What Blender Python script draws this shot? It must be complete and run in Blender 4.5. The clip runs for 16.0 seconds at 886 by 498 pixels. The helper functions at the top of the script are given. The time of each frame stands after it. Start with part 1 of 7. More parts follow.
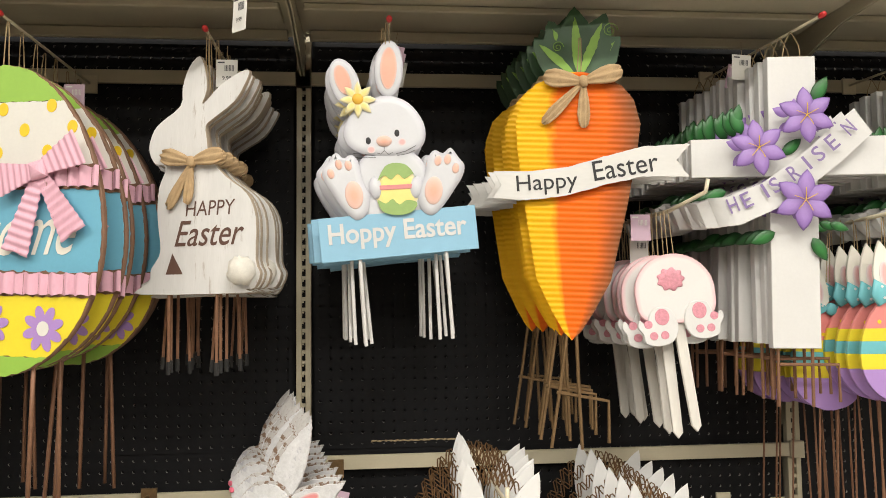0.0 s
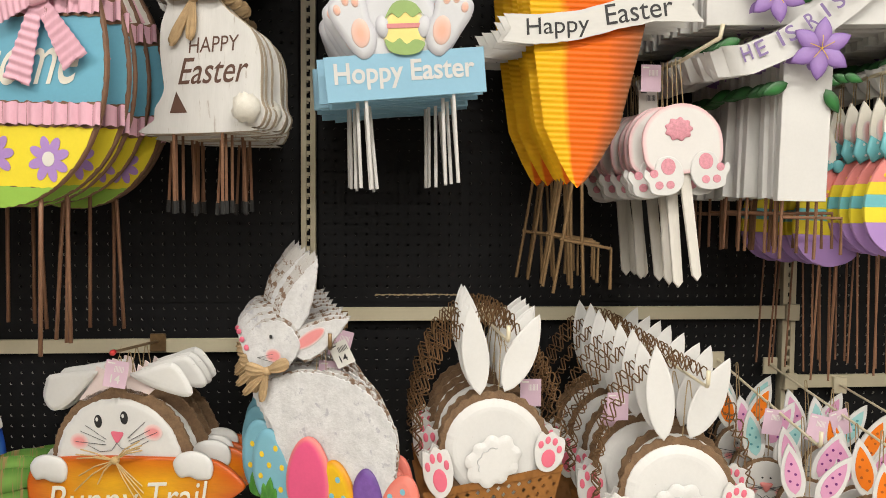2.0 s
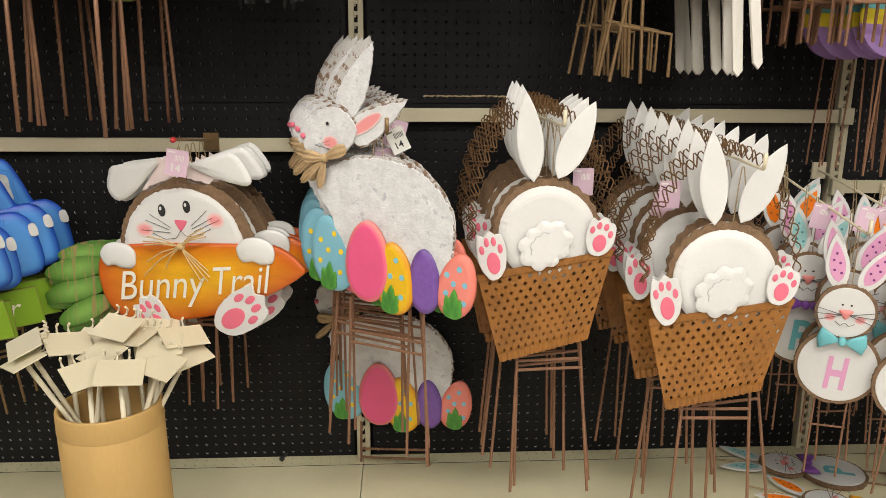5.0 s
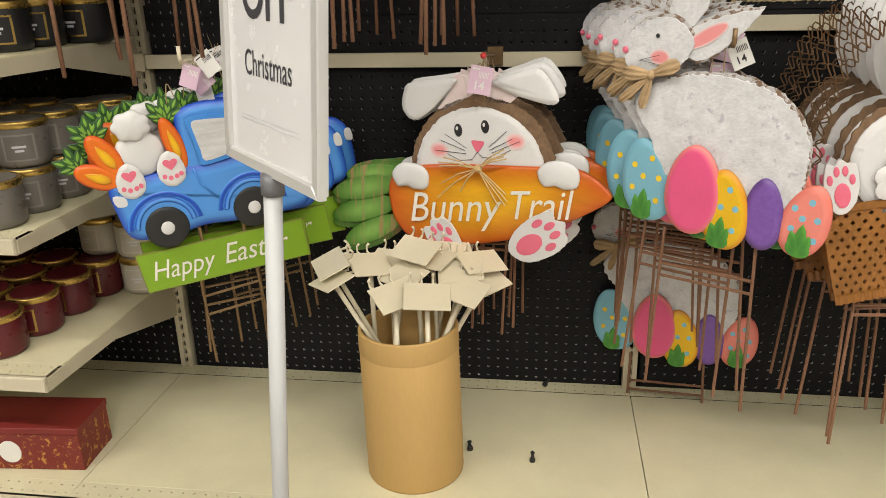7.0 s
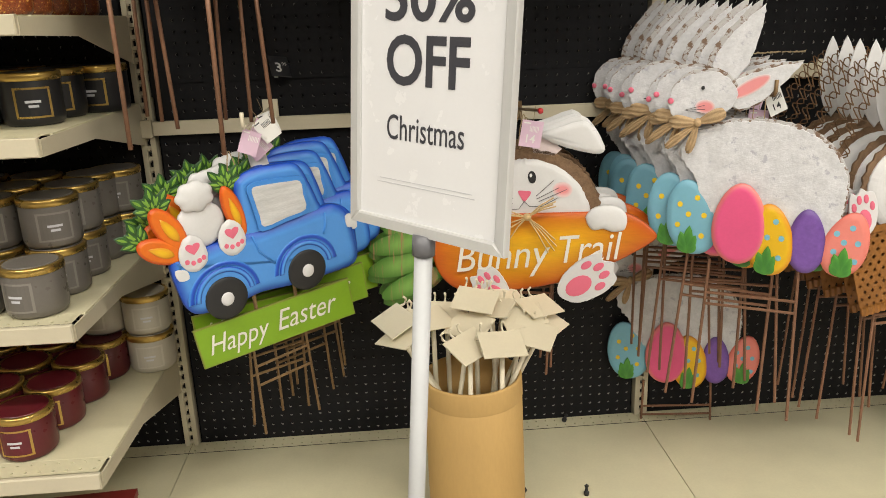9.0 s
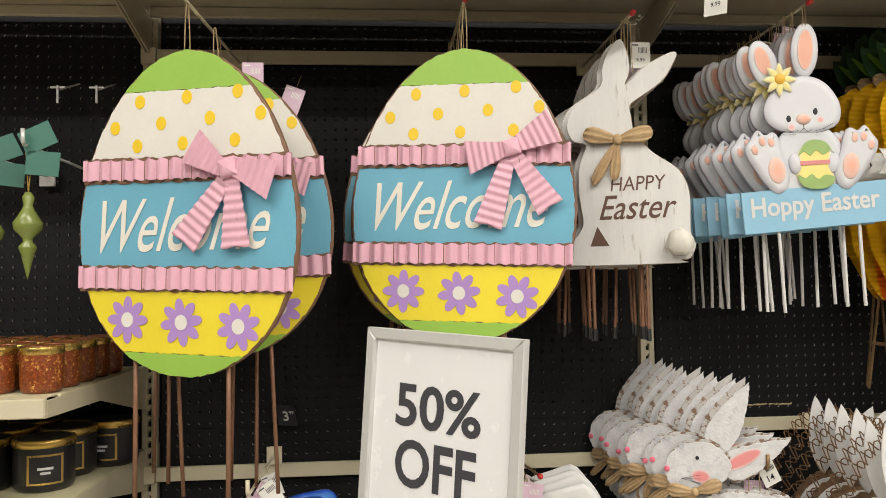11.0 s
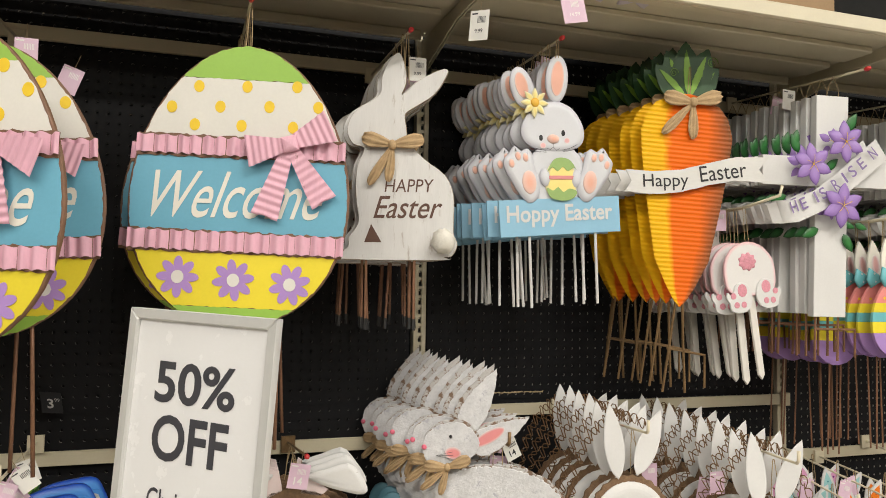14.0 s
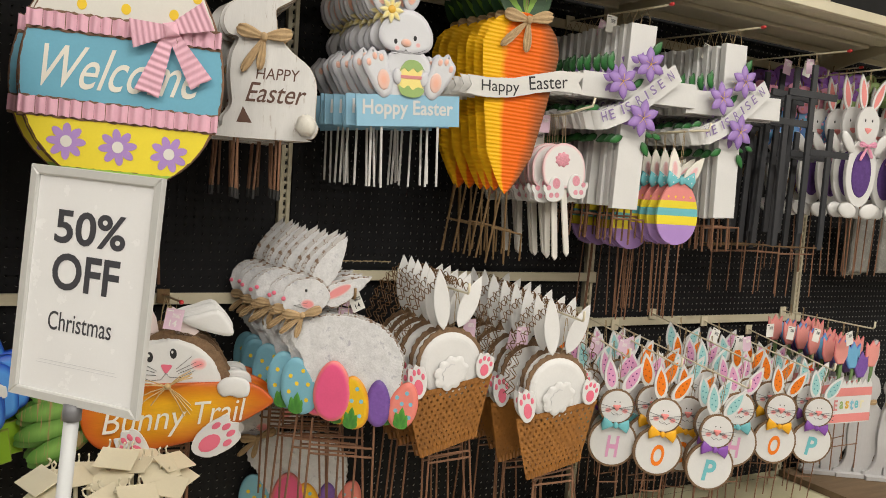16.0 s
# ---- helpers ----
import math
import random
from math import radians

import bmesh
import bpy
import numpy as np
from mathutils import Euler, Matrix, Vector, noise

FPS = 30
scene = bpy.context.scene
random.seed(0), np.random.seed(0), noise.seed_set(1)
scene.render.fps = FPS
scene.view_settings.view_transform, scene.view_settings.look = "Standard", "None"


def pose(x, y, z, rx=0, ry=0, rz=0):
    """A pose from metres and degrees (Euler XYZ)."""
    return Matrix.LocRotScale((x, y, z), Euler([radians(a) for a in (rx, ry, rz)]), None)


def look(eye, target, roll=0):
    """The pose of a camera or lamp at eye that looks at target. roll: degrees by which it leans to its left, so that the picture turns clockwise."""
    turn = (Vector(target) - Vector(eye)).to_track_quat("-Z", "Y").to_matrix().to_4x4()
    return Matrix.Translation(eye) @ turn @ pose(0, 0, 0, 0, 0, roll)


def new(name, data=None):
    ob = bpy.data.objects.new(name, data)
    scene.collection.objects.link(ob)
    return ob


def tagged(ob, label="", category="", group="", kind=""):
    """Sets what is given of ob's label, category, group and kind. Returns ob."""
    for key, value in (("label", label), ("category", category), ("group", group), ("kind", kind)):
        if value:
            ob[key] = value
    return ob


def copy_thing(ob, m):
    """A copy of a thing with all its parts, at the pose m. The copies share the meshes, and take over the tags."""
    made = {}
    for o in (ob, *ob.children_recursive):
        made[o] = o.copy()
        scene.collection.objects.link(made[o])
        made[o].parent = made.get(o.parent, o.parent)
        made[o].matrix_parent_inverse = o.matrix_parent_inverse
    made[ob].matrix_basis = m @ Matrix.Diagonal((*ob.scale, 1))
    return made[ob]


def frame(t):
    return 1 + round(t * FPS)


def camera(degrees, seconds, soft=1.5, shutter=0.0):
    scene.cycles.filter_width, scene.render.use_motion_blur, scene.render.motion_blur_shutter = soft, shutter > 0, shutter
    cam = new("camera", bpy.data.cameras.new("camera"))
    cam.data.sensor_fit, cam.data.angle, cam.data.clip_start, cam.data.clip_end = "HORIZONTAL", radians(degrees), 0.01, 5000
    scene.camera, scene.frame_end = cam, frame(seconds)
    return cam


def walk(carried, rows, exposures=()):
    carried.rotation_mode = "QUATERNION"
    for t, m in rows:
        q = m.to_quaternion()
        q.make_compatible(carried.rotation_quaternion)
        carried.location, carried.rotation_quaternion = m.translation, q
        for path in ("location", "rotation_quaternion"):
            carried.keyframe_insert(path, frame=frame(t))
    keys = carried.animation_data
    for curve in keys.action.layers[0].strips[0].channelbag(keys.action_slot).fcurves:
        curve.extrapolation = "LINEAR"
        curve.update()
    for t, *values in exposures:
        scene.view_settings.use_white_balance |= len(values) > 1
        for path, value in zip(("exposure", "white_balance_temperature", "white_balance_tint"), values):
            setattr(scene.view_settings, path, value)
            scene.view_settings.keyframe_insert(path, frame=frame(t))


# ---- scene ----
cam = camera(60.0, 16.0, soft=0.9)
PATH = [
    (0, (-0.178, 0.068, 1.461), (-0.001, 2.055, 1.607), -0.7),
    (0.5, (-0.203, 0.072, 1.444), (0.015, 2.057, 1.549), -0.4),
    (1, (-0.188, 0.068, 1.409), (0.009, 2.057, 1.468), 0.1),
    (1.5, (-0.186, 0.07, 1.373), (-0.001, 2.061, 1.36), 0.4),
    (2, (-0.187, 0.072, 1.338), (-0.013, 2.062, 1.244), 0.4),
    (2.5, (-0.183, 0.074, 1.313), (-0.026, 2.059, 1.129), 0.3),
    (3, (-0.183, 0.075, 1.289), (-0.037, 2.052, 1.023), 0.3),
    (3.5, (-0.189, 0.08, 1.281), (-0.048, 2.043, 0.924), 0.1),
    (3.7, (-0.195, 0.079, 1.258), (-0.052, 2.04, 0.893), 0.2),
    (5.8, (-0.289, 0.032, 1.202), (-0.273, 1.953, 0.648), 0.6),
    (6, (-0.302, 0.05, 1.201), (-0.343, 1.964, 0.625), 0.6),
    (6.5, (-0.398, 0.08, 1.213), (-0.573, 1.969, 0.579), -0.1),
    (7, (-0.574, 0.137, 1.212), (-0.84, 1.998, 0.53), -1.3),
    (7.5, (-0.731, 0.17, 1.216), (-0.989, 2.02, 0.502), -2.5),
    (8, (-0.901, 0.154, 1.215), (-0.989, 2.025, 0.514), -2.8),
    (8.5, (-0.978, 0.122, 1.225), (-0.929, 2.006, 0.557), -2.6),
    (9, (-1.008, 0.09, 1.246), (-0.878, 2.0, 0.667), -2.0),
    (9.5, (-1.015, 0.075, 1.308), (-0.861, 2.022, 0.875), -1.4),
    (10, (-1.024, 0.073, 1.374), (-0.871, 2.054, 1.146), -0.9),
    (12.3, (-1.019, 0.015, 1.476), (-0.819, 1.987, 1.739), -0.5),
    (12.5, (-1.014, 0.012, 1.479), (-0.797, 1.983, 1.736), -0.5),
    (13, (-1.01, 0.01, 1.472), (-0.695, 1.971, 1.709), -0.3),
    (13.5, (-0.987, -0.011, 1.452), (-0.515, 1.924, 1.635), 0.2),
    (14, (-0.961, -0.066, 1.419), (-0.326, 1.827, 1.53), 0.8),
    (14.5, (-0.994, -0.183, 1.406), (-0.222, 1.662, 1.417), 1.9),
    (15, (-1.026, -0.279, 1.393), (-0.175, 1.53, 1.328), 2.6),
    (15.5, (-1.04, -0.345, 1.388), (-0.132, 1.433, 1.27), 3.2),
    (16, (-1.032, -0.396, 1.393), (-0.093, 1.363, 1.236), 3.9),
]
walk(cam, [(t, look(eye, target, roll)) for t, eye, target, roll in PATH],
     exposures=((0, 0.11), (1.5, 0.0), (3.5, 0.02), (6, 0.05), (7, -0.05), (8.5, -0.07), (9.5, 0.04), (10, -0.08), (12.5, -0.01), (14, -0.12), (16, -0.24)))

# ---------------------------------------------------------------- light
world = bpy.data.worlds.new("store_air")
world.use_nodes = True
world.node_tree.nodes["Background"].inputs["Color"].default_value = (0.9, 0.95, 1.0, 1)
world.node_tree.nodes["Background"].inputs["Strength"].default_value = 0.05
scene.world = world
scene.view_settings.exposure = 0.0

LAMP_WATTS = 92.0
CEILING = 3.9
LAMP_LINES = [(-0.7, -3.2), (-0.7, 0.2), (-0.7, 3.6), (-3.2, -3.0), (-3.2, 0.5), (-3.2, 4.0), (-5.8, -2.5), (-5.8, 2.0), (4.2, 0.0)]
for ly, lx in LAMP_LINES:
    lamp = bpy.data.lights.new("ceiling_tube", "AREA")
    lamp.shape, lamp.size, lamp.size_y = "RECTANGLE", 2.4, 0.22
    lamp.energy, lamp.color = LAMP_WATTS, (1.0, 0.95, 0.87)
    new("ceiling_tube", lamp).matrix_basis = pose(lx, ly, CEILING - 0.09)

# ---------------------------------------------------------------- mesh helpers
# A piece of geometry is (vertices, faces, one paint coordinate per vertex).


def join(*pieces):
    v, f, u = [], [], []
    for pv, pf, pu in pieces:
        n = len(v)
        v += pv
        f += [tuple(i + n for i in q) for q in pf]
        u += pu
    return v, f, u


def moved(g, m):
    return [tuple(m @ Vector(p)) for p in g[0]], g[1], g[2]


def ellipse(cx, cz, rx, rz=None, turn=0, n=26):
    rz = rx if rz is None else rz
    c, s = math.cos(radians(turn)), math.sin(radians(turn))
    out = []
    for i in range(n):
        a = 2 * math.pi * i / n
        x, z = rx * math.cos(a), rz * math.sin(a)
        out.append((cx + x * c - z * s, cz + x * s + z * c))
    return out


def egg_outline(cx, cz, rx, rz, turn=0, n=30, narrow=0.14):
    c, s = math.cos(radians(turn)), math.sin(radians(turn))
    out = []
    for i in range(n):
        a = 2 * math.pi * i / n
        z = rz * math.sin(a)
        x = rx * math.cos(a) * (1 - narrow * math.sin(a))
        out.append((cx + x * c - z * s, cz + x * s + z * c))
    return out


def leaf(cx, cz, length, width, turn=0, n=8, belly=0.45):
    """A pointed leaf that grows from (cx, cz) in the direction turn (degrees, 90 is up)."""
    c, s = math.cos(radians(turn)), math.sin(radians(turn))
    side = []
    for i in range(n + 1):
        t = i / n
        w = width / 2 * math.sin(math.pi * t ** (0.7 / (1.4 * belly + 0.07))) ** 0.8 if 0 < t < 1 else 0.0
        side.append((t * length, w))
    pts = [(l, -w) for l, w in side] + [(l, w) for l, w in side[-2:0:-1]]
    return [(cx + l * c - w * s, cz + l * s + w * c) for l, w in pts]


def rect(x0, x1, z0, z1):
    return [(x0, z0), (x1, z0), (x1, z1), (x0, z1)]


def turned(pts, cx, cz, turn):
    c, s = math.cos(radians(turn)), math.sin(radians(turn))
    return [(cx + (x - cx) * c - (z - cz) * s, cz + (x - cx) * s + (z - cz) * c) for x, z in pts]


def shifted(pts, dx, dz, k=1.0):
    return [(x * k + dx, z * k + dz) for x, z in pts]


def spline(pts, n=4):
    out = []
    m = len(pts)
    for i in range(m):
        p0, p1, p2, p3 = (pts[(i + j - 1) % m] for j in range(4))
        for k in range(n):
            t = k / n
            out.append(tuple(0.5 * (2 * p1[a] + (p2[a] - p0[a]) * t + (2 * p0[a] - 5 * p1[a] + 4 * p2[a] - p3[a]) * t * t
                                    + (3 * p1[a] - p0[a] - 3 * p2[a] + p3[a]) * t ** 3) for a in (0, 1)))
    return out


def rough(pts, amp, seed=0, step=0.006):
    """Breaks an outline up into a hand-torn edge."""
    rng = random.Random(seed)
    out = []
    for (x0, z0), (x1, z1) in zip(pts, pts[1:] + pts[:1]):
        n = max(1, int(math.hypot(x1 - x0, z1 - z0) / step))
        for k in range(n):
            t = k / n
            out.append((x0 + (x1 - x0) * t + rng.uniform(-amp, amp), z0 + (z1 - z0) * t + rng.uniform(-amp, amp)))
    return out


def ccw(pts):
    area = sum(x0 * z1 - x1 * z0 for (x0, z0), (x1, z1) in zip(pts, pts[1:] + pts[:1]))
    return list(pts) if area > 0 else list(pts)[::-1]


def inset(pts, d):
    out, m = [], len(pts)
    for i in range(m):
        (x0, z0), (x1, z1), (x2, z2) = pts[i - 1], pts[i], pts[(i + 1) % m]
        ax, az, bx, bz = x1 - x0, z1 - z0, x2 - x1, z2 - z1
        la, lb = math.hypot(ax, az) or 1e-9, math.hypot(bx, bz) or 1e-9
        nx, nz = -az / la - bz / lb, ax / la + bx / lb
        ln = math.hypot(nx, nz)
        if ln < 0.3:
            out.append((x1, z1))
            continue
        out.append((x1 + nx / ln * d, z1 + nz / ln * d))
    return out


def rings_to_mesh(rings, us, close_back=True):
    m = len(rings[0])
    v = [p for r in rings for p in r]
    u = [(a, 0.0) for a in us for _ in range(m)]
    f = []
    for k in range(len(rings) - 1):
        for i in range(m):
            j = (i + 1) % m
            f.append((k * m + i, k * m + j, (k + 1) * m + j, (k + 1) * m + i))
    f.append(tuple((len(rings) - 1) * m + i for i in range(m)))
    if close_back:
        f.append(tuple(range(m))[::-1])
    return v, f, u


def plate(pts, y=0.0, th=0.004, b=0.0008, rim=0.0, bulge=0.0):
    """A flat cut-out that faces -y, its front at y; rim: width of an airbrushed edge; bulge: how far the middle is pressed out."""
    pts = ccw(pts)
    at = lambda q, yy: [(x, yy, z) for x, z in q]
    rings, us = [at(pts, y + th), at(pts, y + b), at(inset(pts, b), y)], [0, 0, 0]
    if rim:
        for k in (0.33, 0.66, 1.0):
            rings.append(at(inset(pts, b + rim * k), y - bulge * math.sin(k * math.pi / 2)))
            us.append(k)
    return rings_to_mesh(rings, us)


def puff(pts, y=0.0, h=0.006, th=0.003, n=4):
    """A pressed, rounded piece that swells to h in front of y."""
    pts = ccw(pts)
    cx, cz = sum(p[0] for p in pts) / len(pts), sum(p[1] for p in pts) / len(pts)
    rings, us = [[(x, y + th, z) for x, z in pts]], [0.0]
    for k in range(n + 1):
        a = k / (n + 0.4) * math.pi / 2
        s = math.cos(a)
        rings.append([(cx + (x - cx) * s, y - h * math.sin(a), cz + (z - cz) * s) for x, z in pts])
        us.append(1 - s)
    return rings_to_mesh(rings, us)


def tube(points, r, n=6):
    pts = [Vector(p) for p in points]
    v, f = [], []
    for i, p in enumerate(pts):
        t = (pts[min(i + 1, len(pts) - 1)] - pts[max(i - 1, 0)]).normalized()
        a = t.cross(Vector((0, 1, 0)) if abs(t.y) < 0.9 else Vector((1, 0, 0))).normalized()
        c = t.cross(a)
        for k in range(n):
            g = 2 * math.pi * k / n
            v.append(tuple(p + (a * math.cos(g) + c * math.sin(g)) * r))
    for i in range(len(pts) - 1):
        for k in range(n):
            j = (k + 1) % n
            f.append((i * n + k, i * n + j, (i + 1) * n + j, (i + 1) * n + k))
    f += [tuple(range(n))[::-1], tuple((len(pts) - 1) * n + k for k in range(n))]
    return v, f, [(0.0, 0.0)] * len(v)


def lathe(profile, n=28):
    v, f = [], []
    for r, z in profile:
        v += [(r * math.cos(2 * math.pi * k / n), r * math.sin(2 * math.pi * k / n), z) for k in range(n)]
    for i in range(len(profile) - 1):
        for k in range(n):
            j = (k + 1) % n
            f.append((i * n + k, i * n + j, (i + 1) * n + j, (i + 1) * n + k))
    return v, f, [(0.0, 0.0)] * len(v)


def box(x0, x1, y0, y1, z0, z1, b=0.0015):
    p = [[(x, y, z) for x, z in q] for q, y in ((inset(rect(x0, x1, z0, z1), b), y1), (rect(x0, x1, z0, z1), y1 - b),
                                              (rect(x0, x1, z0, z1), y0 + b), (inset(rect(x0, x1, z0, z1), b), y0))]
    return rings_to_mesh(p, [0] * 4)


def bar(p, q, r, n=6):
    return tube([p, q], r, n)


def bent_sheet(pts_left, pts_right, y_of, th=0.0015):
    """A sheet between two lists of points (x, z); y_of(i) gives each row's depth, so that it can be corrugated."""
    v, f, u = [], [], []
    for i, (a, b) in enumerate(zip(pts_left, pts_right)):
        for k in range(5):
            t = k / 4
            v.append((a[0] + (b[0] - a[0]) * t, y_of(i), a[1] + (b[1] - a[1]) * t))
            u.append((t, i / max(1, len(pts_left) - 1)))
    for i in range(len(pts_left) - 1):
        for k in range(4):
            f.append((i * 5 + k, i * 5 + k + 1, i * 5 + k + 6, i * 5 + k + 5))
    n = len(v)
    v += [(x, y + th, z) for x, y, z in v]
    f += [tuple(j + n for j in q[::-1]) for q in f]
    u += u
    return v, f, u


def letters(text, cx, cz, width, y=0.0, slant=0.0, weight=0.0, turn=0.0, height=None, curve=0.0, deep=0.0006):
    """Lettering in the built-in font, centred on (cx, cz), as wide as given."""
    data = bpy.data.curves.new("lettering", "FONT")
    data.body, data.shear, data.offset, data.extrude, data.resolution_u = text, slant, weight, 0.0, 4
    ob = bpy.data.objects.new("lettering", data)
    me = bpy.data.meshes.new_from_object(ob)
    pts = [(p.co.x, p.co.y) for p in me.vertices]
    faces = [tuple(p.vertices) for p in me.polygons]
    bpy.data.objects.remove(ob)
    bpy.data.meshes.remove(me)
    bpy.data.curves.remove(data)
    x0, x1 = min(p[0] for p in pts), max(p[0] for p in pts)
    z0, z1 = min(p[1] for p in pts), max(p[1] for p in pts)
    kx = width / (x1 - x0)
    kz = kx if height is None else height / (z1 - z0)
    c, s = math.cos(radians(turn)), math.sin(radians(turn))
    v = []
    for x, z in pts:
        x, z = (x - (x0 + x1) / 2) * kx, (z - (z0 + z1) / 2) * kz
        z += curve * (1 - (2 * x / width) ** 2)
        v.append((cx + x * c - z * s, y, cz + x * s + z * c))
    return v, faces, [(0.0, 0.0)] * len(v)


def mesh_of(name, g, material, smooth=False):
    v, f, u = g
    me = bpy.data.meshes.new(name)
    me.from_pydata(v, [], f)
    layer = me.uv_layers.new(name="paint")
    loops = np.empty(len(me.loops), dtype=np.int32)
    me.loops.foreach_get("vertex_index", loops)
    layer.data.foreach_set("uv", np.array(u, dtype=np.float32)[loops].ravel())
    if smooth:
        me.polygons.foreach_set("use_smooth", [len(q) < 5 for q in f])
    me.materials.append(material)
    return me


def part(name, g, material, parent, label="", smooth=False):
    smooth = smooth or material.name in ROUNDED
    ob = new(name, mesh_of(name, g, material, smooth))
    ob.parent = parent
    if label:
        tagged(ob, label)
    return ob


ROUNDED = ("pale_grey_white", "airbrushed_orange", "airbrushed_blue", "hot_pink_egg", "sun_yellow_egg", "violet_egg", "coral_egg", "aqua_egg", "lemon_paint", "small_carrot", "tulip_rose", "tulip_blue")


def thing(name, label, category, group="", kind="", m=None):
    ob = new(name)
    ob.empty_display_size = 0.05
    tagged(ob, label, category, group, kind)
    if m is not None:
        ob.matrix_basis = m
    return ob


# ---------------------------------------------------------------- materials
def mat(name, col, rough_=0.5, metal=0.0, var=0.1, scale=9.0, fine=160.0, bump=0.08, wear=None, wear_at=0.62, wear_scale=22.0,
        edge=None, stretch=(1, 1, 1), across=None, glow=0.0, clear=0.0, spec=0.5):
    """A painted or plain surface: a large and a fine variation, relief, worn spots that show the ground below (wear),
    an airbrushed edge (edge), or bands across the piece (across: rows of place, colour)."""
    m = bpy.data.materials.new(name)
    m.use_nodes = True
    nt = m.node_tree
    n, ln = nt.nodes, nt.links
    bsdf = n["Principled BSDF"]
    bsdf.inputs["Roughness"].default_value = rough_
    bsdf.inputs["Metallic"].default_value = metal
    bsdf.inputs["Coat Weight"].default_value = clear
    bsdf.inputs["Specular IOR Level"].default_value = spec
    co = n.new("ShaderNodeTexCoord")
    mp = n.new("ShaderNodeMapping")
    mp.inputs["Scale"].default_value = stretch
    ln.new(co.outputs["Object"], mp.inputs["Vector"])

    def nz(sc, detail=4.0, rg=0.6):
        t = n.new("ShaderNodeTexNoise")
        t.inputs["Scale"].default_value, t.inputs["Detail"].default_value, t.inputs["Roughness"].default_value = sc, detail, rg
        ln.new(mp.outputs["Vector"], t.inputs["Vector"])
        return t.outputs["Fac"]

    def ramp(src, stops):
        r = n.new("ShaderNodeValToRGB")
        while len(r.color_ramp.elements) < len(stops):
            r.color_ramp.elements.new(0.5)
        for e, (p, c) in zip(r.color_ramp.elements, stops):
            e.position, e.color = p, (*c, 1)
        ln.new(src, r.inputs["Fac"])
        return r.outputs["Color"]

    def mix(fac, a, b, how="MIX"):
        x = n.new("ShaderNodeMix")
        x.data_type, x.blend_type = "RGBA", how
        for key, val in ((0, fac), (6, a), (7, b)):
            if isinstance(val, (int, float)):
                x.inputs[key].default_value = val
            elif isinstance(val, tuple):
                x.inputs[key].default_value = (*val, 1)
            else:
                ln.new(val, x.inputs[key])
        return x.outputs[2]

    base = col
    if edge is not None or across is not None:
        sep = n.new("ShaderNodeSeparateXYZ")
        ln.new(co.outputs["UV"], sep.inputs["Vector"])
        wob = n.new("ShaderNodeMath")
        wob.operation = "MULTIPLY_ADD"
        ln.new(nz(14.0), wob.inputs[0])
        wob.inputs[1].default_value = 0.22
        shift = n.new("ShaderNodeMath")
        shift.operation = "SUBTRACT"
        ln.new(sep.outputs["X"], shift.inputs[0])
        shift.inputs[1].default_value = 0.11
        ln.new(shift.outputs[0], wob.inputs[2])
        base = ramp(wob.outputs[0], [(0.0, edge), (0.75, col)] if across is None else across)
    light = tuple(min(1.0, 1 + var) for _ in range(3))
    dark = tuple(1 - var for _ in range(3))
    base = mix(1.0, base, ramp(nz(scale), [(0.3, dark), (0.7, light)]), "MULTIPLY")
    base = mix(1.0, base, ramp(nz(fine, 2.0), [(0.3, tuple(1 - var * 0.5 for _ in range(3))), (0.7, (1.0, 1.0, 1.0))]), "MULTIPLY")
    if wear is not None:
        w = nz(wear_scale, 8.0, 0.72)
        base = mix(ramp(w, [(wear_at, (0, 0, 0)), (wear_at + 0.05, (1, 1, 1))]), base, wear)
    info = n.new("ShaderNodeObjectInfo")
    base = mix(1.0, base, ramp(info.outputs["Random"], [(0.0, (0.93, 0.93, 0.93)), (1.0, (1.0, 1.0, 1.0))]), "MULTIPLY")
    ln.new(base, bsdf.inputs["Base Color"])
    rr = n.new("ShaderNodeMapRange")
    rr.inputs["To Min"].default_value, rr.inputs["To Max"].default_value = max(0.02, rough_ - 0.1), min(1.0, rough_ + 0.1)
    ln.new(nz(scale * 2.5), rr.inputs["Value"])
    ln.new(rr.outputs["Result"], bsdf.inputs["Roughness"])
    bp = n.new("ShaderNodeBump")
    bp.inputs["Strength"].default_value, bp.inputs["Distance"].default_value = bump, 0.002
    ln.new(nz(fine, 5.0), bp.inputs["Height"])
    ln.new(bp.outputs["Normal"], bsdf.inputs["Normal"])
    if glow:
        bsdf.inputs["Emission Color"].default_value = (1, 0.96, 0.9, 1)
        bsdf.inputs["Emission Strength"].default_value = glow
    return m


BEIGE = mat("beige_enamel", (0.60, 0.54, 0.39), 0.42, var=0.06, wear=(0.33, 0.28, 0.2), wear_at=0.72, wear_scale=30, bump=0.03)
DECK = mat("beige_deck", (0.68, 0.63, 0.42), 0.36, var=0.08, wear=(0.36, 0.3, 0.22), wear_at=0.71, wear_scale=12, bump=0.03)
PEG = mat("black_pegboard", (0.0155, 0.0155, 0.0168), 0.48, spec=0.13, var=0.25, scale=5, fine=90, bump=0.06, wear=(0.02, 0.02, 0.02), wear_at=0.74, wear_scale=40)
# near-black colour in place of the unlit space behind holes, seam and slots
DARK = mat("dark_void", (0.008, 0.008, 0.008), 0.9)
HOLEWALL = mat("board_hole_wall", (0.46, 0.44, 0.40), 0.8)
BOARD = mat("torn_board", (0.5, 0.38, 0.22), 0.9)
FLOOR = mat("vinyl_floor", (0.57, 0.54, 0.49), 0.3, var=0.08, scale=3)
PAINTED = mat("wall_paint", (0.62, 0.6, 0.56), 0.8, var=0.05, scale=2)
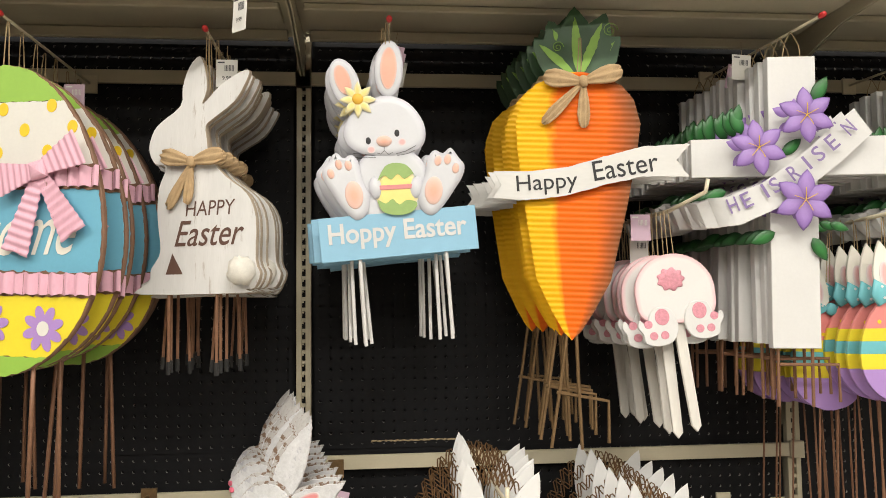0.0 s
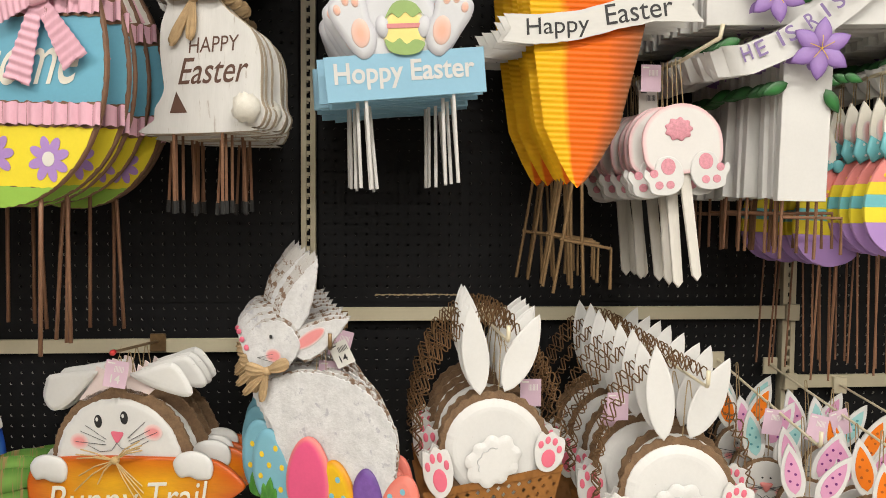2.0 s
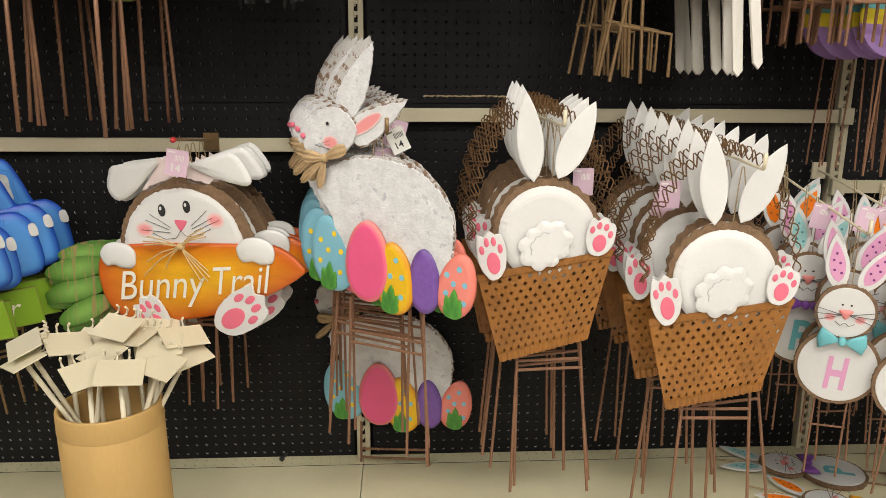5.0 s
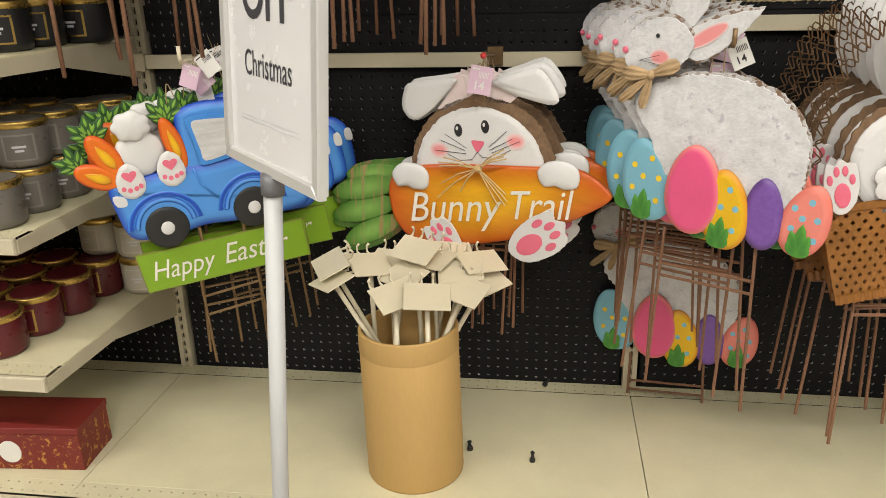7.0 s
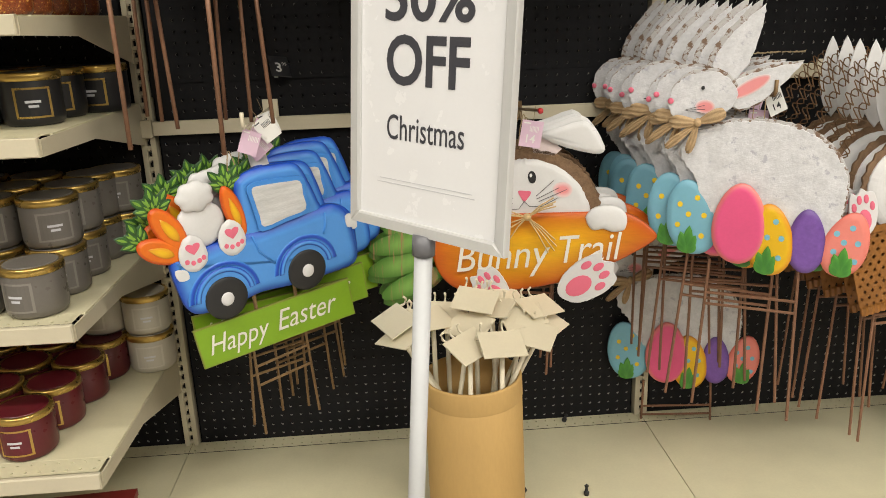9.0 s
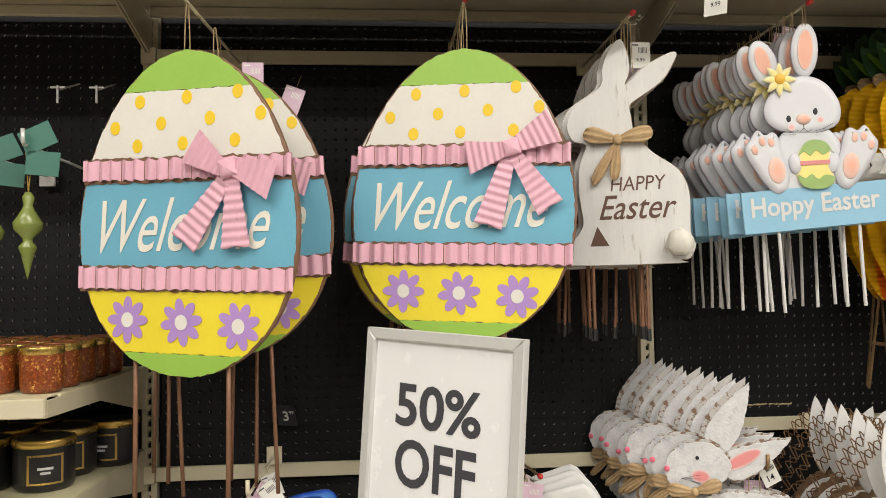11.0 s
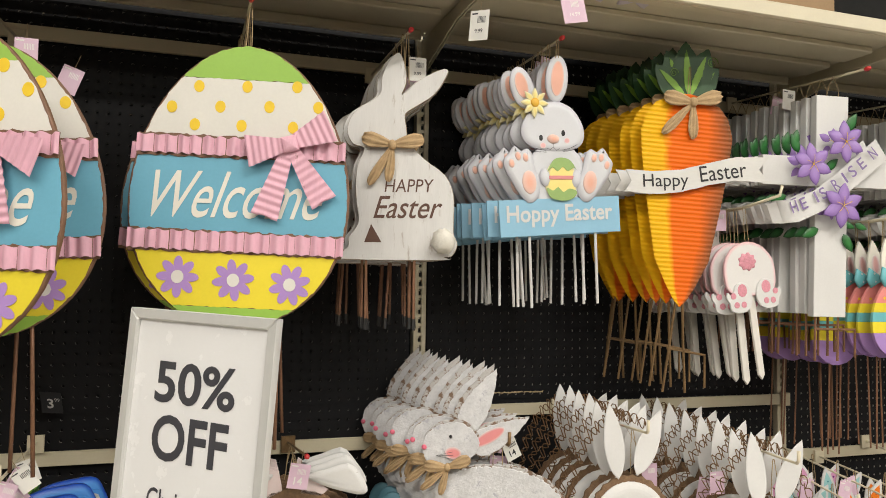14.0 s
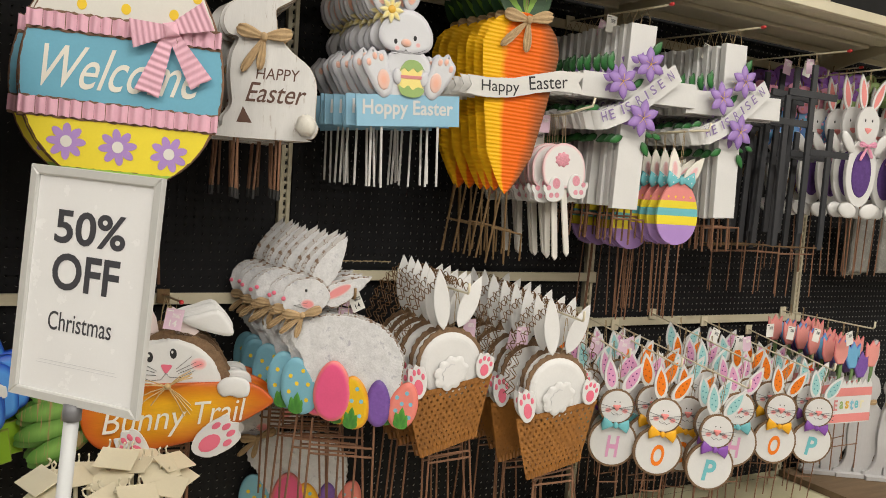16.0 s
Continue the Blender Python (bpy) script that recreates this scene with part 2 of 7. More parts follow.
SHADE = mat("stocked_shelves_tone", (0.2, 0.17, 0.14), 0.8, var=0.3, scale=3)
CEIL = mat("ceiling_tile", (0.72, 0.71, 0.68), 0.9, var=0.05)
GLOWING = mat("lamp_diffuser", (0.9, 0.9, 0.9), 0.5, glow=3.0)
WHITE = mat("white_enamel", (0.69, 0.68, 0.66), 0.4, var=0.04, bump=0.04)
WASH = mat("white_washed_wood", (0.70, 0.69, 0.67), 0.6, var=0.09, scale=18, wear=(0.46, 0.42, 0.38), wear_at=0.585, wear_scale=30, stretch=(2.2, 1, 0.3), bump=0.15)
CHALK = mat("chipped_white_metal", (0.70, 0.695, 0.68), 0.45, var=0.06, wear=(0.3, 0.24, 0.2), wear_at=0.685, wear_scale=45, bump=0.08)
PALE = mat("pale_grey_white", (0.64, 0.65, 0.68), 0.42, var=0.04, edge=(0.55, 0.55, 0.6), bump=0.04)
WOODEDGE = mat("cut_plywood_edge", (0.44, 0.36, 0.27), 0.75, var=0.2, stretch=(1, 1, 8))
CUT = mat("cut_letters_brown", (0.13, 0.065, 0.045), 0.7, var=0.15)
BROWN = mat("rusty_brown_metal", (0.22, 0.115, 0.065), 0.6, var=0.25, scale=30, bump=0.15)
STAKE = mat("brown_stake_metal", (0.27, 0.135, 0.075), 0.5, metal=0.2, var=0.2, scale=40)
BRONZE = mat("bronze_wire", (0.27, 0.17, 0.08), 0.4, metal=0.5, var=0.2, scale=40)
TWINE = mat("jute_twine", (0.42, 0.31, 0.17), 0.95, var=0.25, scale=120, fine=500, bump=0.4)
BURLAP = mat("burlap_ribbon", (0.56, 0.39, 0.21), 0.95, var=0.22, scale=70, fine=600, bump=0.6)
RAFFIA = mat("raffia", (0.66, 0.47, 0.22), 0.8, var=0.2, scale=90)
RED = mat("red_tip", (0.55, 0.03, 0.03), 0.4)
IVORY = mat("ivory_hook", (0.70, 0.63, 0.46), 0.4, var=0.06)
TAGPINK = mat("pink_price_card", (0.66, 0.47, 0.58), 0.5, var=0.05)
TAGWHITE = mat("white_price_card", (0.78, 0.77, 0.72), 0.5, var=0.04)
INK = mat("black_ink", (0.02, 0.02, 0.022), 0.5)
GREYINK = mat("charcoal_print", (0.055, 0.055, 0.065), 0.5)
PALEINK = mat("pale_print", (0.6, 0.6, 0.62), 0.6)
KRAFT = mat("kraft_tube", (0.53, 0.335, 0.115), 0.7, var=0.1, scale=6, stretch=(1, 1, 0.3), bump=0.1)
KRAFTIN = mat("kraft_inside", (0.36, 0.2, 0.08), 0.85, var=0.1)
POSTGREY = mat("satin_grey_post", (0.56, 0.57, 0.57), 0.45, var=0.04)
SILVER = mat("brushed_aluminium", (0.70, 0.70, 0.68), 0.38, metal=0.3, var=0.05, stretch=(1, 1, 0.1))
PAPER = mat("white_paper", (0.86, 0.86, 0.86), 0.25, var=0.02, clear=0.5)
GREEN = mat("apple_green_paint", (0.30, 0.52, 0.075), 0.5, var=0.06, wear=(0.2, 0.12, 0.07), wear_at=0.75, wear_scale=40)
DOTWHITE = mat("egg_white_paint", (0.74, 0.72, 0.66), 0.55, var=0.06, wear=(0.24, 0.15, 0.11), wear_at=0.7, wear_scale=30)
DOTYELLOW = mat("dot_yellow", (0.85, 0.58, 0.02), 0.5, var=0.05)
EGGBLUE = mat("egg_blue_paint", (0.155, 0.43, 0.58), 0.5, var=0.07, wear=(0.2, 0.12, 0.08), wear_at=0.76, wear_scale=36)
EGGYELLOW = mat("egg_yellow_paint", (0.82, 0.67, 0.035), 0.5, var=0.06, wear=(0.25, 0.14, 0.07), wear_at=0.74, wear_scale=34)
PINK = mat("egg_pink_ruffle", (0.78, 0.44, 0.54), 0.5, var=0.12, scale=26, wear=(0.30, 0.16, 0.13), wear_at=0.645, wear_scale=46, stretch=(1.6, 1, 0.5))
LILAC = mat("lilac_paint", (0.43, 0.26, 0.60), 0.5, var=0.06)
CREAM = mat("cream_lettering", (0.78, 0.75, 0.66), 0.5, var=0.04)

# ---------------------------------------------------------------- the structure
PEGY = 1.958          # front of the pegboard
FACE = 1.946          # front of the uprights
BAY = 1.22
UP = [-2.79, -1.57, -0.35, 0.87, 2.09, 3.31, 4.53]
DECKTOP = 0.175
INCH = 0.0254


def pierced(nx, nz, pitch, r, depth, sides=8):
    """A sheet of nx by nz square cells, each with a round hole through it; it faces -y, its lower left corner at the origin."""
    h = pitch / 2
    ring = [(math.cos(2 * math.pi * k / sides), math.sin(2 * math.pi * k / sides)) for k in range(sides)]
    rim = [(h * c / max(abs(c), abs(s)), h * s / max(abs(c), abs(s))) for c, s in ring]
    cell_v = [(x, 0.0, z) for x, z in rim] + [(c * r, 0.0, s * r) for c, s in ring] + [(c * r, depth, s * r) for c, s in ring]
    cell_f = []
    for k in range(sides):
        j = (k + 1) % sides
        cell_f += [(k, j, sides + j, sides + k), (sides + k, sides + j, 2 * sides + j, 2 * sides + k)]
    cv, cf = np.array(cell_v), np.array(cell_f)
    gx, gz = np.meshgrid(np.arange(nx), np.arange(nz))
    off = np.stack([gx.ravel() * pitch + h, np.zeros(nx * nz), gz.ravel() * pitch + h], 1)
    v = (cv[None] + off[:, None]).reshape(-1, 3)
    f = (cf[None] + (np.arange(nx * nz) * len(cv))[:, None, None]).reshape(-1, 4)
    return v.tolist(), f.tolist(), [(0.0, 0.0)] * len(v)


back_wall = thing("wall_north", "black perforated pegboard wall of a shop shelving run", "wall", kind="structure")
lower_panel = mesh_of("pegboard_panel", pierced(46, 37, INCH, 0.0035, 0.005), PEG)
upper_panel = mesh_of("pegboard_panel", pierced(46, 42, INCH, 0.0035, 0.005), PEG)
SEAM = 1.118
for me in (lower_panel, upper_panel):
    me.materials.append(HOLEWALL)
    me.polygons.foreach_set("material_index", np.tile([0, 1], len(me.polygons) // 2).astype(np.int32))
for k in range(len(UP) - 1):
    for me, z in ((lower_panel, SEAM - 37 * INCH - 0.001), (upper_panel, SEAM + 0.001)):
        ob = new("pegboard_panel", me)
        ob.parent = back_wall
        ob.location = (UP[k] + (BAY - 46 * INCH) / 2, PEGY, z)
# dark sheets that stand in for the shade behind the holes and the seam
part("backing", box(UP[0] - 0.6, UP[-1] + 0.6, PEGY + 0.03, PEGY + 0.06, 0.0, 2.6), DARK, back_wall)
part("seam_strip", box(UP[0], UP[-1], PEGY + 0.0045, PEGY + 0.0055, SEAM - 0.03, SEAM + 0.03), DARK, back_wall)
# a torn, paler strip along the seam beside one upright
part("torn_edge", plate(rough(rect(-0.19, 0.03, 1.134, 1.1375), 0.0016, 4, 0.004), PEGY - 0.001, 0.001), BOARD, back_wall, "torn pale edge of the board")


def upright(x):
    ob = thing("upright", "beige slotted steel upright of the shelving", "upright", "shelving uprights", kind="structure", m=pose(x, 0, 0))
    w = 0.0175
    side = box(-w, -0.0045, FACE, PEGY + 0.02, 0.17, 2.45, 0.0012)
    part("flange", side, BEIGE, ob)
    part("flange", moved(side, Matrix.Translation((w + 0.0045, 0, 0))), BEIGE, ob)
    # near-black strip painted for the shade inside the slotted channel
    part("channel_back", box(-0.006, 0.006, FACE + 0.012, FACE + 0.014, 0.17, 2.45, 0.0002), DARK, ob)
    rungs = [box(-0.005, 0.005, FACE + 0.0015, FACE + 0.008, z, z + 0.009, 0.0005) for z in np.arange(0.18, 2.44, INCH)]
    teeth = [box(-0.005, 0.0005, FACE + 0.0025, FACE + 0.008, z + 0.0105, z + 0.0145, 0.0004) for z in np.arange(0.19, 2.43, INCH)]
    part("slot_rungs", join(*rungs, *teeth), BEIGE, ob)
    return ob


for x in UP:
    upright(x)


def rail(x, z, label="beige steel cross bar between two uprights", h=0.033):
    ob = thing("rail", label, "rail", "hook rails", kind="structure", m=pose(x, 0, z))
    part("bar", box(-BAY / 2 + 0.019, BAY / 2 - 0.019, FACE - 0.014, FACE - 0.002, -h / 2, h / 2), BEIGE, ob)
    for s in (-1, 1):
        part("end_clip", box(s * BAY / 2 - 0.0175, s * BAY / 2 + 0.0175, FACE - 0.019, FACE - 0.0015, -h / 2 - 0.004, h / 2 + 0.004), BEIGE, ob)


MID = [(a + b) / 2 for a, b in zip(UP, UP[1:])]
for k in (1, 2, 3, 4):
    rail(MID[k], 2.018)
rail(MID[1], 1.018)
rail(MID[2], 1.091)
rail(MID[3], 0.913)

for k in range(len(MID)):
    ob = thing("shelf_deck", "beige steel base deck, scuffed and bare", "shelf", "base decks", kind="structure", m=pose(MID[k], 0, 0))
    w = BAY / 2 - 0.001
    part("deck_panel", box(-w, w, 1.372 + 2 * INCH, PEGY - 2 * INCH - 0.001, DECKTOP - 0.02, DECKTOP), DECK, ob)
    strip = moved(pierced(48, 2, INCH, 0.0028, 0.004), Matrix.Rotation(radians(-90), 4, "X"))
    strip = moved(strip, Matrix.Translation((-24 * INCH, 0, DECKTOP)))
    part("punched_strip", moved(strip, Matrix.Translation((0, PEGY - 2 * INCH, 0))), DECK, ob)
    part("punched_strip", moved(strip, Matrix.Translation((0, 1.372, 0))), DECK, ob)
    part("kick_plate", box(-w, w, 1.375, 1.385, 0.004, DECKTOP - 0.03), BEIGE, ob)
    part("front_lip", box(-w, w, 1.352, 1.371, DECKTOP - 0.035, DECKTOP - 0.002, 0.003), BEIGE, ob)


def bracket(x, z, depth, parent, tall=0.11, low=0.03):
    """A tapered steel gusset under a shelf."""
    pts = [(FACE, z - tall), (FACE, z - 0.003), (FACE - depth, z - 0.003), (FACE - depth, z - low), (FACE - depth * 0.55, z - low - 0.006)]
    g = plate(pts, 0, 0.0035, 0.0006)
    g = ([(x + y, px, pz) for px, y, pz in g[0]], g[1], g[2])
    part("bracket", g, BEIGE, parent)


def top_shelf(k):
    """The high shelf over the hooks, with its ribbed underside."""
    z, depth = 2.122, 0.545
    ob = thing("shelf", "beige steel top shelf with ribbed underside", "shelf", "top shelves", kind="structure", m=pose(MID[k], 0, 0))
    w = BAY / 2 - 0.001
    back, front = FACE - 0.004, FACE - depth
    part("shelf_panel", box(-w, w, front + 0.004, back - 0.06, z - 0.004, z), BEIGE, ob)
    strip = moved(pierced(48, 2, INCH, 0.0035, 0.003), Matrix.Rotation(radians(-90), 4, "X"))
    part("punched_strip", moved(strip, Matrix.Translation((-24 * INCH, back - 0.058, z))), BEIGE, ob)
    for y0, y1, dz in ((front + 0.15, front + 0.255, 0.016), (front + 0.30, front + 0.40, 0.016), (back - 0.075, back - 0.06, 0.026)):
        part("stiffening_rib", box(-w + 0.02, w - 0.03, y0, y1, z - 0.0045 - dz, z - 0.0045, 0.004), BEIGE, ob)
    part("front_lip", box(-w, w, front - 0.012, front + 0.003, z - 0.036, z + 0.002, 0.004), BEIGE, ob)
    part("front_return", box(-w, w, front + 0.0035, front + 0.03, z - 0.036, z - 0.033), BEIGE, ob)
    bracket(-w - 0.0005, z - 0.004, depth - 0.02, ob, 0.10, 0.032)
    bracket(w - 0.006, z - 0.004, depth - 0.02, ob, 0.10, 0.032)


for k in range(0, 6):
    top_shelf(k)


def side_shelf(z, tall):
    ob = thing("shelf", "beige steel shelf with chipped edges holding candles", "shelf", "candle shelves", kind="structure", m=pose(MID[0], 0, 0))
    w = BAY / 2 - 0.008
    front = 1.402
    part("shelf_panel", box(-w, w, front + 2 * INCH, PEGY - 0.012, z - 0.004, z), DECK, ob)
    strip = moved(pierced(47, 2, INCH, 0.0028, 0.004), Matrix.Rotation(radians(-90), 4, "X"))
    part("punched_strip", moved(strip, Matrix.Translation((-23.5 * INCH, front, z))), DECK, ob)
    part("front_lip", box(-w, w, front - 0.014, front - 0.001, z - 0.032, z + 0.001, 0.003), BEIGE, ob)
    bracket(w - 0.002, z, FACE - front + 0.003, ob, tall, 0.032)
    bracket(-w, z, FACE - front + 0.003, ob, tall, 0.032)


SHELF_Z = [0.448, 0.748, 1.078, 1.272]
for z, tall in zip(SHELF_Z, (0.115, 0.1, 0.1, 0.105)):
    side_shelf(z, tall)

# the rest of the shop, plain, behind and around the camera
tagged(new("floor", mesh_of("floor", box(-9, 11, -10, 7, -0.05, 0.0), FLOOR)), "pale polished vinyl shop floor", "floor", kind="structure")
tagged(new("ceiling", mesh_of("ceiling", box(-9, 11, -10, 7, CEILING, CEILING + 0.05), CEIL)), "pale shop ceiling", "ceiling", kind="structure")
tagged(new("wall_south", mesh_of("wall_south", box(-9, 11, -10.1, -10.0, 0, CEILING), PAINTED)), "plain far shop wall", "wall", kind="structure")
tagged(new("wall_east", mesh_of("wall_east", box(11, 11.1, -10, 7, 0, CEILING), PAINTED)), "plain far shop wall", "wall", kind="structure")
tagged(new("wall_west", mesh_of("wall_west", box(-9.1, -9, -10, 7, 0, CEILING), PAINTED)), "plain far shop wall", "wall", kind="structure")
tagged(new("wall_behind", mesh_of("wall_behind", box(-9, 11, 7.0, 7.1, 0, CEILING), PAINTED)), "plain far shop wall", "wall", kind="structure")
tagged(new("wall_aisle", mesh_of("wall_aisle", box(-7, 8, -1.75, -1.7, 0, 1.9), SHADE)), "plain back of the shelving run across the aisle", "wall", kind="structure")
for ly, lx in LAMP_LINES:
    ob = thing("ceiling_light", "long white ceiling light with a glowing diffuser", "light", "ceiling lights", m=pose(lx, ly, CEILING))
    part("housing", box(-1.25, 1.25, -0.14, 0.14, -0.06, -0.002), WHITE, ob)
    part("diffuser", box(-1.2, 1.2, -0.11, 0.11, -0.08, -0.061), GLOWING, ob)

# ---------------------------------------------------------------- more paints for the goods
BABYBLUE = mat("baby_blue_sign", (0.27, 0.50, 0.66), 0.45, var=0.05)
PEACH = mat("peach_paint", (0.82, 0.44, 0.33), 0.45, edge=(0.78, 0.55, 0.48), var=0.05)
BLUSH = mat("blush_paint", (0.80, 0.45, 0.44), 0.5, edge=(0.78, 0.7, 0.7), var=0.05)
LEMON = mat("lemon_paint", (0.86, 0.72, 0.25), 0.45, edge=(0.84, 0.78, 0.5), var=0.05)
AMBER = mat("amber_paint", (0.78, 0.45, 0.05), 0.45, var=0.05)
SAGE = mat("sage_green", (0.32, 0.47, 0.16), 0.5, var=0.1)
ROSE = mat("rose_band", (0.70, 0.27, 0.27), 0.5)
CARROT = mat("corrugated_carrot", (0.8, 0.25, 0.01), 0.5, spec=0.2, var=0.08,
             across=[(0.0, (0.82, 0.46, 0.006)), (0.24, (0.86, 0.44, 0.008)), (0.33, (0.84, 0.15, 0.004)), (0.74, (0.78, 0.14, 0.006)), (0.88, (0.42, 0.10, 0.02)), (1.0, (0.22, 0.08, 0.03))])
LEAFDARK = mat("deep_green_leaf", (0.025, 0.085, 0.025), 0.45, var=0.2, scale=20)
LEAFLIGHT = mat("bright_green_vein", (0.22, 0.42, 0.05), 0.5, var=0.15)
LEAFGREEN = mat("lily_leaf_green", (0.035, 0.20, 0.045), 0.4, edge=(0.015, 0.09, 0.02), var=0.1)
BANNER = mat("brushed_banner", (0.70, 0.69, 0.66), 0.5, var=0.06, scale=40, wear=(0.2, 0.2, 0.22), wear_at=0.72, wear_scale=60, stretch=(0.3, 1, 1))
LILY = mat("purple_lily", (0.37, 0.23, 0.55), 0.4, edge=(0.25, 0.14, 0.42), var=0.08)
PURPLEINK = mat("violet_lettering", (0.23, 0.16, 0.36), 0.5)
GLITTER = mat("pink_glitter", (0.78, 0.33, 0.40), 0.4, var=0.25, scale=180, fine=700, bump=0.4)
BUTTWHITE = mat("white_board_pink_edge", (0.73, 0.71, 0.69), 0.5, edge=(0.78, 0.50, 0.52), var=0.04)
STAKEWOOD = mat("whitewashed_stake", (0.72, 0.69, 0.63), 0.6, var=0.1, stretch=(3, 1, 0.3), scale=20)
FUR = mat("shaggy_white_paint", (0.74, 0.74, 0.75), 0.7, var=0.2, scale=34, fine=170, bump=0.8, wear=(0.46, 0.46, 0.50), wear_at=0.58, wear_scale=38)
BARK = mat("brown_bark_rim", (0.25, 0.15, 0.08), 0.85, var=0.35, scale=60, fine=240, bump=0.8)
HOTPINK = mat("hot_pink_egg", (0.80, 0.10, 0.25), 0.42, edge=(0.78, 0.22, 0.20), var=0.08)
SUNEGG = mat("sun_yellow_egg", (0.84, 0.50, 0.01), 0.42, edge=(0.72, 0.30, 0.01), var=0.06)
VIOLETEGG = mat("violet_egg", (0.22, 0.10, 0.42), 0.42, edge=(0.15, 0.07, 0.3), var=0.2, scale=90)
CORALEGG = mat("coral_egg", (0.82, 0.25, 0.20), 0.42, edge=(0.76, 0.2, 0.15), var=0.06)
AQUAEGG = mat("aqua_egg", (0.20, 0.46, 0.58), 0.45, var=0.06)
SKYDOT = mat("sky_dot", (0.22, 0.52, 0.66), 0.5)
GRASS = mat("grass_green", (0.05, 0.22, 0.03), 0.45, edge=(0.09, 0.33, 0.04), var=0.1)
ORANGE = mat("airbrushed_orange", (0.90, 0.47, 0.008), 0.38, edge=(0.60, 0.10, 0.004), var=0.16, scale=12, stretch=(0.35, 1, 2.4))
STRIPELEAF = mat("striped_leaf", (0.20, 0.39, 0.075), 0.5, var=0.1, scale=20, fine=90, stretch=(5, 1, 0.25), wear=(0.30, 0.20, 0.08), wear_at=0.53, wear_scale=14, edge=(0.07, 0.2, 0.02))
LEAFMID = mat("mid_green_leaf", (0.05, 0.17, 0.03), 0.45, var=0.2, scale=30, edge=(0.02, 0.075, 0.015))
RIMWORN = mat("worn_white_brown_edge", (0.62, 0.6, 0.58), 0.7, var=0.2, scale=50, wear=(0.2, 0.125, 0.08), wear_at=0.5, wear_scale=50, bump=0.5)
PAWPINK = mat("paw_pink", (0.78, 0.16, 0.24), 0.45, var=0.06)
CHEEK = mat("rosy_cheek", (0.82, 0.30, 0.30), 0.6, edge=(0.78, 0.66, 0.64), var=0.06)
WICKER = mat("basket_metal", (0.33, 0.135, 0.027), 0.4, var=0.25, scale=22, fine=120, bump=0.1)
COIL = mat("coiled_brown_wire", (0.21, 0.115, 0.05), 0.45, metal=0.4, var=0.2)
TRUCK = mat("airbrushed_blue", (0.085, 0.31, 0.76), 0.4, edge=(0.012, 0.075, 0.50), var=0.06)
TRUCKDEEP = mat("deep_blue_paint", (0.012, 0.075, 0.50), 0.4, edge=(0.06, 0.27, 0.72), var=0.06)
WINDOWPAINT = mat("painted_window", (0.68, 0.68, 0.66), 0.5, var=0.25, scale=20, stretch=(0.5, 1, 5))
TYRE = mat("black_tyre_paint", (0.018, 0.018, 0.018), 0.5, var=0.1)
LIME = mat("lime_sign", (0.22, 0.40, 0.015), 0.5, edge=(0.22, 0.25, 0.04), var=0.08)
CARROTSMALL = mat("small_carrot_paint", (0.80, 0.17, 0.008), 0.42, edge=(0.66, 0.09, 0.006), var=0.12, scale=14)


def stack(ob, n, x, y, z, dy, seed, yaw=0.0, lean=0.0, tip=0.0, dx=0.0, dz=0.0, loose=1.0, follow=0.7, size=1.0):
    """Hangs ob at the front of a hook and n - 1 copies behind it."""
    rng = random.Random(seed)
    scaled = Matrix.Scale(size, 4)
    ob.matrix_basis = pose(x, y, z, tip, lean, yaw) @ scaled
    for k in range(1, n):
        copy_thing(ob, pose(x + dx * k + rng.uniform(-0.006, 0.006) * loose, y + dy * k, z + dz * k + rng.uniform(-0.004, 0.004) * loose,
                            tip + rng.uniform(-1.5, 1.5) * loose, lean * 0.6 + rng.uniform(-3, 3) * loose, yaw * follow + rng.uniform(-4, 4) * loose) @ scaled)


def hook(x, z, y_front, label="ivory metal display hook with a red tip", tipped=True, rise=0.0, material=None, tip=None):
    ob = thing("display_hook", label, "hook", "display hooks", m=pose(x, 0, z))
    part("rod", tube([(0, FACE - 0.012, -0.0 - rise), (0, y_front, 0.0)], 0.0032), material or IVORY, ob)
    part("clip", box(-0.018, 0.018, FACE - 0.022, FACE - 0.0145, -0.024 - rise, 0.018 - rise), material or IVORY, ob)
    if tipped:
        part("ivory_tip" if tip else "red_tip", moved(lathe([(0.0, -0.003), (0.0052, -0.002), (0.0062, 0.006), (0.0045, 0.013), (0.0, 0.014)], 12),
                              Matrix.Translation((0, y_front, 0)) @ Matrix.Rotation(radians(90), 4, "X")), tip or RED, ob, smooth=True)
    else:
        part("upturned_end", tube([(0, y_front, 0), (0, y_front - 0.006, 0.006), (0, y_front - 0.007, 0.03)], 0.0042), material or IVORY, ob, smooth=True)
    return ob


def twine_loop(h, w=0.006, y=0.0):
    return join(tube([(-0.002, y, 0.004), (-w * 0.6, y, -h * 0.3), (-w, y + 0.002, -h)], 0.0011, 5),
                tube([(0.002, y, 0.004), (w * 0.8, y, -h * 0.4), (w, y + 0.002, -h)], 0.0011, 5),
                tube([(-0.002, y, 0.004), (0, y, 0.0055), (0.002, y, 0.004)], 0.0011, 5))


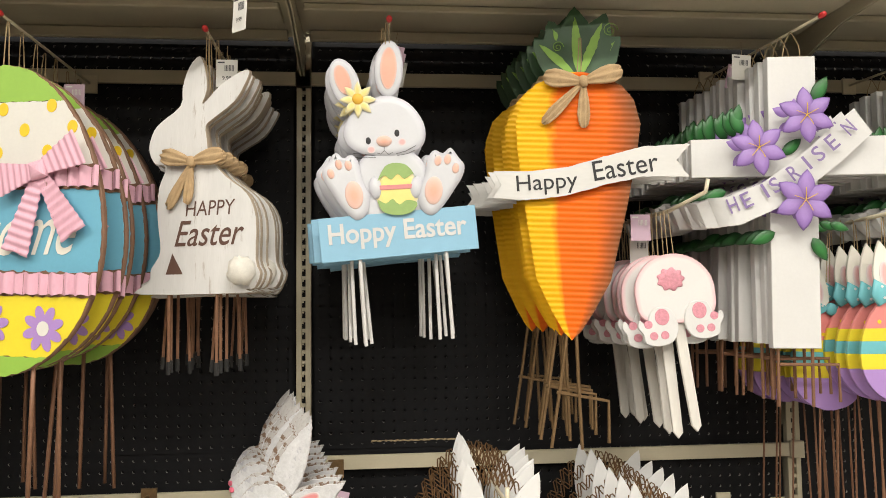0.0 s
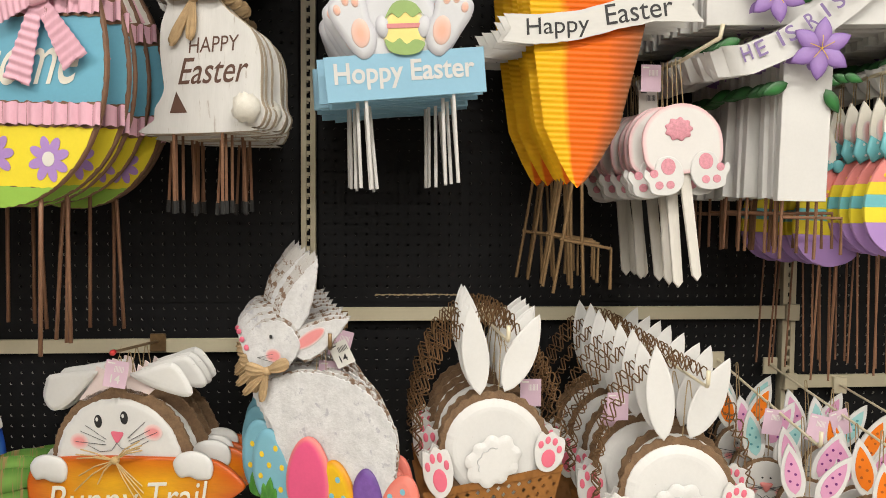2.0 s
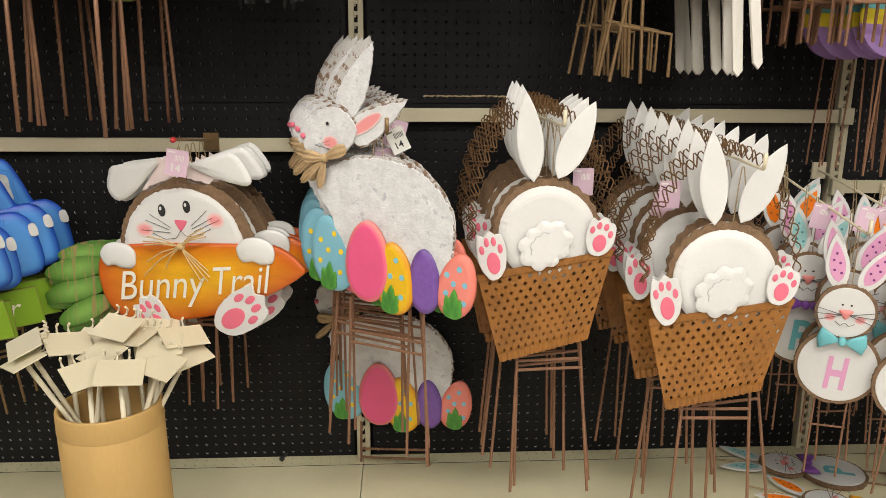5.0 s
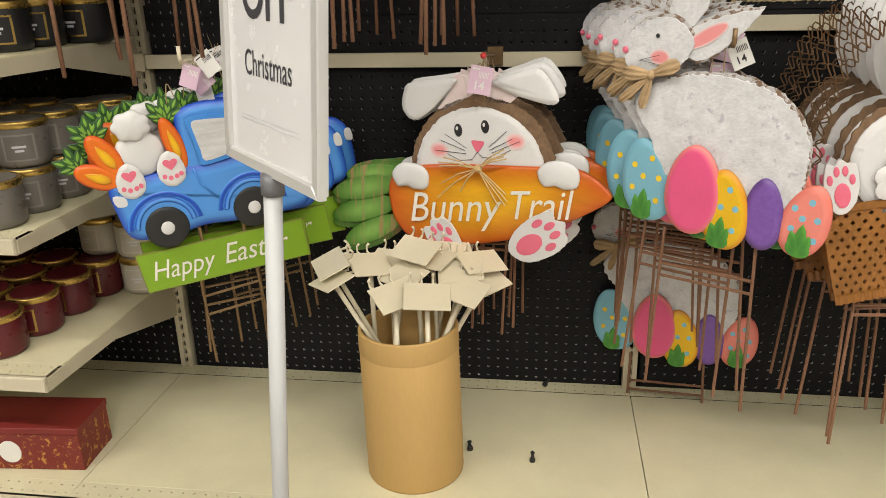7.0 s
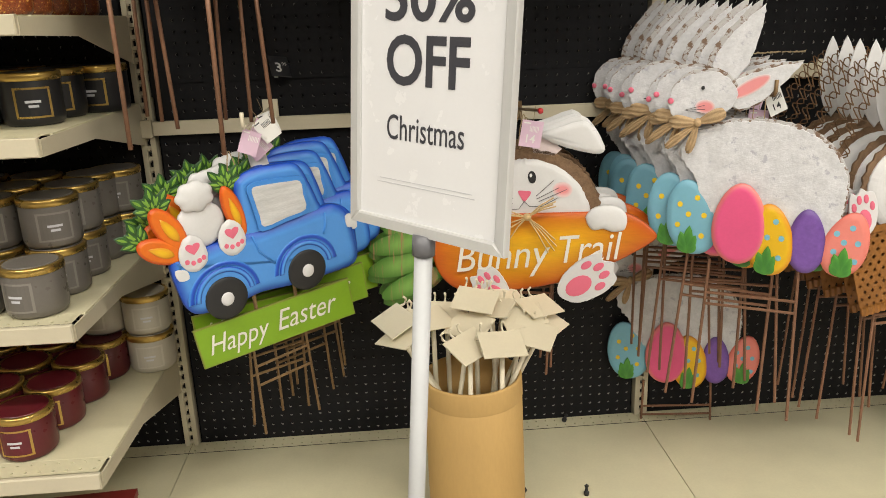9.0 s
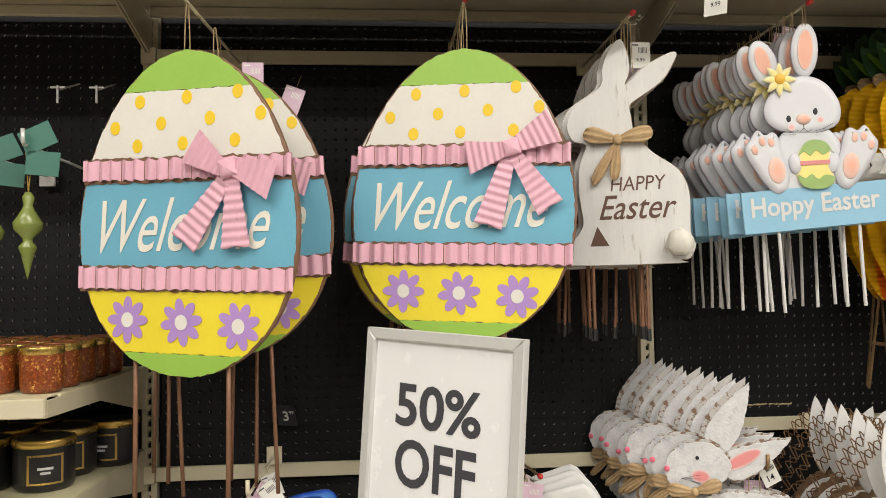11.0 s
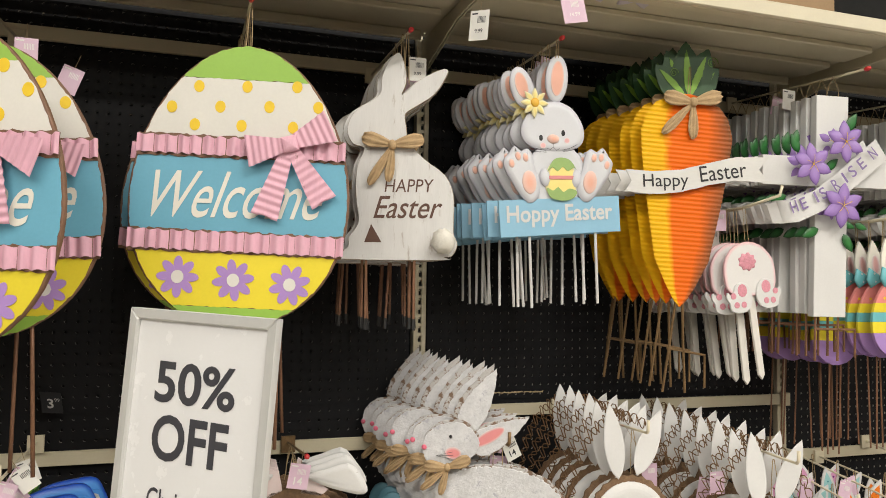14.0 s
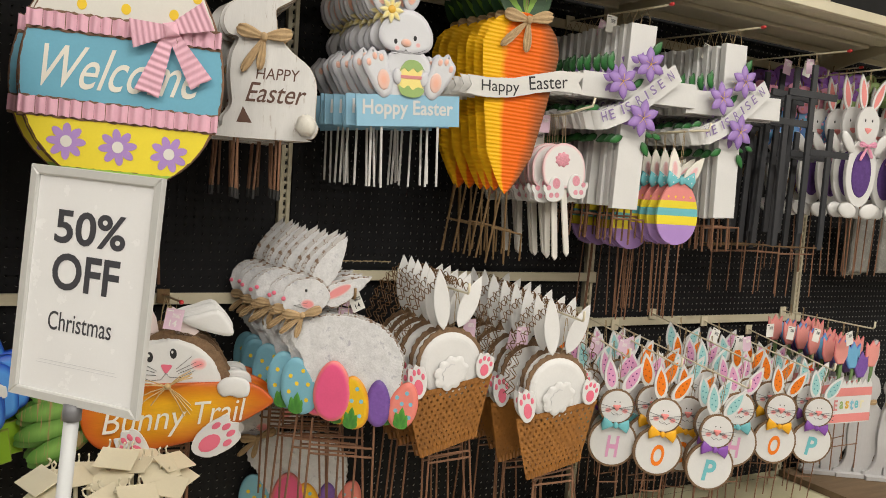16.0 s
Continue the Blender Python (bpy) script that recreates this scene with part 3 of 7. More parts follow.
def price_card(x, y, z, pink=True, price=None, yaw=0.0, lean=0.0, w=0.042, h=0.055, tie=(0, 0.004, 0.03)):
    ob = thing("price_tag", ("pink" if pink else "white") + " card price tag on a thin string beside the goods", "price tag", "price tags",
               m=pose(x, y, z, 0, lean, yaw))
    part("card", plate(rect(-w / 2, w / 2, -h, 0), 0, 0.0008, 0.0001), TAGPINK if pink else TAGWHITE, ob)
    part("string", bar((0, 0.001, -0.004), tie, 0.0005, 4), TWINE, ob)
    if price:
        part("price", letters(price, 0.0, -h * 0.68, w * 0.42, -0.0006, weight=0.01), TAGWHITE if pink else INK, ob)
    rows = [plate(rect(-w * 0.1 + i * 0.0028, -w * 0.1 + i * 0.0028 + 0.0013, -h * 0.42, -h * 0.2), -0.0005, 0.0003, 0.00005) for i in range(7)]
    rows.append(plate(rect(-w * 0.42, -w * 0.1, -h * 0.13, -h * 0.08), -0.0005, 0.0003, 0.00005))
    part("print", join(*rows), TAGWHITE if pink else GREYINK, ob)
    return ob


def strip_along(x, z, turn, length, w0, w1, ridges, amp, y, notch=0.0):
    """A ribbon of corrugated sheet that leaves (x, z) in the direction turn; the ridges run across it."""
    c, s = math.cos(radians(turn)), math.sin(radians(turn))
    n = max(8, ridges * 6)
    a, b = [], []
    for i in range(n + 1):
        t = i / n
        w = (w0 + (w1 - w0) * t) / 2
        a.append((x + t * length * c + w * s, z + t * length * s - w * c))
        b.append((x + t * length * c - w * s, z + t * length * s + w * c))
    g = bent_sheet(a, b, lambda i: y + amp * math.sin(2 * math.pi * ridges * i / n))
    if notch:
        v = list(g[0])
        for k in (len(v) // 2 - 3, len(v) - 3):
            px, py, pz = v[k]
            v[k] = (px - notch * c, py, pz - notch * s)
        g = (v, g[1], g[2])
    return g


def daisy(cx, cz, r, petals, width, y, h=0.002, start=90.0, belly=0.6):
    return join(*[puff(leaf(cx, cz, r, width, start + 360 * k / petals, 6, belly), y, h, 0.001, 2) for k in range(petals)])


def blob(cx, cy, cz, r, amp=0.12, seed=0, n=14):
    v, f = [], []
    for i in range(n // 2 + 1):
        for k in range(n):
            a, b = math.pi * i / (n // 2), 2 * math.pi * k / n
            d = Vector((math.sin(a) * math.cos(b), math.sin(a) * math.sin(b), math.cos(a)))
            q = r * (1 + amp * noise.noise(d * 3.5 + Vector((seed * 7.1, 0, 0))) * 1.6)
            v.append((cx + d.x * q, cy + d.y * q, cz + d.z * q))
    for i in range(n // 2):
        for k in range(n):
            j = (k + 1) % n
            f.append((i * n + k, (i + 1) * n + k, (i + 1) * n + j, i * n + j))
    return v, f, [(0.0, 0.0)] * len(v)


def ribbon_loop(cx, cz, turn, length, width, y, swell, ripple, seed=0):
    """One gathered loop of a soft bow: narrow at the knot, full and creased further out."""
    c, s = math.cos(radians(turn)), math.sin(radians(turn))
    nl, nw = 10, 8
    v, f = [], []
    for side in (0, 1):
        for i in range(nl + 1):
            t = i / nl
            half = width / 2 * (0.28 + 0.72 * math.sin(min(1.0, t * 1.15) * math.pi / 2)) * (1 - 0.25 * max(0, t - 0.8) / 0.2)
            for k in range(nw + 1):
                w = 2 * k / nw - 1
                lift = swell * math.sin(math.pi * min(1.0, t * 0.95)) * (1 - 0.6 * w * w) + ripple * math.sin(k * 1.9 + seed + t * 2) * (0.3 + t)
                l, d = t * length * (1 - 0.08 * w * w), w * half
                v.append((cx + l * c - d * s, y - (lift if side == 0 else -0.0015), cz + l * s + d * c))
    m = (nl + 1) * (nw + 1)
    for i in range(nl):
        for k in range(nw):
            a = i * (nw + 1) + k
            q = (a, a + nw + 1, a + nw + 2, a + 1)
            f += [q, tuple(p + m for p in q[::-1])]
    for k in range(nw):
        a = nl * (nw + 1) + k
        f.append((a, a + m, a + m + 1, a + 1))
    for i in range(nl):
        a = i * (nw + 1)
        b = a + nw
        f += [(a, a + m, a + m + nw + 1, a + nw + 1), (b, b + nw + 1, b + m + nw + 1, b + m)]
    return v, f, [(0.0, 0.0)] * len(v)


def cloth_bow(ob, cx, cz, s, material, y=-0.006, turn=0.0, tails=(235, 300), name="bow"):
    """A soft ribbon bow: two loops, a knot, two tails."""
    bow = part(name, join(puff(ellipse(cx, cz, s * 0.13, s * 0.16, 10), y - 0.006, s * 0.1, 0.008), ), material, ob, smooth=True)
    for side, tilt in ((0, 14), (180, -10)):
        part("bow_loop", ribbon_loop(cx, cz, turn + side + tilt, s * 1.02, s * 0.50, y - 0.004, s * 0.12, s * 0.05, side), material, bow, smooth=True)
    for k, a in enumerate(tails):
        part("bow_tail", ribbon_loop(cx, cz, a + turn, s * (1.5 - 0.3 * k), s * 0.32, y - 0.003, s * 0.04, s * 0.05, a), material, bow, smooth=True)
    return bow


# ---------------------------------------------------------------- welcome eggs
def egg_half(z, c=-0.365, rz=0.2875, rx=0.221):
    t = max(-1.0, min(1.0, (z - c) / rz))
    return rx * math.sqrt(1 - t * t) * (1 - 0.12 * t)


def egg_slice(z0, z1, slope=0.0, gap=0.005):
    n = 12
    right = [(egg_half(z0 + (z1 - z0) * i / n) - gap, z0 + (z1 - z0) * i / n) for i in range(n + 1)]
    right = [(max(x, 0.0015), z) for x, z in right]
    pts = right + [(-x, z) for x, z in right[::-1]]
    return [(x, z + slope * x * (1 if (z1 - z) < 1e-6 or (z - z0) < 1e-6 else 0.0)) for x, z in pts]


def ruffle(z0, z1, y):
    w = egg_half((z0 + z1) / 2) + 0.004
    n = 17 * 8
    lo = [(-w + 2 * w * i / n, z0 + 0.0015 * math.sin(i * 0.9)) for i in range(n + 1)]
    hi = [(-w + 2 * w * i / n, z1 + 0.002 * math.sin(i * 0.7 + 1)) for i in range(n + 1)]
    return bent_sheet(hi, lo, lambda i: y + 0.0042 * math.sin(2 * math.pi * 17 * i / n + 0.6 * math.sin(i * 0.37)))


def welcome_egg(spin=0.0):
    ob = thing("welcome_egg_sign", "large tin Easter egg welcome sign with pink bow, hanging by twine", "garden sign", "welcome egg signs")
    outline = [(egg_half(-0.365 + 0.2875 * math.sin(a)) * (1 if math.cos(a) > 0 else -1), -0.365 + 0.2875 * math.sin(a)) for a in [math.pi * 2 * (i + 0.5) / 56 for i in range(56)]]
    part("egg_plate", plate(outline, 0.0, 0.010, 0.002), BROWN, ob, "rusty brown tin rim")
    top, bot = -0.0785, -0.6515
    part("green_cap", plate(rough(egg_slice(-0.148, top, gap=0.0045), 0.0014, 9, 0.007), -0.0012, 0.001, 0.0003), GREEN, ob)
    part("dotted_band", plate(rough(egg_slice(-0.288, -0.148, gap=0.0045), 0.0014, 11, 0.007), -0.0012, 0.001, 0.0003), DOTWHITE, ob)
    part("blue_band", plate(rough(egg_slice(-0.482, -0.288, gap=0.0045), 0.0014, 9, 0.007), -0.0012, 0.001, 0.0003), EGGBLUE, ob)
    part("yellow_band", plate(rough(egg_slice(-0.612, -0.482, gap=0.0045), 0.0014, 11, 0.007), -0.0012, 0.001, 0.0003), EGGYELLOW, ob)
    part("green_base", plate(rough(egg_slice(bot, -0.612, gap=0.0045), 0.0014, 10, 0.007), -0.0012, 0.001, 0.0003), GREEN, ob)
    part("ruffle", ruffle(-0.306, -0.270, -0.007), PINK, ob, smooth=True)
    part("ruffle", ruffle(-0.500, -0.462, -0.007), PINK, ob, smooth=True)
    for z0, z1 in ((-0.311, -0.266), (-0.504, -0.459)):
        w = egg_half((z0 + z1) / 2) + 0.003
        part("ruffle_back", plate(rough(rect(-w, w, z0, z1), 0.0022, 7, 0.008), -0.003, 0.0008, 0.0002), BROWN, ob, "rusty strip behind the ruffle")
    dots = [(-0.094, -0.166), (0.003, -0.162), (0.104, -0.157), (-0.146, -0.211), (-0.049, -0.206), (0.05, -0.201), (0.149, -0.197), (-0.098, -0.245), (-0.004, -0.243), (0.1, -0.241)]
    for x, z in dots:
        part("dot", plate(ellipse(x, z, 0.0105, 0.0125, 0, 16), -0.0022, 0.0008, 0.0002), DOTYELLOW, ob)
    fl = [(-0.112, -0.555), (-0.001, -0.557), (0.112, -0.561)]
    for i, (x, z) in enumerate(fl):
        flower = part("flower", join(*[plate(ellipse(x + 0.026 * math.cos(radians(90 + 45 * k + 9 * i)), z + 0.026 * math.sin(radians(90 + 45 * k + 9 * i)), 0.0165, 0.0092, 90 + 45 * k + 9 * i, 14), -0.0022 - 0.0001 * k, 0.0006, 0.0001) for k in range(8)]), LILAC, ob)
        part("flower_centre", plate(ellipse(x, z, 0.0125, 0.0135, 0, 14), -0.0036, 0.0006, 0.0002), DOTWHITE, flower)
    part("lettering", letters("Welcome", -0.002, -0.385, 0.345, -0.0026, slant=0.5, weight=0.003, height=0.095, turn=1.5), CREAM, ob)
    bx, bz = 0.098, -0.279 + spin * 0.0003
    part("bow_loop", strip_along(bx + 0.008, bz + 0.005, 27 + spin, 0.082, 0.028, 0.068, 6, 0.0016, -0.022), PINK, ob, smooth=True)
    part("bow_loop", strip_along(bx - 0.008, bz - 0.002, 192 + spin, 0.078, 0.026, 0.066, 6, 0.0016, -0.022), PINK, ob, smooth=True)
    part("bow_tail", strip_along(bx - 0.004, bz - 0.012, 254 + spin * 0.45, 0.142, 0.026, 0.056, 9, 0.0014, -0.016, 0.012), PINK, ob, smooth=True)
    part("bow_tail", strip_along(bx + 0.006, bz - 0.01, 304 + spin * 0.65, 0.125, 0.024, 0.055, 8, 0.0014, -0.017, 0.012), PINK, ob, smooth=True)
    part("bow_knot", puff(turned(rect(bx - 0.015, bx + 0.017, bz - 0.015, bz + 0.017), bx, bz, 15), -0.022, 0.008, 0.02), PINK, ob)
    part("hanger", twine_loop(0.085), TWINE, ob)
    for x in (-0.105, 0.085):
        part("stake", tube([(x, 0.012, -0.53), (x + 0.004, 0.012, -0.92)], 0.0042, 8), STAKE, ob, smooth=True)
    return ob


stack(welcome_egg(), 7, -0.85, 1.515, 1.988, 0.058, 11, yaw=-16.5, lean=2.0, dx=0.0, loose=1.3, size=0.992)
second = welcome_egg(-46.0)
stack(second, 1, -1.346, 1.384, 1.939, 0.05, 12, yaw=-21.4, lean=1.7, tip=1.0, size=0.978)
for dx, y, yaw, lean in ((0.036, 1.53, -9, -2), (0.03, 1.60, -12, 1), (-0.015, 1.67, -20, 2)):
    copy_thing(second, pose(-1.366 + dx, y, 1.946, 0, lean, yaw) @ Matrix.Scale(0.978, 4))
hook(-0.852, 1.998, 1.49)
hook(-1.352, 1.950, 1.36, "ivory metal display hook with an ivory tip", rise=-0.05, tip=IVORY)
price_card(-0.80, 1.70, 1.93)
price_card(-1.27, 1.60, 1.905)
price_card(-1.19, 1.66, 1.87, lean=20)


# ---------------------------------------------------------------- whitewashed rabbit signs
def rabbit_sign():
    ob = thing("rabbit_sign", "whitewashed plywood rabbit sign with burlap bow and fluffy tail", "garden sign", "rabbit signs")
    q = lambda a, b: ((a - 292) * 0.00060, (34 - b) * 0.000531)
    pts = [(262, 117), (286, 180), (290, 250), (275, 300), (340, 235), (415, 193), (445, 192), (440, 222), (395, 300), (310, 362), (288, 385), (292, 430),
           (305, 500), (365, 575), (440, 640), (474, 730), (474, 880), (490, 930), (470, 980), (440, 985), (438, 998), (48, 998), (50, 968), (82, 945), (84, 905),
           (108, 868), (120, 830), (112, 760), (106, 690), (112, 600), (136, 528), (95, 510), (72, 465), (76, 415), (105, 362), (190, 298), (197, 230), (222, 155)]
    outline = spline([q(*p) for p in pts], 3)
    part("board", plate(outline, 0.0, 0.009), WOODEDGE, ob, "bare plywood edge")
    part("painted_face", plate(inset(ccw(outline), 0.0008), -0.0006, 0.0005, 0.0002), WASH, ob)
    part("lettering", letters("HAPPY", *q(308, 686), 0.110, -0.0013, slant=0.12, height=0.029), CUT, ob)
    part("lettering", letters("Easter", *q(304, 777), 0.154, -0.0013, slant=0.35, weight=0.005, height=0.05), CUT, ob)
    # dark plate stands in for the shaded leg opening; the board is whole
    part("leg_cutout", plate([q(*p) for p in ((168, 848), (208, 925), (143, 925))], -0.0011, 0.0008, 0.0001), CUT, ob)
    cx, cz = q(245, 515)
    cloth_bow(ob, cx, cz, 0.070, BURLAP, -0.006, -4, (244, 268))
    part("pompom_tail", blob(*(lambda t: (t[0], -0.016, t[1]))(q(438, 920)), 0.027, 0.2, 3), mat_pom, ob, "fluffy white pompom", smooth=True)
    part("hanger", twine_loop(0.115, 0.005), TWINE, ob)
    for a in (150, 330):
        x, z = q(a, 990)
        part("stake", tube([(x, 0.005, z), (x, 0.005, z - 0.135)], 0.0032, 6), STAKE, ob)
        part("stake_cap", tube([(x, 0.005, z - 0.135), (x, 0.005, z - 0.16)], 0.0045, 6), TYRE, ob)
    return ob


mat_pom = mat("pompom_wool", (0.80, 0.77, 0.69), 0.95, var=0.1, scale=120, fine=500, bump=1.0)
stack(rabbit_sign(), 10, -0.502, 1.575, 2.0, 0.031, 21, yaw=-22, dx=0.0015)
hook(-0.502, 1.999, 1.553)
price_card(-0.47, 1.60, 1.955, False, "9.99")
price_card(-0.46, 1.68, 1.93, True)


# ---------------------------------------------------------------- sitting bunny signs
def hoppy_sign():
    ob = thing("bunny_sign", "pale grey painted bunny sign with daisy, blue plank and white stakes", "garden sign", "sitting bunny signs")
    k = 0.00109
    q = lambda a, b: ((a - 690) * k, (35 - b) * k)
    el = lambda a, b, rx, rz, turn=0, n=26: ellipse(*q(a, b), rx * k, rz * k, turn, n)
    part("ear", plate(el(612, 140, 26, 46, 18), 0.002, 0.005, 0.001, 0.008, 0.002), PALE, ob)
    part("ear_lining", plate(el(609, 135, 14, 28, 18), -0.0012, 0.001, 0.0003, 0.005), PEACH, ob)
    part("ear", plate(el(691, 116, 26, 52, -3), 0.002, 0.005, 0.001, 0.008, 0.002), PALE, ob)
    part("ear_lining", plate(el(691, 115, 15, 38, -3), -0.0012, 0.001, 0.0003, 0.005), PEACH, ob)
    part("body", plate(el(692, 325, 70, 72), 0.0, 0.006, 0.001, 0.012, 0.003), PALE, ob)
    part("head", plate(spline([q(*p) for p in ((684, 165), (725, 178), (752, 215), (752, 250), (728, 268), (684, 274), (640, 268), (614, 250), (610, 220), (638, 180))], 4), -0.003, 0.006, 0.001, 0.014, 0.004), PALE, ob)
    part("painted_eggshell", plate(egg_outline(*q(702, 332), 38 * k, 46 * k), -0.004, 0.003, 0.0008, 0.012, 0.004), LEMON, ob)
    part("egg_cap", plate(spline([q(*p) for p in ((668, 318), (680, 308), (692, 316), (704, 306), (716, 315), (730, 306), (736, 312), (722, 292), (702, 286), (682, 292))], 3), -0.0092, 0.0012, 0.0003), SAGE, ob)
    part("egg_cap", plate(spline([q(*p) for p in ((668, 352), (682, 358), (694, 350), (706, 360), (720, 352), (738, 358), (728, 374), (702, 379), (676, 372))], 3), -0.0092, 0.0012, 0.0003), SAGE, ob)
    part("egg_band", plate(turned(rect(q(669, 0)[0], q(736, 0)[0], q(0, 333)[1], q(0, 325)[1]), *q(702, 329), 2), -0.0094, 0.0012, 0.0003), ROSE, ob)
    for a, t in ((664, 8), (736, -8)):
        part("paw", puff(el(a, 330, 12, 20, t, 16), -0.005, 0.006), PALE, ob, smooth=True)
    for s, a, b, t in ((1, 614, 326, 14), (-1, 779, 320, -10)):
        foot = spline([(q(a, b)[0] + x * s * k, q(a, b)[1] + z * k) for x, z in ((-34, 42), (-20, 60), (-6, 50), (8, 56), (20, 44), (28, 10), (40, -20), (34, -50), (14, -60), (-8, -40), (-26, -14), (-40, 8), (-44, 28))], 3)
        part("foot", plate(foot, -0.006, 0.005, 0.001, 0.012, 0.005), PALE, ob)
        part("foot_pad", puff(turned(el(a + 10 * s, b + 18, 16, 25), *q(a, b), t * 0.6), -0.0115, 0.0025, 0.001), PEACH, ob, smooth=True)
        toes = [puff(el(a + dx * s, b + dz, 6.5, 9.5, t, 12), -0.0112, 0.002, 0.001, 2) for dx, dz in ((-28, -22), (-14, -38), (3, -36))]
        for toe in toes:
            part("toe_pad", toe, PEACH, ob, smooth=True)
    for a, b in ((653, 246), (704, 233)):
        part("eye", puff(el(a, b, 4.6, 6.5, 0, 12), -0.0072, 0.001, 0.0005, 2), INK, ob)
    part("nose", puff(el(681, 247, 14, 10), -0.0072, 0.006, 0.001), PEACH, ob, smooth=True)
    for a, b in ((658, 262), (713, 249)):
        part("cheek", plate(el(a, b, 7, 6.5, 0, 14), -0.0073, 0.0004, 0.0001, 0.004), BLUSH, ob)
    lines = [((681, 257), (681, 264), (675, 270), (668, 268)), ((681, 264), (689, 271), (696, 267)), ((665, 273), (640, 269), (626, 268)), ((666, 276), (645, 276), (632, 276)), ((702, 270), (720, 265), (737, 256)), ((704, 273), (722, 270), (735, 264))]
    part("whiskers", join(*[tube([(q(*p)[0], -0.0076, q(*p)[1]) for p in l], 0.0005, 4) for l in lines]), GREYINK, ob)
    part("daisy_petals", daisy(*q(636, 173), 0.036, 8, 0.0165, -0.010, 0.003), LEMON, ob, smooth=True)
    part("daisy_centre", puff(el(636, 172, 10, 10), -0.012, 0.005), AMBER, ob, smooth=True)
    plank = [q(*p) for p in ((560, 383), (840, 363), (846, 441), (567, 462))]
    part("plank", plate(plank, -0.0035, 0.006, 0.001), BABYBLUE, ob)
    part("lettering", letters("Hoppy Easter", *q(702, 410), 0.268, -0.0045, weight=0.02, turn=3.6, height=0.052), WHITE, ob)
    for a in ((633, 450), (787, 440)):
        x, z = q(*a)
        part("stake", tube([(x, 0.004, z + 0.01), (x + 0.01, 0.004, z - 0.175)], 0.0036, 8), WHITE, ob)
    part("hanger", twine_loop(0.05, 0.004), TWINE, ob)
    return ob


stack(hoppy_sign(), 12, -0.152, 1.525, 2.007, 0.032, 31, yaw=-3.5, tip=2.8, lean=-0.6, dx=-0.002, size=0.994)
hook(-0.148, 2.011, 1.515)
for y, pk in ((1.60, True), (1.64, True), (1.70, False)):
    price_card(-0.15 + (y - 1.6) * 0.1 + 0.015, y, 1.99, pk, lean=12)


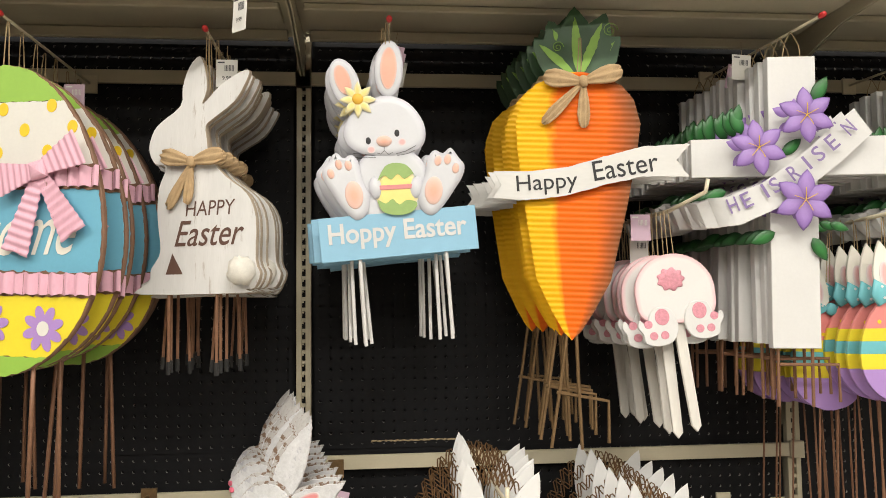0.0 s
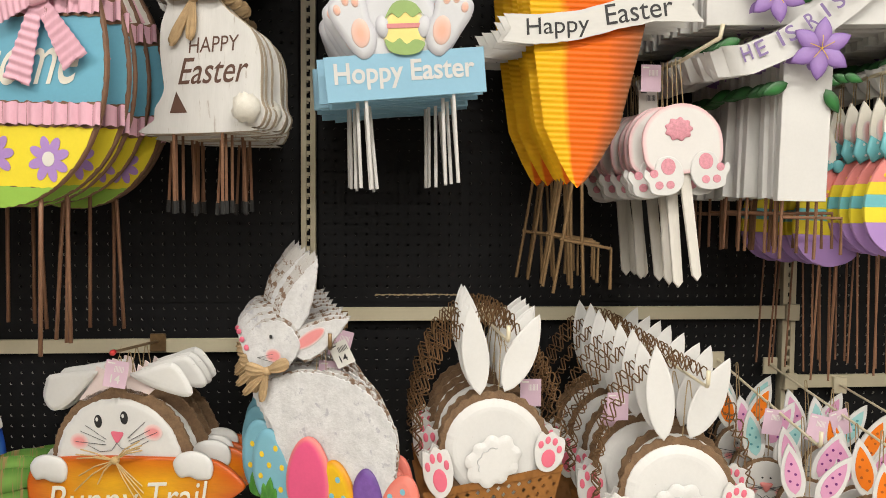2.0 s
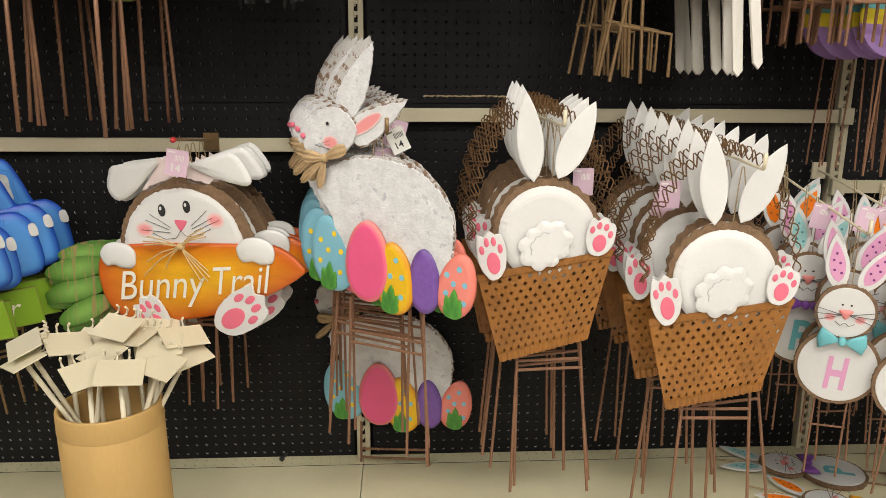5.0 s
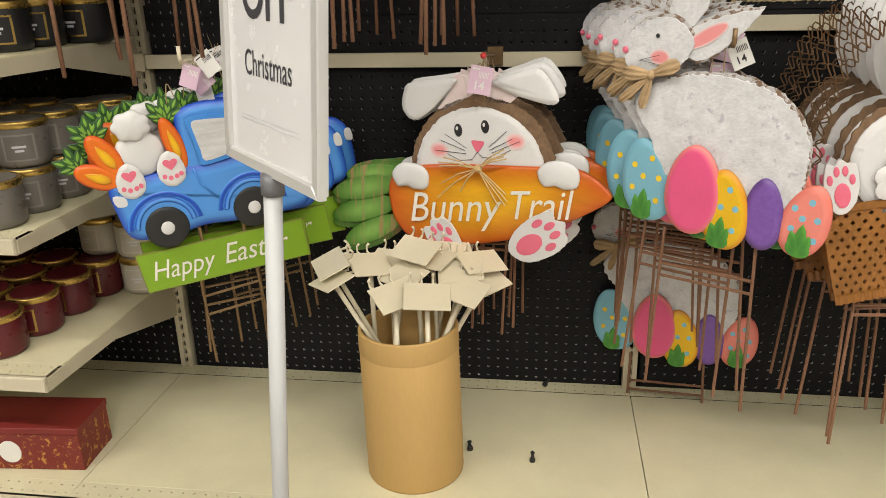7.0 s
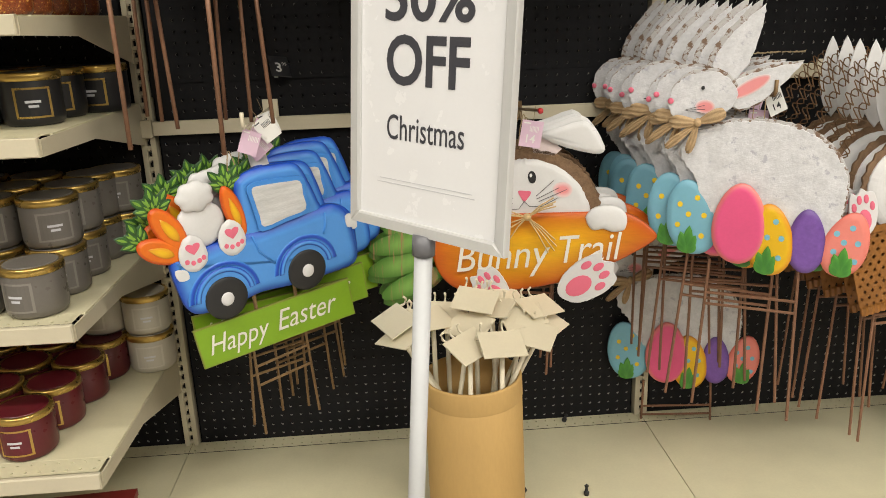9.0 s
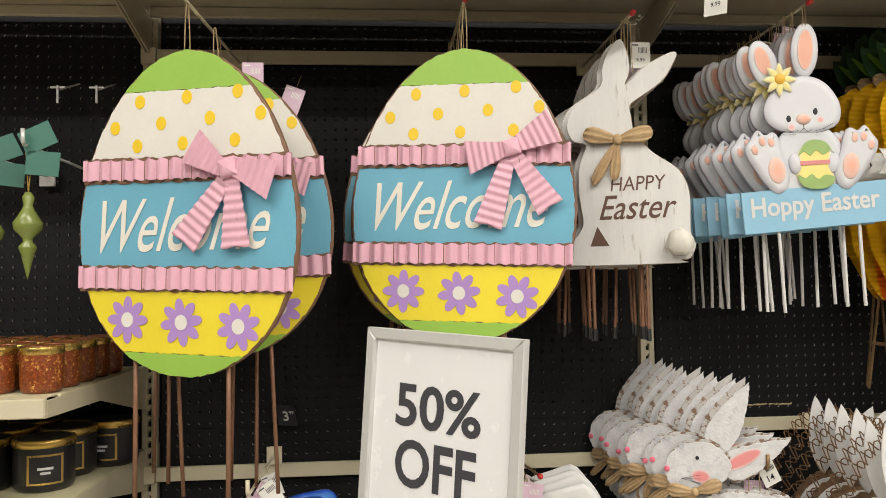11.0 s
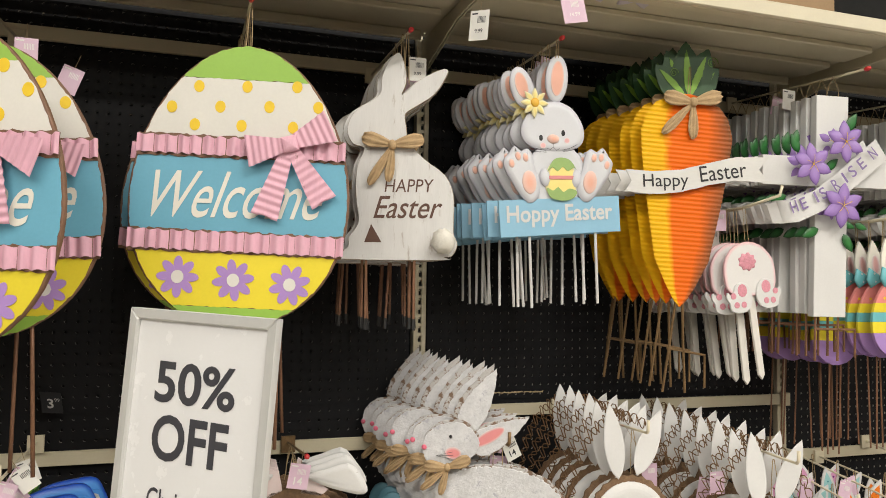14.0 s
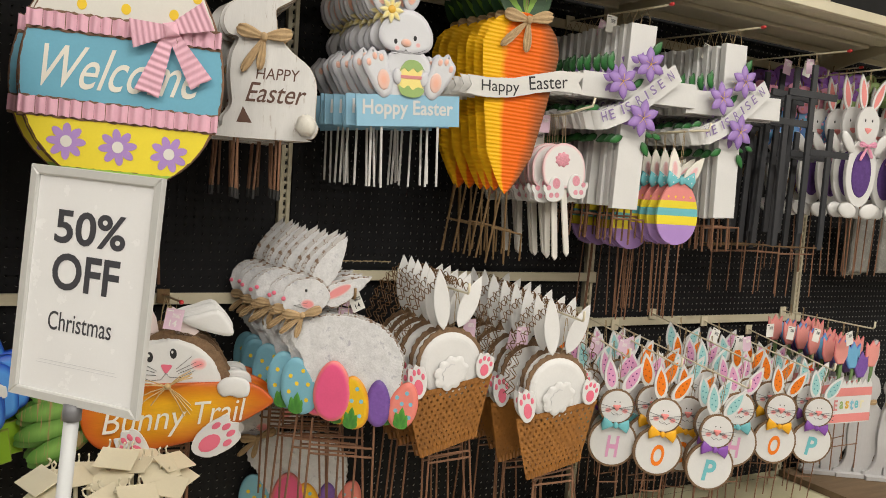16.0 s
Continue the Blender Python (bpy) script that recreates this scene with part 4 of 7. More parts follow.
# ---------------------------------------------------------------- corrugated carrots
def carrot_sign():
    ob = thing("carrot_sign", "corrugated tin carrot sign with white banner, burlap bow and leaves", "garden sign", "carrot signs")
    zb, zt = -0.612, -0.066
    S, W = [0, .03, .1, .22, .5, .7, .81, .9, .95, .985, 1], [.006, .022, .045, .078, .106, .122, .127, .112, .088, .05, .012]
    n = 47 * 5
    a, b = [], []
    for i in range(n + 1):
        s = i / n
        w = float(np.interp(s, S, W))
        z = zb + (zt - zb) * s
        a.append((-w + 0.004 * (1 - s), z))
        b.append((w + 0.004 * (1 - s) - 0.01 * (1 - s), z))
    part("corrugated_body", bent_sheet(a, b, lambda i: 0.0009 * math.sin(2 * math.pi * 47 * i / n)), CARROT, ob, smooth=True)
    for turn, ln, w in ((140, 0.115, 0.075), (118, 0.13, 0.08), (95, 0.145, 0.085), (70, 0.14, 0.08), (48, 0.115, 0.07)):
        c = (0.01 * math.cos(radians(turn)), -0.072)
        l1 = part("leaf", plate(rough(leaf(*c, ln, w, turn, 9, 0.62), 0.0015, turn), 0.003 + 0.0006 * (turn % 5), 0.0012, 0.0003), LEAFDARK, ob)
        part("leaf_vein", plate(rough(leaf(*c, ln * 0.85, w * 0.24, turn, 9, 0.5), 0.001, turn), 0.0015 + 0.0006 * (turn % 5), 0.0008, 0.0002), LEAFLIGHT, l1)
    spiral = lambda cx, cz, r: [(cx + r * (1 - t / 22) * math.cos(t * 0.6), -0.004 + t * 0.0003, cz + r * (1 - t / 22) * math.sin(t * 0.6)) for t in range(20)]
    part("wire_tendril", join(tube(spiral(0.06, 0.022, 0.016), 0.0008, 4), tube(spiral(-0.045, -0.015, 0.012), 0.0008, 4)), LEAFLIGHT, ob)
    cloth_bow(ob, 0.008, -0.088, 0.080, BURLAP, -0.006, 4, (224, 268))
    top = [(-0.168, -0.278), (-0.10, -0.277), (-0.02, -0.266), (0.06, -0.240), (0.13, -0.220), (0.222, -0.212)]
    low = [(-0.168, -0.333), (-0.10, -0.335), (-0.02, -0.324), (0.06, -0.298), (0.13, -0.281), (0.222, -0.279)]
    dense = lambda l: [tuple(l[i][c] + (l[i + 1][c] - l[i][c]) * t / 4 for c in (0, 1)) for i in range(len(l) - 1) for t in range(4)] + [l[-1]]
    band = dense(low) + [(0.196, -0.246)] + dense(top)[::-1] + [(-0.152, -0.306)]
    part("banner", plate(rough(band, 0.0008, 5, 0.008), -0.014, 0.002, 0.0003), BANNER, ob)
    part("banner_clip", join(bar((-0.05, -0.012, -0.31), (-0.05, 0.002, -0.31), 0.003), bar((0.07, -0.012, -0.275), (0.07, 0.002, -0.275), 0.003)), BRONZE, ob)
    part("lettering", letters("Happy", -0.060, -0.301, 0.122, -0.0150, turn=6, weight=0.002, height=0.043), INK, ob)
    part("lettering", letters("Easter", 0.095, -0.261, 0.130, -0.0150, turn=11, weight=0.002, height=0.040), INK, ob)
    for x in (-0.022, 0.016):
        part("stake", tube([(x * 0.4, 0.004, zb + 0.03), (x, 0.006, zb - 0.1), (x * 1.6, 0.006, zb - 0.215)], 0.0036, 6), BRONZE, ob)
    part("step_bar", tube([(-0.028, 0.006, zb - 0.105), (0.075, 0.006, zb - 0.118), (0.078, 0.006, zb - 0.2)], 0.0036, 6), BRONZE, ob)
    part("hanger", twine_loop(0.075, 0.004), TWINE, ob)
    return ob


stack(carrot_sign(), 7, 0.238, 1.556, 1.992, 0.048, 41, yaw=-8.5, lean=2.8, dx=-0.005, loose=0.65, size=0.986)
hook(0.230, 1.996, 1.62)


# ---------------------------------------------------------------- bunny-tail stakes
def tail_stake():
    ob = thing("bunny_tail_stake", "white wooden bunny bottom with pink pads on a pointed stake", "garden stake", "bunny tail stakes")
    k = 0.00113
    q = lambda a, b: ((a - 1200) * k, (370 - b) * k)
    el = lambda a, b, rx, rz, turn=0, n=26: ellipse(*q(a, b), rx * k, rz * k, turn, n)
    body = spline([q(*p) for p in ((1200, 446), (1238, 456), (1266, 484), (1273, 520), (1262, 555), (1200, 566), (1140, 556), (1127, 520), (1133, 484), (1160, 456))], 4)
    part("body", plate(body, 0, 0.006, 0.001, 0.011), BUTTWHITE, ob)
    tail = [(q(1193, 490)[0] + (24 + 2.2 * math.cos(9 * a)) * k * math.cos(a), q(1193, 490)[1] + (19 + 2 * math.cos(9 * a)) * k * math.sin(a)) for a in [2 * math.pi * i / 54 for i in range(54)]]
    part("tail", puff(tail, -0.001, 0.003, 0.001), GLITTER, ob, smooth=True)
    for s, a, b in ((1, 1162, 566), (-1, 1243, 560)):
        c = q(a, b)
        foot = spline([(c[0] + x * s * k, c[1] + z * k) for x, z in ((-34, 10), (-22, 2), (-10, 26), (12, 30), (28, 18), (34, -8), (22, -30), (-2, -36), (-26, -30), (-30, -14), (-38, -2))], 3)
        part("paw", plate(foot, -0.005, 0.005, 0.001), CHALK, ob)
        pads = [el(a + 6 * s, b - 13, 13, 14)] + [el(a + dx * s, b + dz, 7.5, 7, 0, 14) for dx, dz in ((-20, -2), (-12, 18), (8, 18))]
        for p in pads:
            part("pad", plate(p, -0.0058, 0.0008, 0.0002), GLITTER, ob)
    st = [q(*p) for p in ((1192, 560), (1212, 560), (1222, 742), (1214, 752), (1205, 741))]
    part("stake", plate(st, 0.0065, 0.006, 0.001), STAKEWOOD, ob)
    part("hanger", join(bar((-0.004, 0.003, 0.0), (-0.006, 0.003, -0.09), 0.001, 4), bar((0.004, 0.003, 0.0), (0.006, 0.003, -0.09), 0.001, 4)), TWINE, ob)
    return ob


stack(tail_stake(), 12, 0.409, 1.563, 1.647, 0.029, 51, yaw=4, dx=-0.002, lean=-4, tip=-2, size=1.03)
tail_hook = thing("display_hook", "ivory metal display hook with an upturned end", "hook", "display hooks")
part("rod", tube([(0.39, FACE, 1.645), (0.43, 1.60, 1.65), (0.465, 1.50, 1.675), (0.468, 1.495, 1.70)], 0.0045), IVORY, tail_hook, smooth=True)
price_card(0.375, 1.62, 1.645, True)
price_card(0.385, 1.66, 1.60, False)


# ---------------------------------------------------------------- lily crosses
def lily(ob, cx, cz, r, start, y):
    fl = part("lily_flower", daisy(cx, cz, r, 6, r * 0.56, y, 0.003, start, 0.5), LILY, ob, smooth=True)
    st = [tube([(cx, y - 0.004, cz), (cx + r * 0.22 * math.cos(a), y - 0.008, cz + r * 0.22 * math.sin(a)), (cx + r * 0.4 * math.cos(a), y - 0.008, cz + r * 0.4 * math.sin(a))], 0.0007, 4) for a in (0.5, 1.6, 2.8, 4.0, 5.2)]
    for g in st:
        part("stamen", g, DOTYELLOW, fl)


def lily_cross():
    ob = thing("cross_sign", "white wooden cross with purple lilies and ribbon banner on stakes", "garden sign", "lily crosses")
    w = 0.048
    part("upright_board", plate(rect(-w, w, -0.642, -0.045), 0.0, 0.024, 0.0015), CHALK, ob)
    part("cross_arm", plate(turned(rect(-0.205, 0.225, -0.292, -0.213), 0, -0.25, 0.6), -0.002, 0.022, 0.0015), CHALK, ob)
    k = 0.00113
    q = lambda a, b: ((a - 1421) * k, (40 - b) * k)
    for a, b, r, t in ((1330, 222, 0.055, 115), (1455, 165, 0.06, 60), (1300, 325, 0.05, 200), (1385, 400, 0.055, 205), (1450, 410, 0.055, 300), (1400, 260, 0.05, 40), (1318, 210, 0.05, 80), (1480, 385, 0.04, 340)):
        part("leaf", puff(leaf(*q(a, b), r, r * 0.48, t, 7, 0.55), -0.006, 0.003, 0.001, 3), LEAFGREEN, ob, smooth=True)
    top = [q(*p) for p in ((1262, 340), (1300, 338), (1360, 312), (1420, 270), (1470, 225), (1518, 182))]
    low = [q(*p) for p in ((1282, 392), (1318, 388), (1380, 360), (1440, 322), (1495, 278), (1549, 226))]
    n = len(top)
    g = bent_sheet([low[0]] + low, [top[0]] + top, lambda i: (-0.002, -0.026, -0.03, -0.026, -0.018, -0.02, -0.028)[i], 0.0015)
    part("ribbon_banner", g, CHALK, ob, smooth=True)
    part("ribbon_fold", bent_sheet([q(1252, 375), q(1262, 392), q(1284, 393)], [q(1238, 345), q(1246, 350), q(1264, 341)], lambda i: (0.004, -0.012, -0.0255)[i], 0.0015), CHALK, ob)
    for ch, a, b, t in zip("HE IS RISEN", (1304, 1328, 0, 1360, 1378, 0, 1410, 1433, 1453, 1477, 1506), (353, 344, 0, 328, 318, 0, 296, 279, 263, 243, 217), (22, 25, 0, 30, 32, 0, 36, 38, 40, 41, 43)):
        if ch != " ":
            part("letter", letters(ch, *q(a, b), 0.006 if ch == "I" else 0.019, -0.0335, turn=t, height=0.031, weight=0.008), PURPLEINK, ob)
    lily(ob, *q(1350, 251), 0.058, 100, -0.034)
    lily(ob, *q(1434, 194), 0.058, 96, -0.034)
    lily(ob, *q(1428, 345), 0.062, 85, -0.036)
    for x in (-0.034, 0.034):
        part("stake", tube([(x, 0.012, -0.63), (x, 0.012, -0.76)], 0.0036, 6), STAKE, ob)
    part("step_bar", tube([(-0.034, 0.012, -0.675), (0.085, 0.012, -0.675), (0.087, 0.012, -0.75)], 0.0036, 6), STAKE, ob)
    part("hanger", join(twine_loop(0.06, 0.02)), TWINE, ob)
    return ob


cross = lily_cross()
stack(cross, 11, 0.665, 1.522, 2.0, 0.035, 61, yaw=-8.7, lean=0.7, tip=1.5, dx=-0.0035, loose=0.6, size=0.988)
for k in range(9):
    copy_thing(cross, pose(1.053 - 0.003 * k, 1.497 + 0.038 * k, 1.988 + random.uniform(-.004, .004), 0, -1.2 + random.uniform(-1.2, 1.2) * (k > 0), -3.2 + random.uniform(-3, 2) * (k > 0)))
hook(0.668, 2.0, 1.42, rise=-0.03)
hook(1.053, 1.988, 1.40, rise=-0.03)
for y, x, z, pk in ((1.62, 0.61, 1.99, False), (1.68, 0.63, 1.985, True), (1.60, 1.03, 1.955, False), (1.56, 1.10, 1.96, True), (1.66, 1.05, 1.95, True)):
    price_card(x, y, z, pk, lean=random.uniform(-15, 15))


def each(name, pieces, material, parent, smooth=False):
    for g in pieces:
        part(name, g, material, parent, smooth=smooth)


def stake_frame(ob, x0, x1, z0, z1, bars, y=0.006, r=0.0032, material=None, splay=0.0):
    for x, s in ((x0, -1), (x1, 1)):
        part("stake", tube([(x, y, z0), (x + splay * s, y, z1)], r, 6), material or STAKE, ob)
    for z in bars:
        part("step_bar", bar((x0 - 0.004, y, z), (x1 + 0.004, y, z + 0.004), r, 6), material or STAKE, ob)


def paw_print(ob, c, s, turn, y, rx=0.023, rz=0.033):
    """A white foot with pink pads."""
    foot = turned(spline([(c[0] + x * rx, c[1] + z * rz) for x, z in ((-0.95, 0.3), (-0.75, 0.95), (-0.35, 0.85), (0.0, 1.1), (0.4, 0.9), (0.8, 0.85), (1.0, 0.2), (0.8, -0.6), (0.2, -1.0), (-0.4, -0.95), (-0.85, -0.4))], 3), *c, turn)
    f = part("foot", plate(rough(foot, 0.0006, s), y, 0.005, 0.001), CHALK, ob)
    at = lambda x, z, a, b: turned(ellipse(c[0] + x * rx, c[1] + z * rz, a * rx, b * rz, 0, 16), *c, turn)
    part("sole_pad", puff(at(0.05, -0.3, 0.45, 0.48), y - 0.0008, 0.001, 0.0008, 2), PAWPINK, f)
    each("toe_pad", [puff(at(x, z, 0.17, 0.2), y - 0.0008, 0.001, 0.0008, 2) for x, z in ((-0.6, 0.32), (-0.22, 0.62), (0.25, 0.62), (0.62, 0.28))], PAWPINK, f)
    return f


# ---------------------------------------------------------------- shaggy rabbits with eggs
def shaggy_rabbit():
    ob = thing("rabbit_figure", "shaggy white tin rabbit with burlap bow behind painted eggs", "garden figure", "shaggy rabbits")
    k = 0.00058
    q = lambda a, b: ((a - 350) * k * 1.2, (330 - b) * k)
    body = spline([q(*p) for p in ((165, 470), (150, 525), (200, 625), (225, 705), (320, 770), (530, 790), (582, 730), (594, 620), (575, 540), (520, 462), (440, 420), (330, 408), (240, 425))], 4)
    part("body_rim", plate(rough(body, 0.0015, 1), 0.002, 0.003), RIMWORN, ob, "worn brown rim")
    part("body", plate(rough(shifted(body, -0.003, -0.006), 0.0026, 2, 0.004), -0.002, 0.004, 0.0003), FUR, ob)
    part("ear_rim", plate(rough(leaf(*q(224, 290), 0.170, 0.068, 65, 9, 0.9), 0.0012, 3), 0.003, 0.002), RIMWORN, ob)
    part("ear", plate(rough(leaf(*q(236, 284), 0.158, 0.060, 63, 9, 0.9), 0.0015, 4), -0.001, 0.004), FUR, ob)
    part("ear_rim", plate(rough(leaf(*q(252, 362), 0.158, 0.066, 32, 9, 0.85), 0.0012, 5), 0.001, 0.002), RIMWORN, ob)
    part("ear", plate(rough(leaf(*q(256, 360), 0.152, 0.058, 31, 9, 0.85), 0.0012, 6), -0.002, 0.003), FUR, ob)
    part("ear_lining", plate(ellipse(*q(318, 304), 0.040, 0.0135, 32, 20), -0.0036, 0.001, 0.0003, 0.006), CHEEK, ob)
    head = spline([q(*p) for p in ((102, 360), (115, 305), (160, 262), (225, 252), (272, 285), (285, 335), (250, 395), (180, 425), (125, 410))], 4)
    part("head_rim", plate(rough(shifted(head, 0.002, 0.004), 0.0015, 7), -0.003, 0.002), RIMWORN, ob)
    part("head", plate(rough(shifted(head, 0.001, -0.003), 0.0016, 8, 0.004), -0.008, 0.004, 0.0003), FUR, ob)
    part("cheek", plate(ellipse(*q(205, 372), 0.019, 0.014, 0, 18), -0.0115, 0.0005, 0.0001, 0.008), CHEEK, ob)
    part("nose", puff(ellipse(*q(110, 356), 0.006, 0.006, 0, 12), -0.0115, 0.003, 0.001, 2), PAWPINK, ob)
    part("eye", puff(ellipse(*q(196, 309), 0.0035, 0.004, 0, 12), -0.0115, 0.001, 0.0005, 2), INK, ob)
    each("whisker", [tube([(q(150, 385)[0], -0.0118, q(150, 385)[1]), (q(205, 380 + d)[0], -0.0118, q(205, 380 + d)[1])], 0.0004, 4) for d in (-14, 0, 14)], GREYINK, ob)
    cloth_bow(ob, *q(190, 424), 0.054, BURLAP, -0.013, 10, (212, 246))
    eggs = ((188, 768, 74, 138, AQUAEGG, 0.0015, 12), (603, 812, 57, 114, CORALEGG, -0.005, -12), (504, 812, 49, 112, VIOLETEGG, -0.007, 2), (409, 818, 62, 127, SUNEGG, -0.0105, 6), (324, 770, 74, 144, HOTPINK, -0.0135, 0))
    for a, b, rx, rz, m, y, t in eggs:
        e = part("painted_egg", plate(egg_outline(*q(a, b), rx * k * 1.2, rz * k, t), y, 0.008, 0.0015, 0.012, 0.004), m, ob)
        rng = random.Random(a)
        if m in (AQUAEGG, SUNEGG, CORALEGG):
            spots = [(-0.45, 0.35), (0.2, 0.55), (0.5, 0.1), (-0.1, 0.1), (0.45, -0.45), (-0.5, -0.2)]
            each("dot", [plate(ellipse(*q(a + dx * rx, b - dz * rz), 0.0055, 0.006, 0, 12), y - 0.0044, 0.0006, 0.0001) for dx, dz in spots], DOTYELLOW if m is AQUAEGG else SKYDOT, e)
        if m in (AQUAEGG, SUNEGG, CORALEGG):
            blades = [puff(leaf(*q(a - 6, b + rz * 0.95), 0.064 - abs(d) * 0.0009, 0.019, 90 - d, 6, 0.4), y - 0.007, 0.002, 0.002, 2) for d in (-36, -17, 3, 22, 40)]
            part("grass_tuft", join(*blades), GRASS, e)
    stake_frame(ob, -0.07, 0.10, -0.34, -0.68, (-0.415, -0.44), splay=0.012)
    part("hanger", join(bar((-0.012, 0.008, 0.02), (-0.014, 0.008, -0.06), 0.001, 4), bar((0.006, 0.008, 0.02), (0.008, 0.008, -0.06), 0.001, 4)), TWINE, ob)
    return ob


rabbit = shaggy_rabbit()
stack(rabbit, 8, -0.291, 1.523, 1.083, 0.047, 71, yaw=-30.4, tip=0.8, lean=0.9, dx=-0.010, dz=0.002, loose=0.9, follow=1.0)
copy_thing(rabbit, pose(-0.290, 1.905, 0.642, 0, -1, -10) @ Matrix.Scale(1.03, 4))
hook(-0.272, 1.082, 1.515, "dull metal display hook under a row of rabbits", material=BRONZE, tipped=False)
hook(-0.278, 0.672, 1.895, "dull metal display hook under a row of rabbits", material=BRONZE, tipped=False)
price_card(-0.262, 1.545, 1.088, False, "14", lean=-25, w=0.036, h=0.048)
price_card(-0.25, 1.62, 1.10, True, lean=15)
price_card(-0.275, 1.56, 1.05, True, lean=5)


# ---------------------------------------------------------------- bunny trail signs
def trail_sign():
    ob = thing("bunny_trail_sign", "tin bunny holding an orange carrot sign, with raffia bow", "garden sign", "bunny trail signs")
    k = 0.000637
    q = lambda a, b: ((a - 455) * k, (130 - b) * k)
    dome = lambda r, a, b: [(q(a, b)[0] + r * k * math.cos(t), q(a, b)[1] + r * k * math.sin(t)) for t in [math.pi * (i - 2) / 34 for i in range(39)]]
    part("head_rim", plate(rough(dome(248, 476, 470), 0.0022, 1), 0.0, 0.006), BARK, ob, "brown bark-like rim")
    part("face", plate(rough(dome(222, 468, 478), 0.0014, 2), -0.005, 0.004, 0.001, 0.012, 0.003), CHALK, ob)
    for pts in (((373, 161), (403, 169), (419, 232), (340, 278), (315, 276), (362, 210)), ((483, 161), (577, 219), (552, 243), (483, 237), (477, 190))):
        part("ear_root", plate([q(*p) for p in pts][::-1], 0.0, 0.002, 0.0005), CHEEK, ob, "blush pink inside of the folded ear")
    for pts in (((216, 201), (290, 186), (367, 174), (385, 180), (353, 216), (311, 267), (273, 300), (237, 317), (210, 304), (194, 271), (201, 229)), ((497, 172), (570, 147), (640, 124), (679, 152), (711, 201), (708, 223), (678, 229), (587, 212), (523, 190))):
        part("ear", plate(spline([q(*p) for p in pts], 2), -0.008, 0.003, 0.001, 0.01, 0.004), CHALK, ob)
    carrot = spline([q(*p) for p in ((150, 572), (166, 510), (216, 474), (392, 446), (620, 426), (770, 416), (835, 434), (882, 468), (900, 492), (878, 518), (830, 552), (769, 590), (592, 674), (400, 720), (250, 726), (176, 668))], 4)
    for a0, b0, a1, b1, half, y in ((185, 505, -30, 540, 0.021, 0.008), (175, 540, -82, 612, 0.026, 0.003), (165, 610, -88, 700, 0.027, 0.005), (185, 665, -36, 790, 0.025, 0.002)):
        (x0, z0), (x1, z1) = q(a0, b0), q(a1, b1)
        turn = math.degrees(math.atan2(z1 - z0, x1 - x0))
        part("leaf", puff(rough(ellipse((x0 + x1) / 2, (z0 + z1) / 2, math.hypot(x1 - x0, z1 - z0) / 2, half, turn, 30), 0.001, a1), y, 0.002, 0.001, 3), STRIPELEAF, ob)
    part("carrot", puff(carrot, -0.012, 0.009, 0.010, 7), ORANGE, ob, smooth=True)
    part("lettering", letters("Bunny", *q(400, 600), 0.208, -0.0235, slant=0.3, height=0.084, turn=8, weight=0.0), CREAM, ob)
    part("lettering", letters("Trail", *q(692, 538), 0.130, -0.0235, slant=0.3, height=0.060, turn=8, weight=0.0), CREAM, ob)
    for a, b, t in ((236, 502, 0), (734, 438, 5)):
        paw = spline([(q(a, b)[0] + x * k, q(a, b)[1] + z * k) for x, z in ((-66, 8), (-40, 38), (10, 46), (50, 34), (66, 4), (58, -34), (20, -42), (-10, -34), (-44, -40), (-62, -16))], 3)
        part("paw", puff(rough(paw, 0.0006, a), -0.021, 0.008, 0.004), CHALK, ob, smooth=True)
    paw_print(ob, q(680, 652), 3, -52, -0.026, 0.045, 0.064)
    paw_print(ob, q(366, 708), 4, 36, -0.026, 0.036, 0.05)
    for a, b in ((394, 335), (484, 315)):
        eye = part("eye", plate(ellipse(*q(a, b), 0.0085, 0.0135, 8, 18), -0.0092, 0.0008, 0.0002), INK, ob)
        part("glint", plate(ellipse(*q(a - 4, b - 6), 0.0028, 0.0042, 0, 10), -0.0098, 0.0004, 0.0001), WHITE, eye)
    each("cheek", [plate(ellipse(*q(a, b), 0.021, 0.017, 0, 20), -0.0092, 0.0005, 0.0001, 0.014) for a, b in ((330, 406), (586, 352))], CHEEK, ob)
    part("nose", plate(spline([q(*p) for p in ((440, 365), (462, 362), (484, 365), (470, 392), (462, 398), (454, 392))], 3), -0.0095, 0.001, 0.0003), PAWPINK, ob)
    ws = [((350, 352), (425, 390)), ((332, 372), (420, 398)), ((318, 408), (425, 408)), ((556, 322), (500, 378)), ((575, 345), (502, 388)), ((600, 350), (510, 396)), ((462, 398), (445, 425), (405, 432), (360, 415)), ((462, 398), (480, 414), (520, 412), (572, 380))]
    each("whisker", [tube([(q(*p)[0], -0.0096, q(*p)[1]) for p in l], 0.0006, 4) for l in ws], GREYINK, ob)
    rng = random.Random(5)
    cx, cz = q(476, 444)
    bow = part("raffia_bow", puff(ellipse(cx, cz, 0.009, 0.008, 0, 14), -0.028, 0.009), RAFFIA, ob)
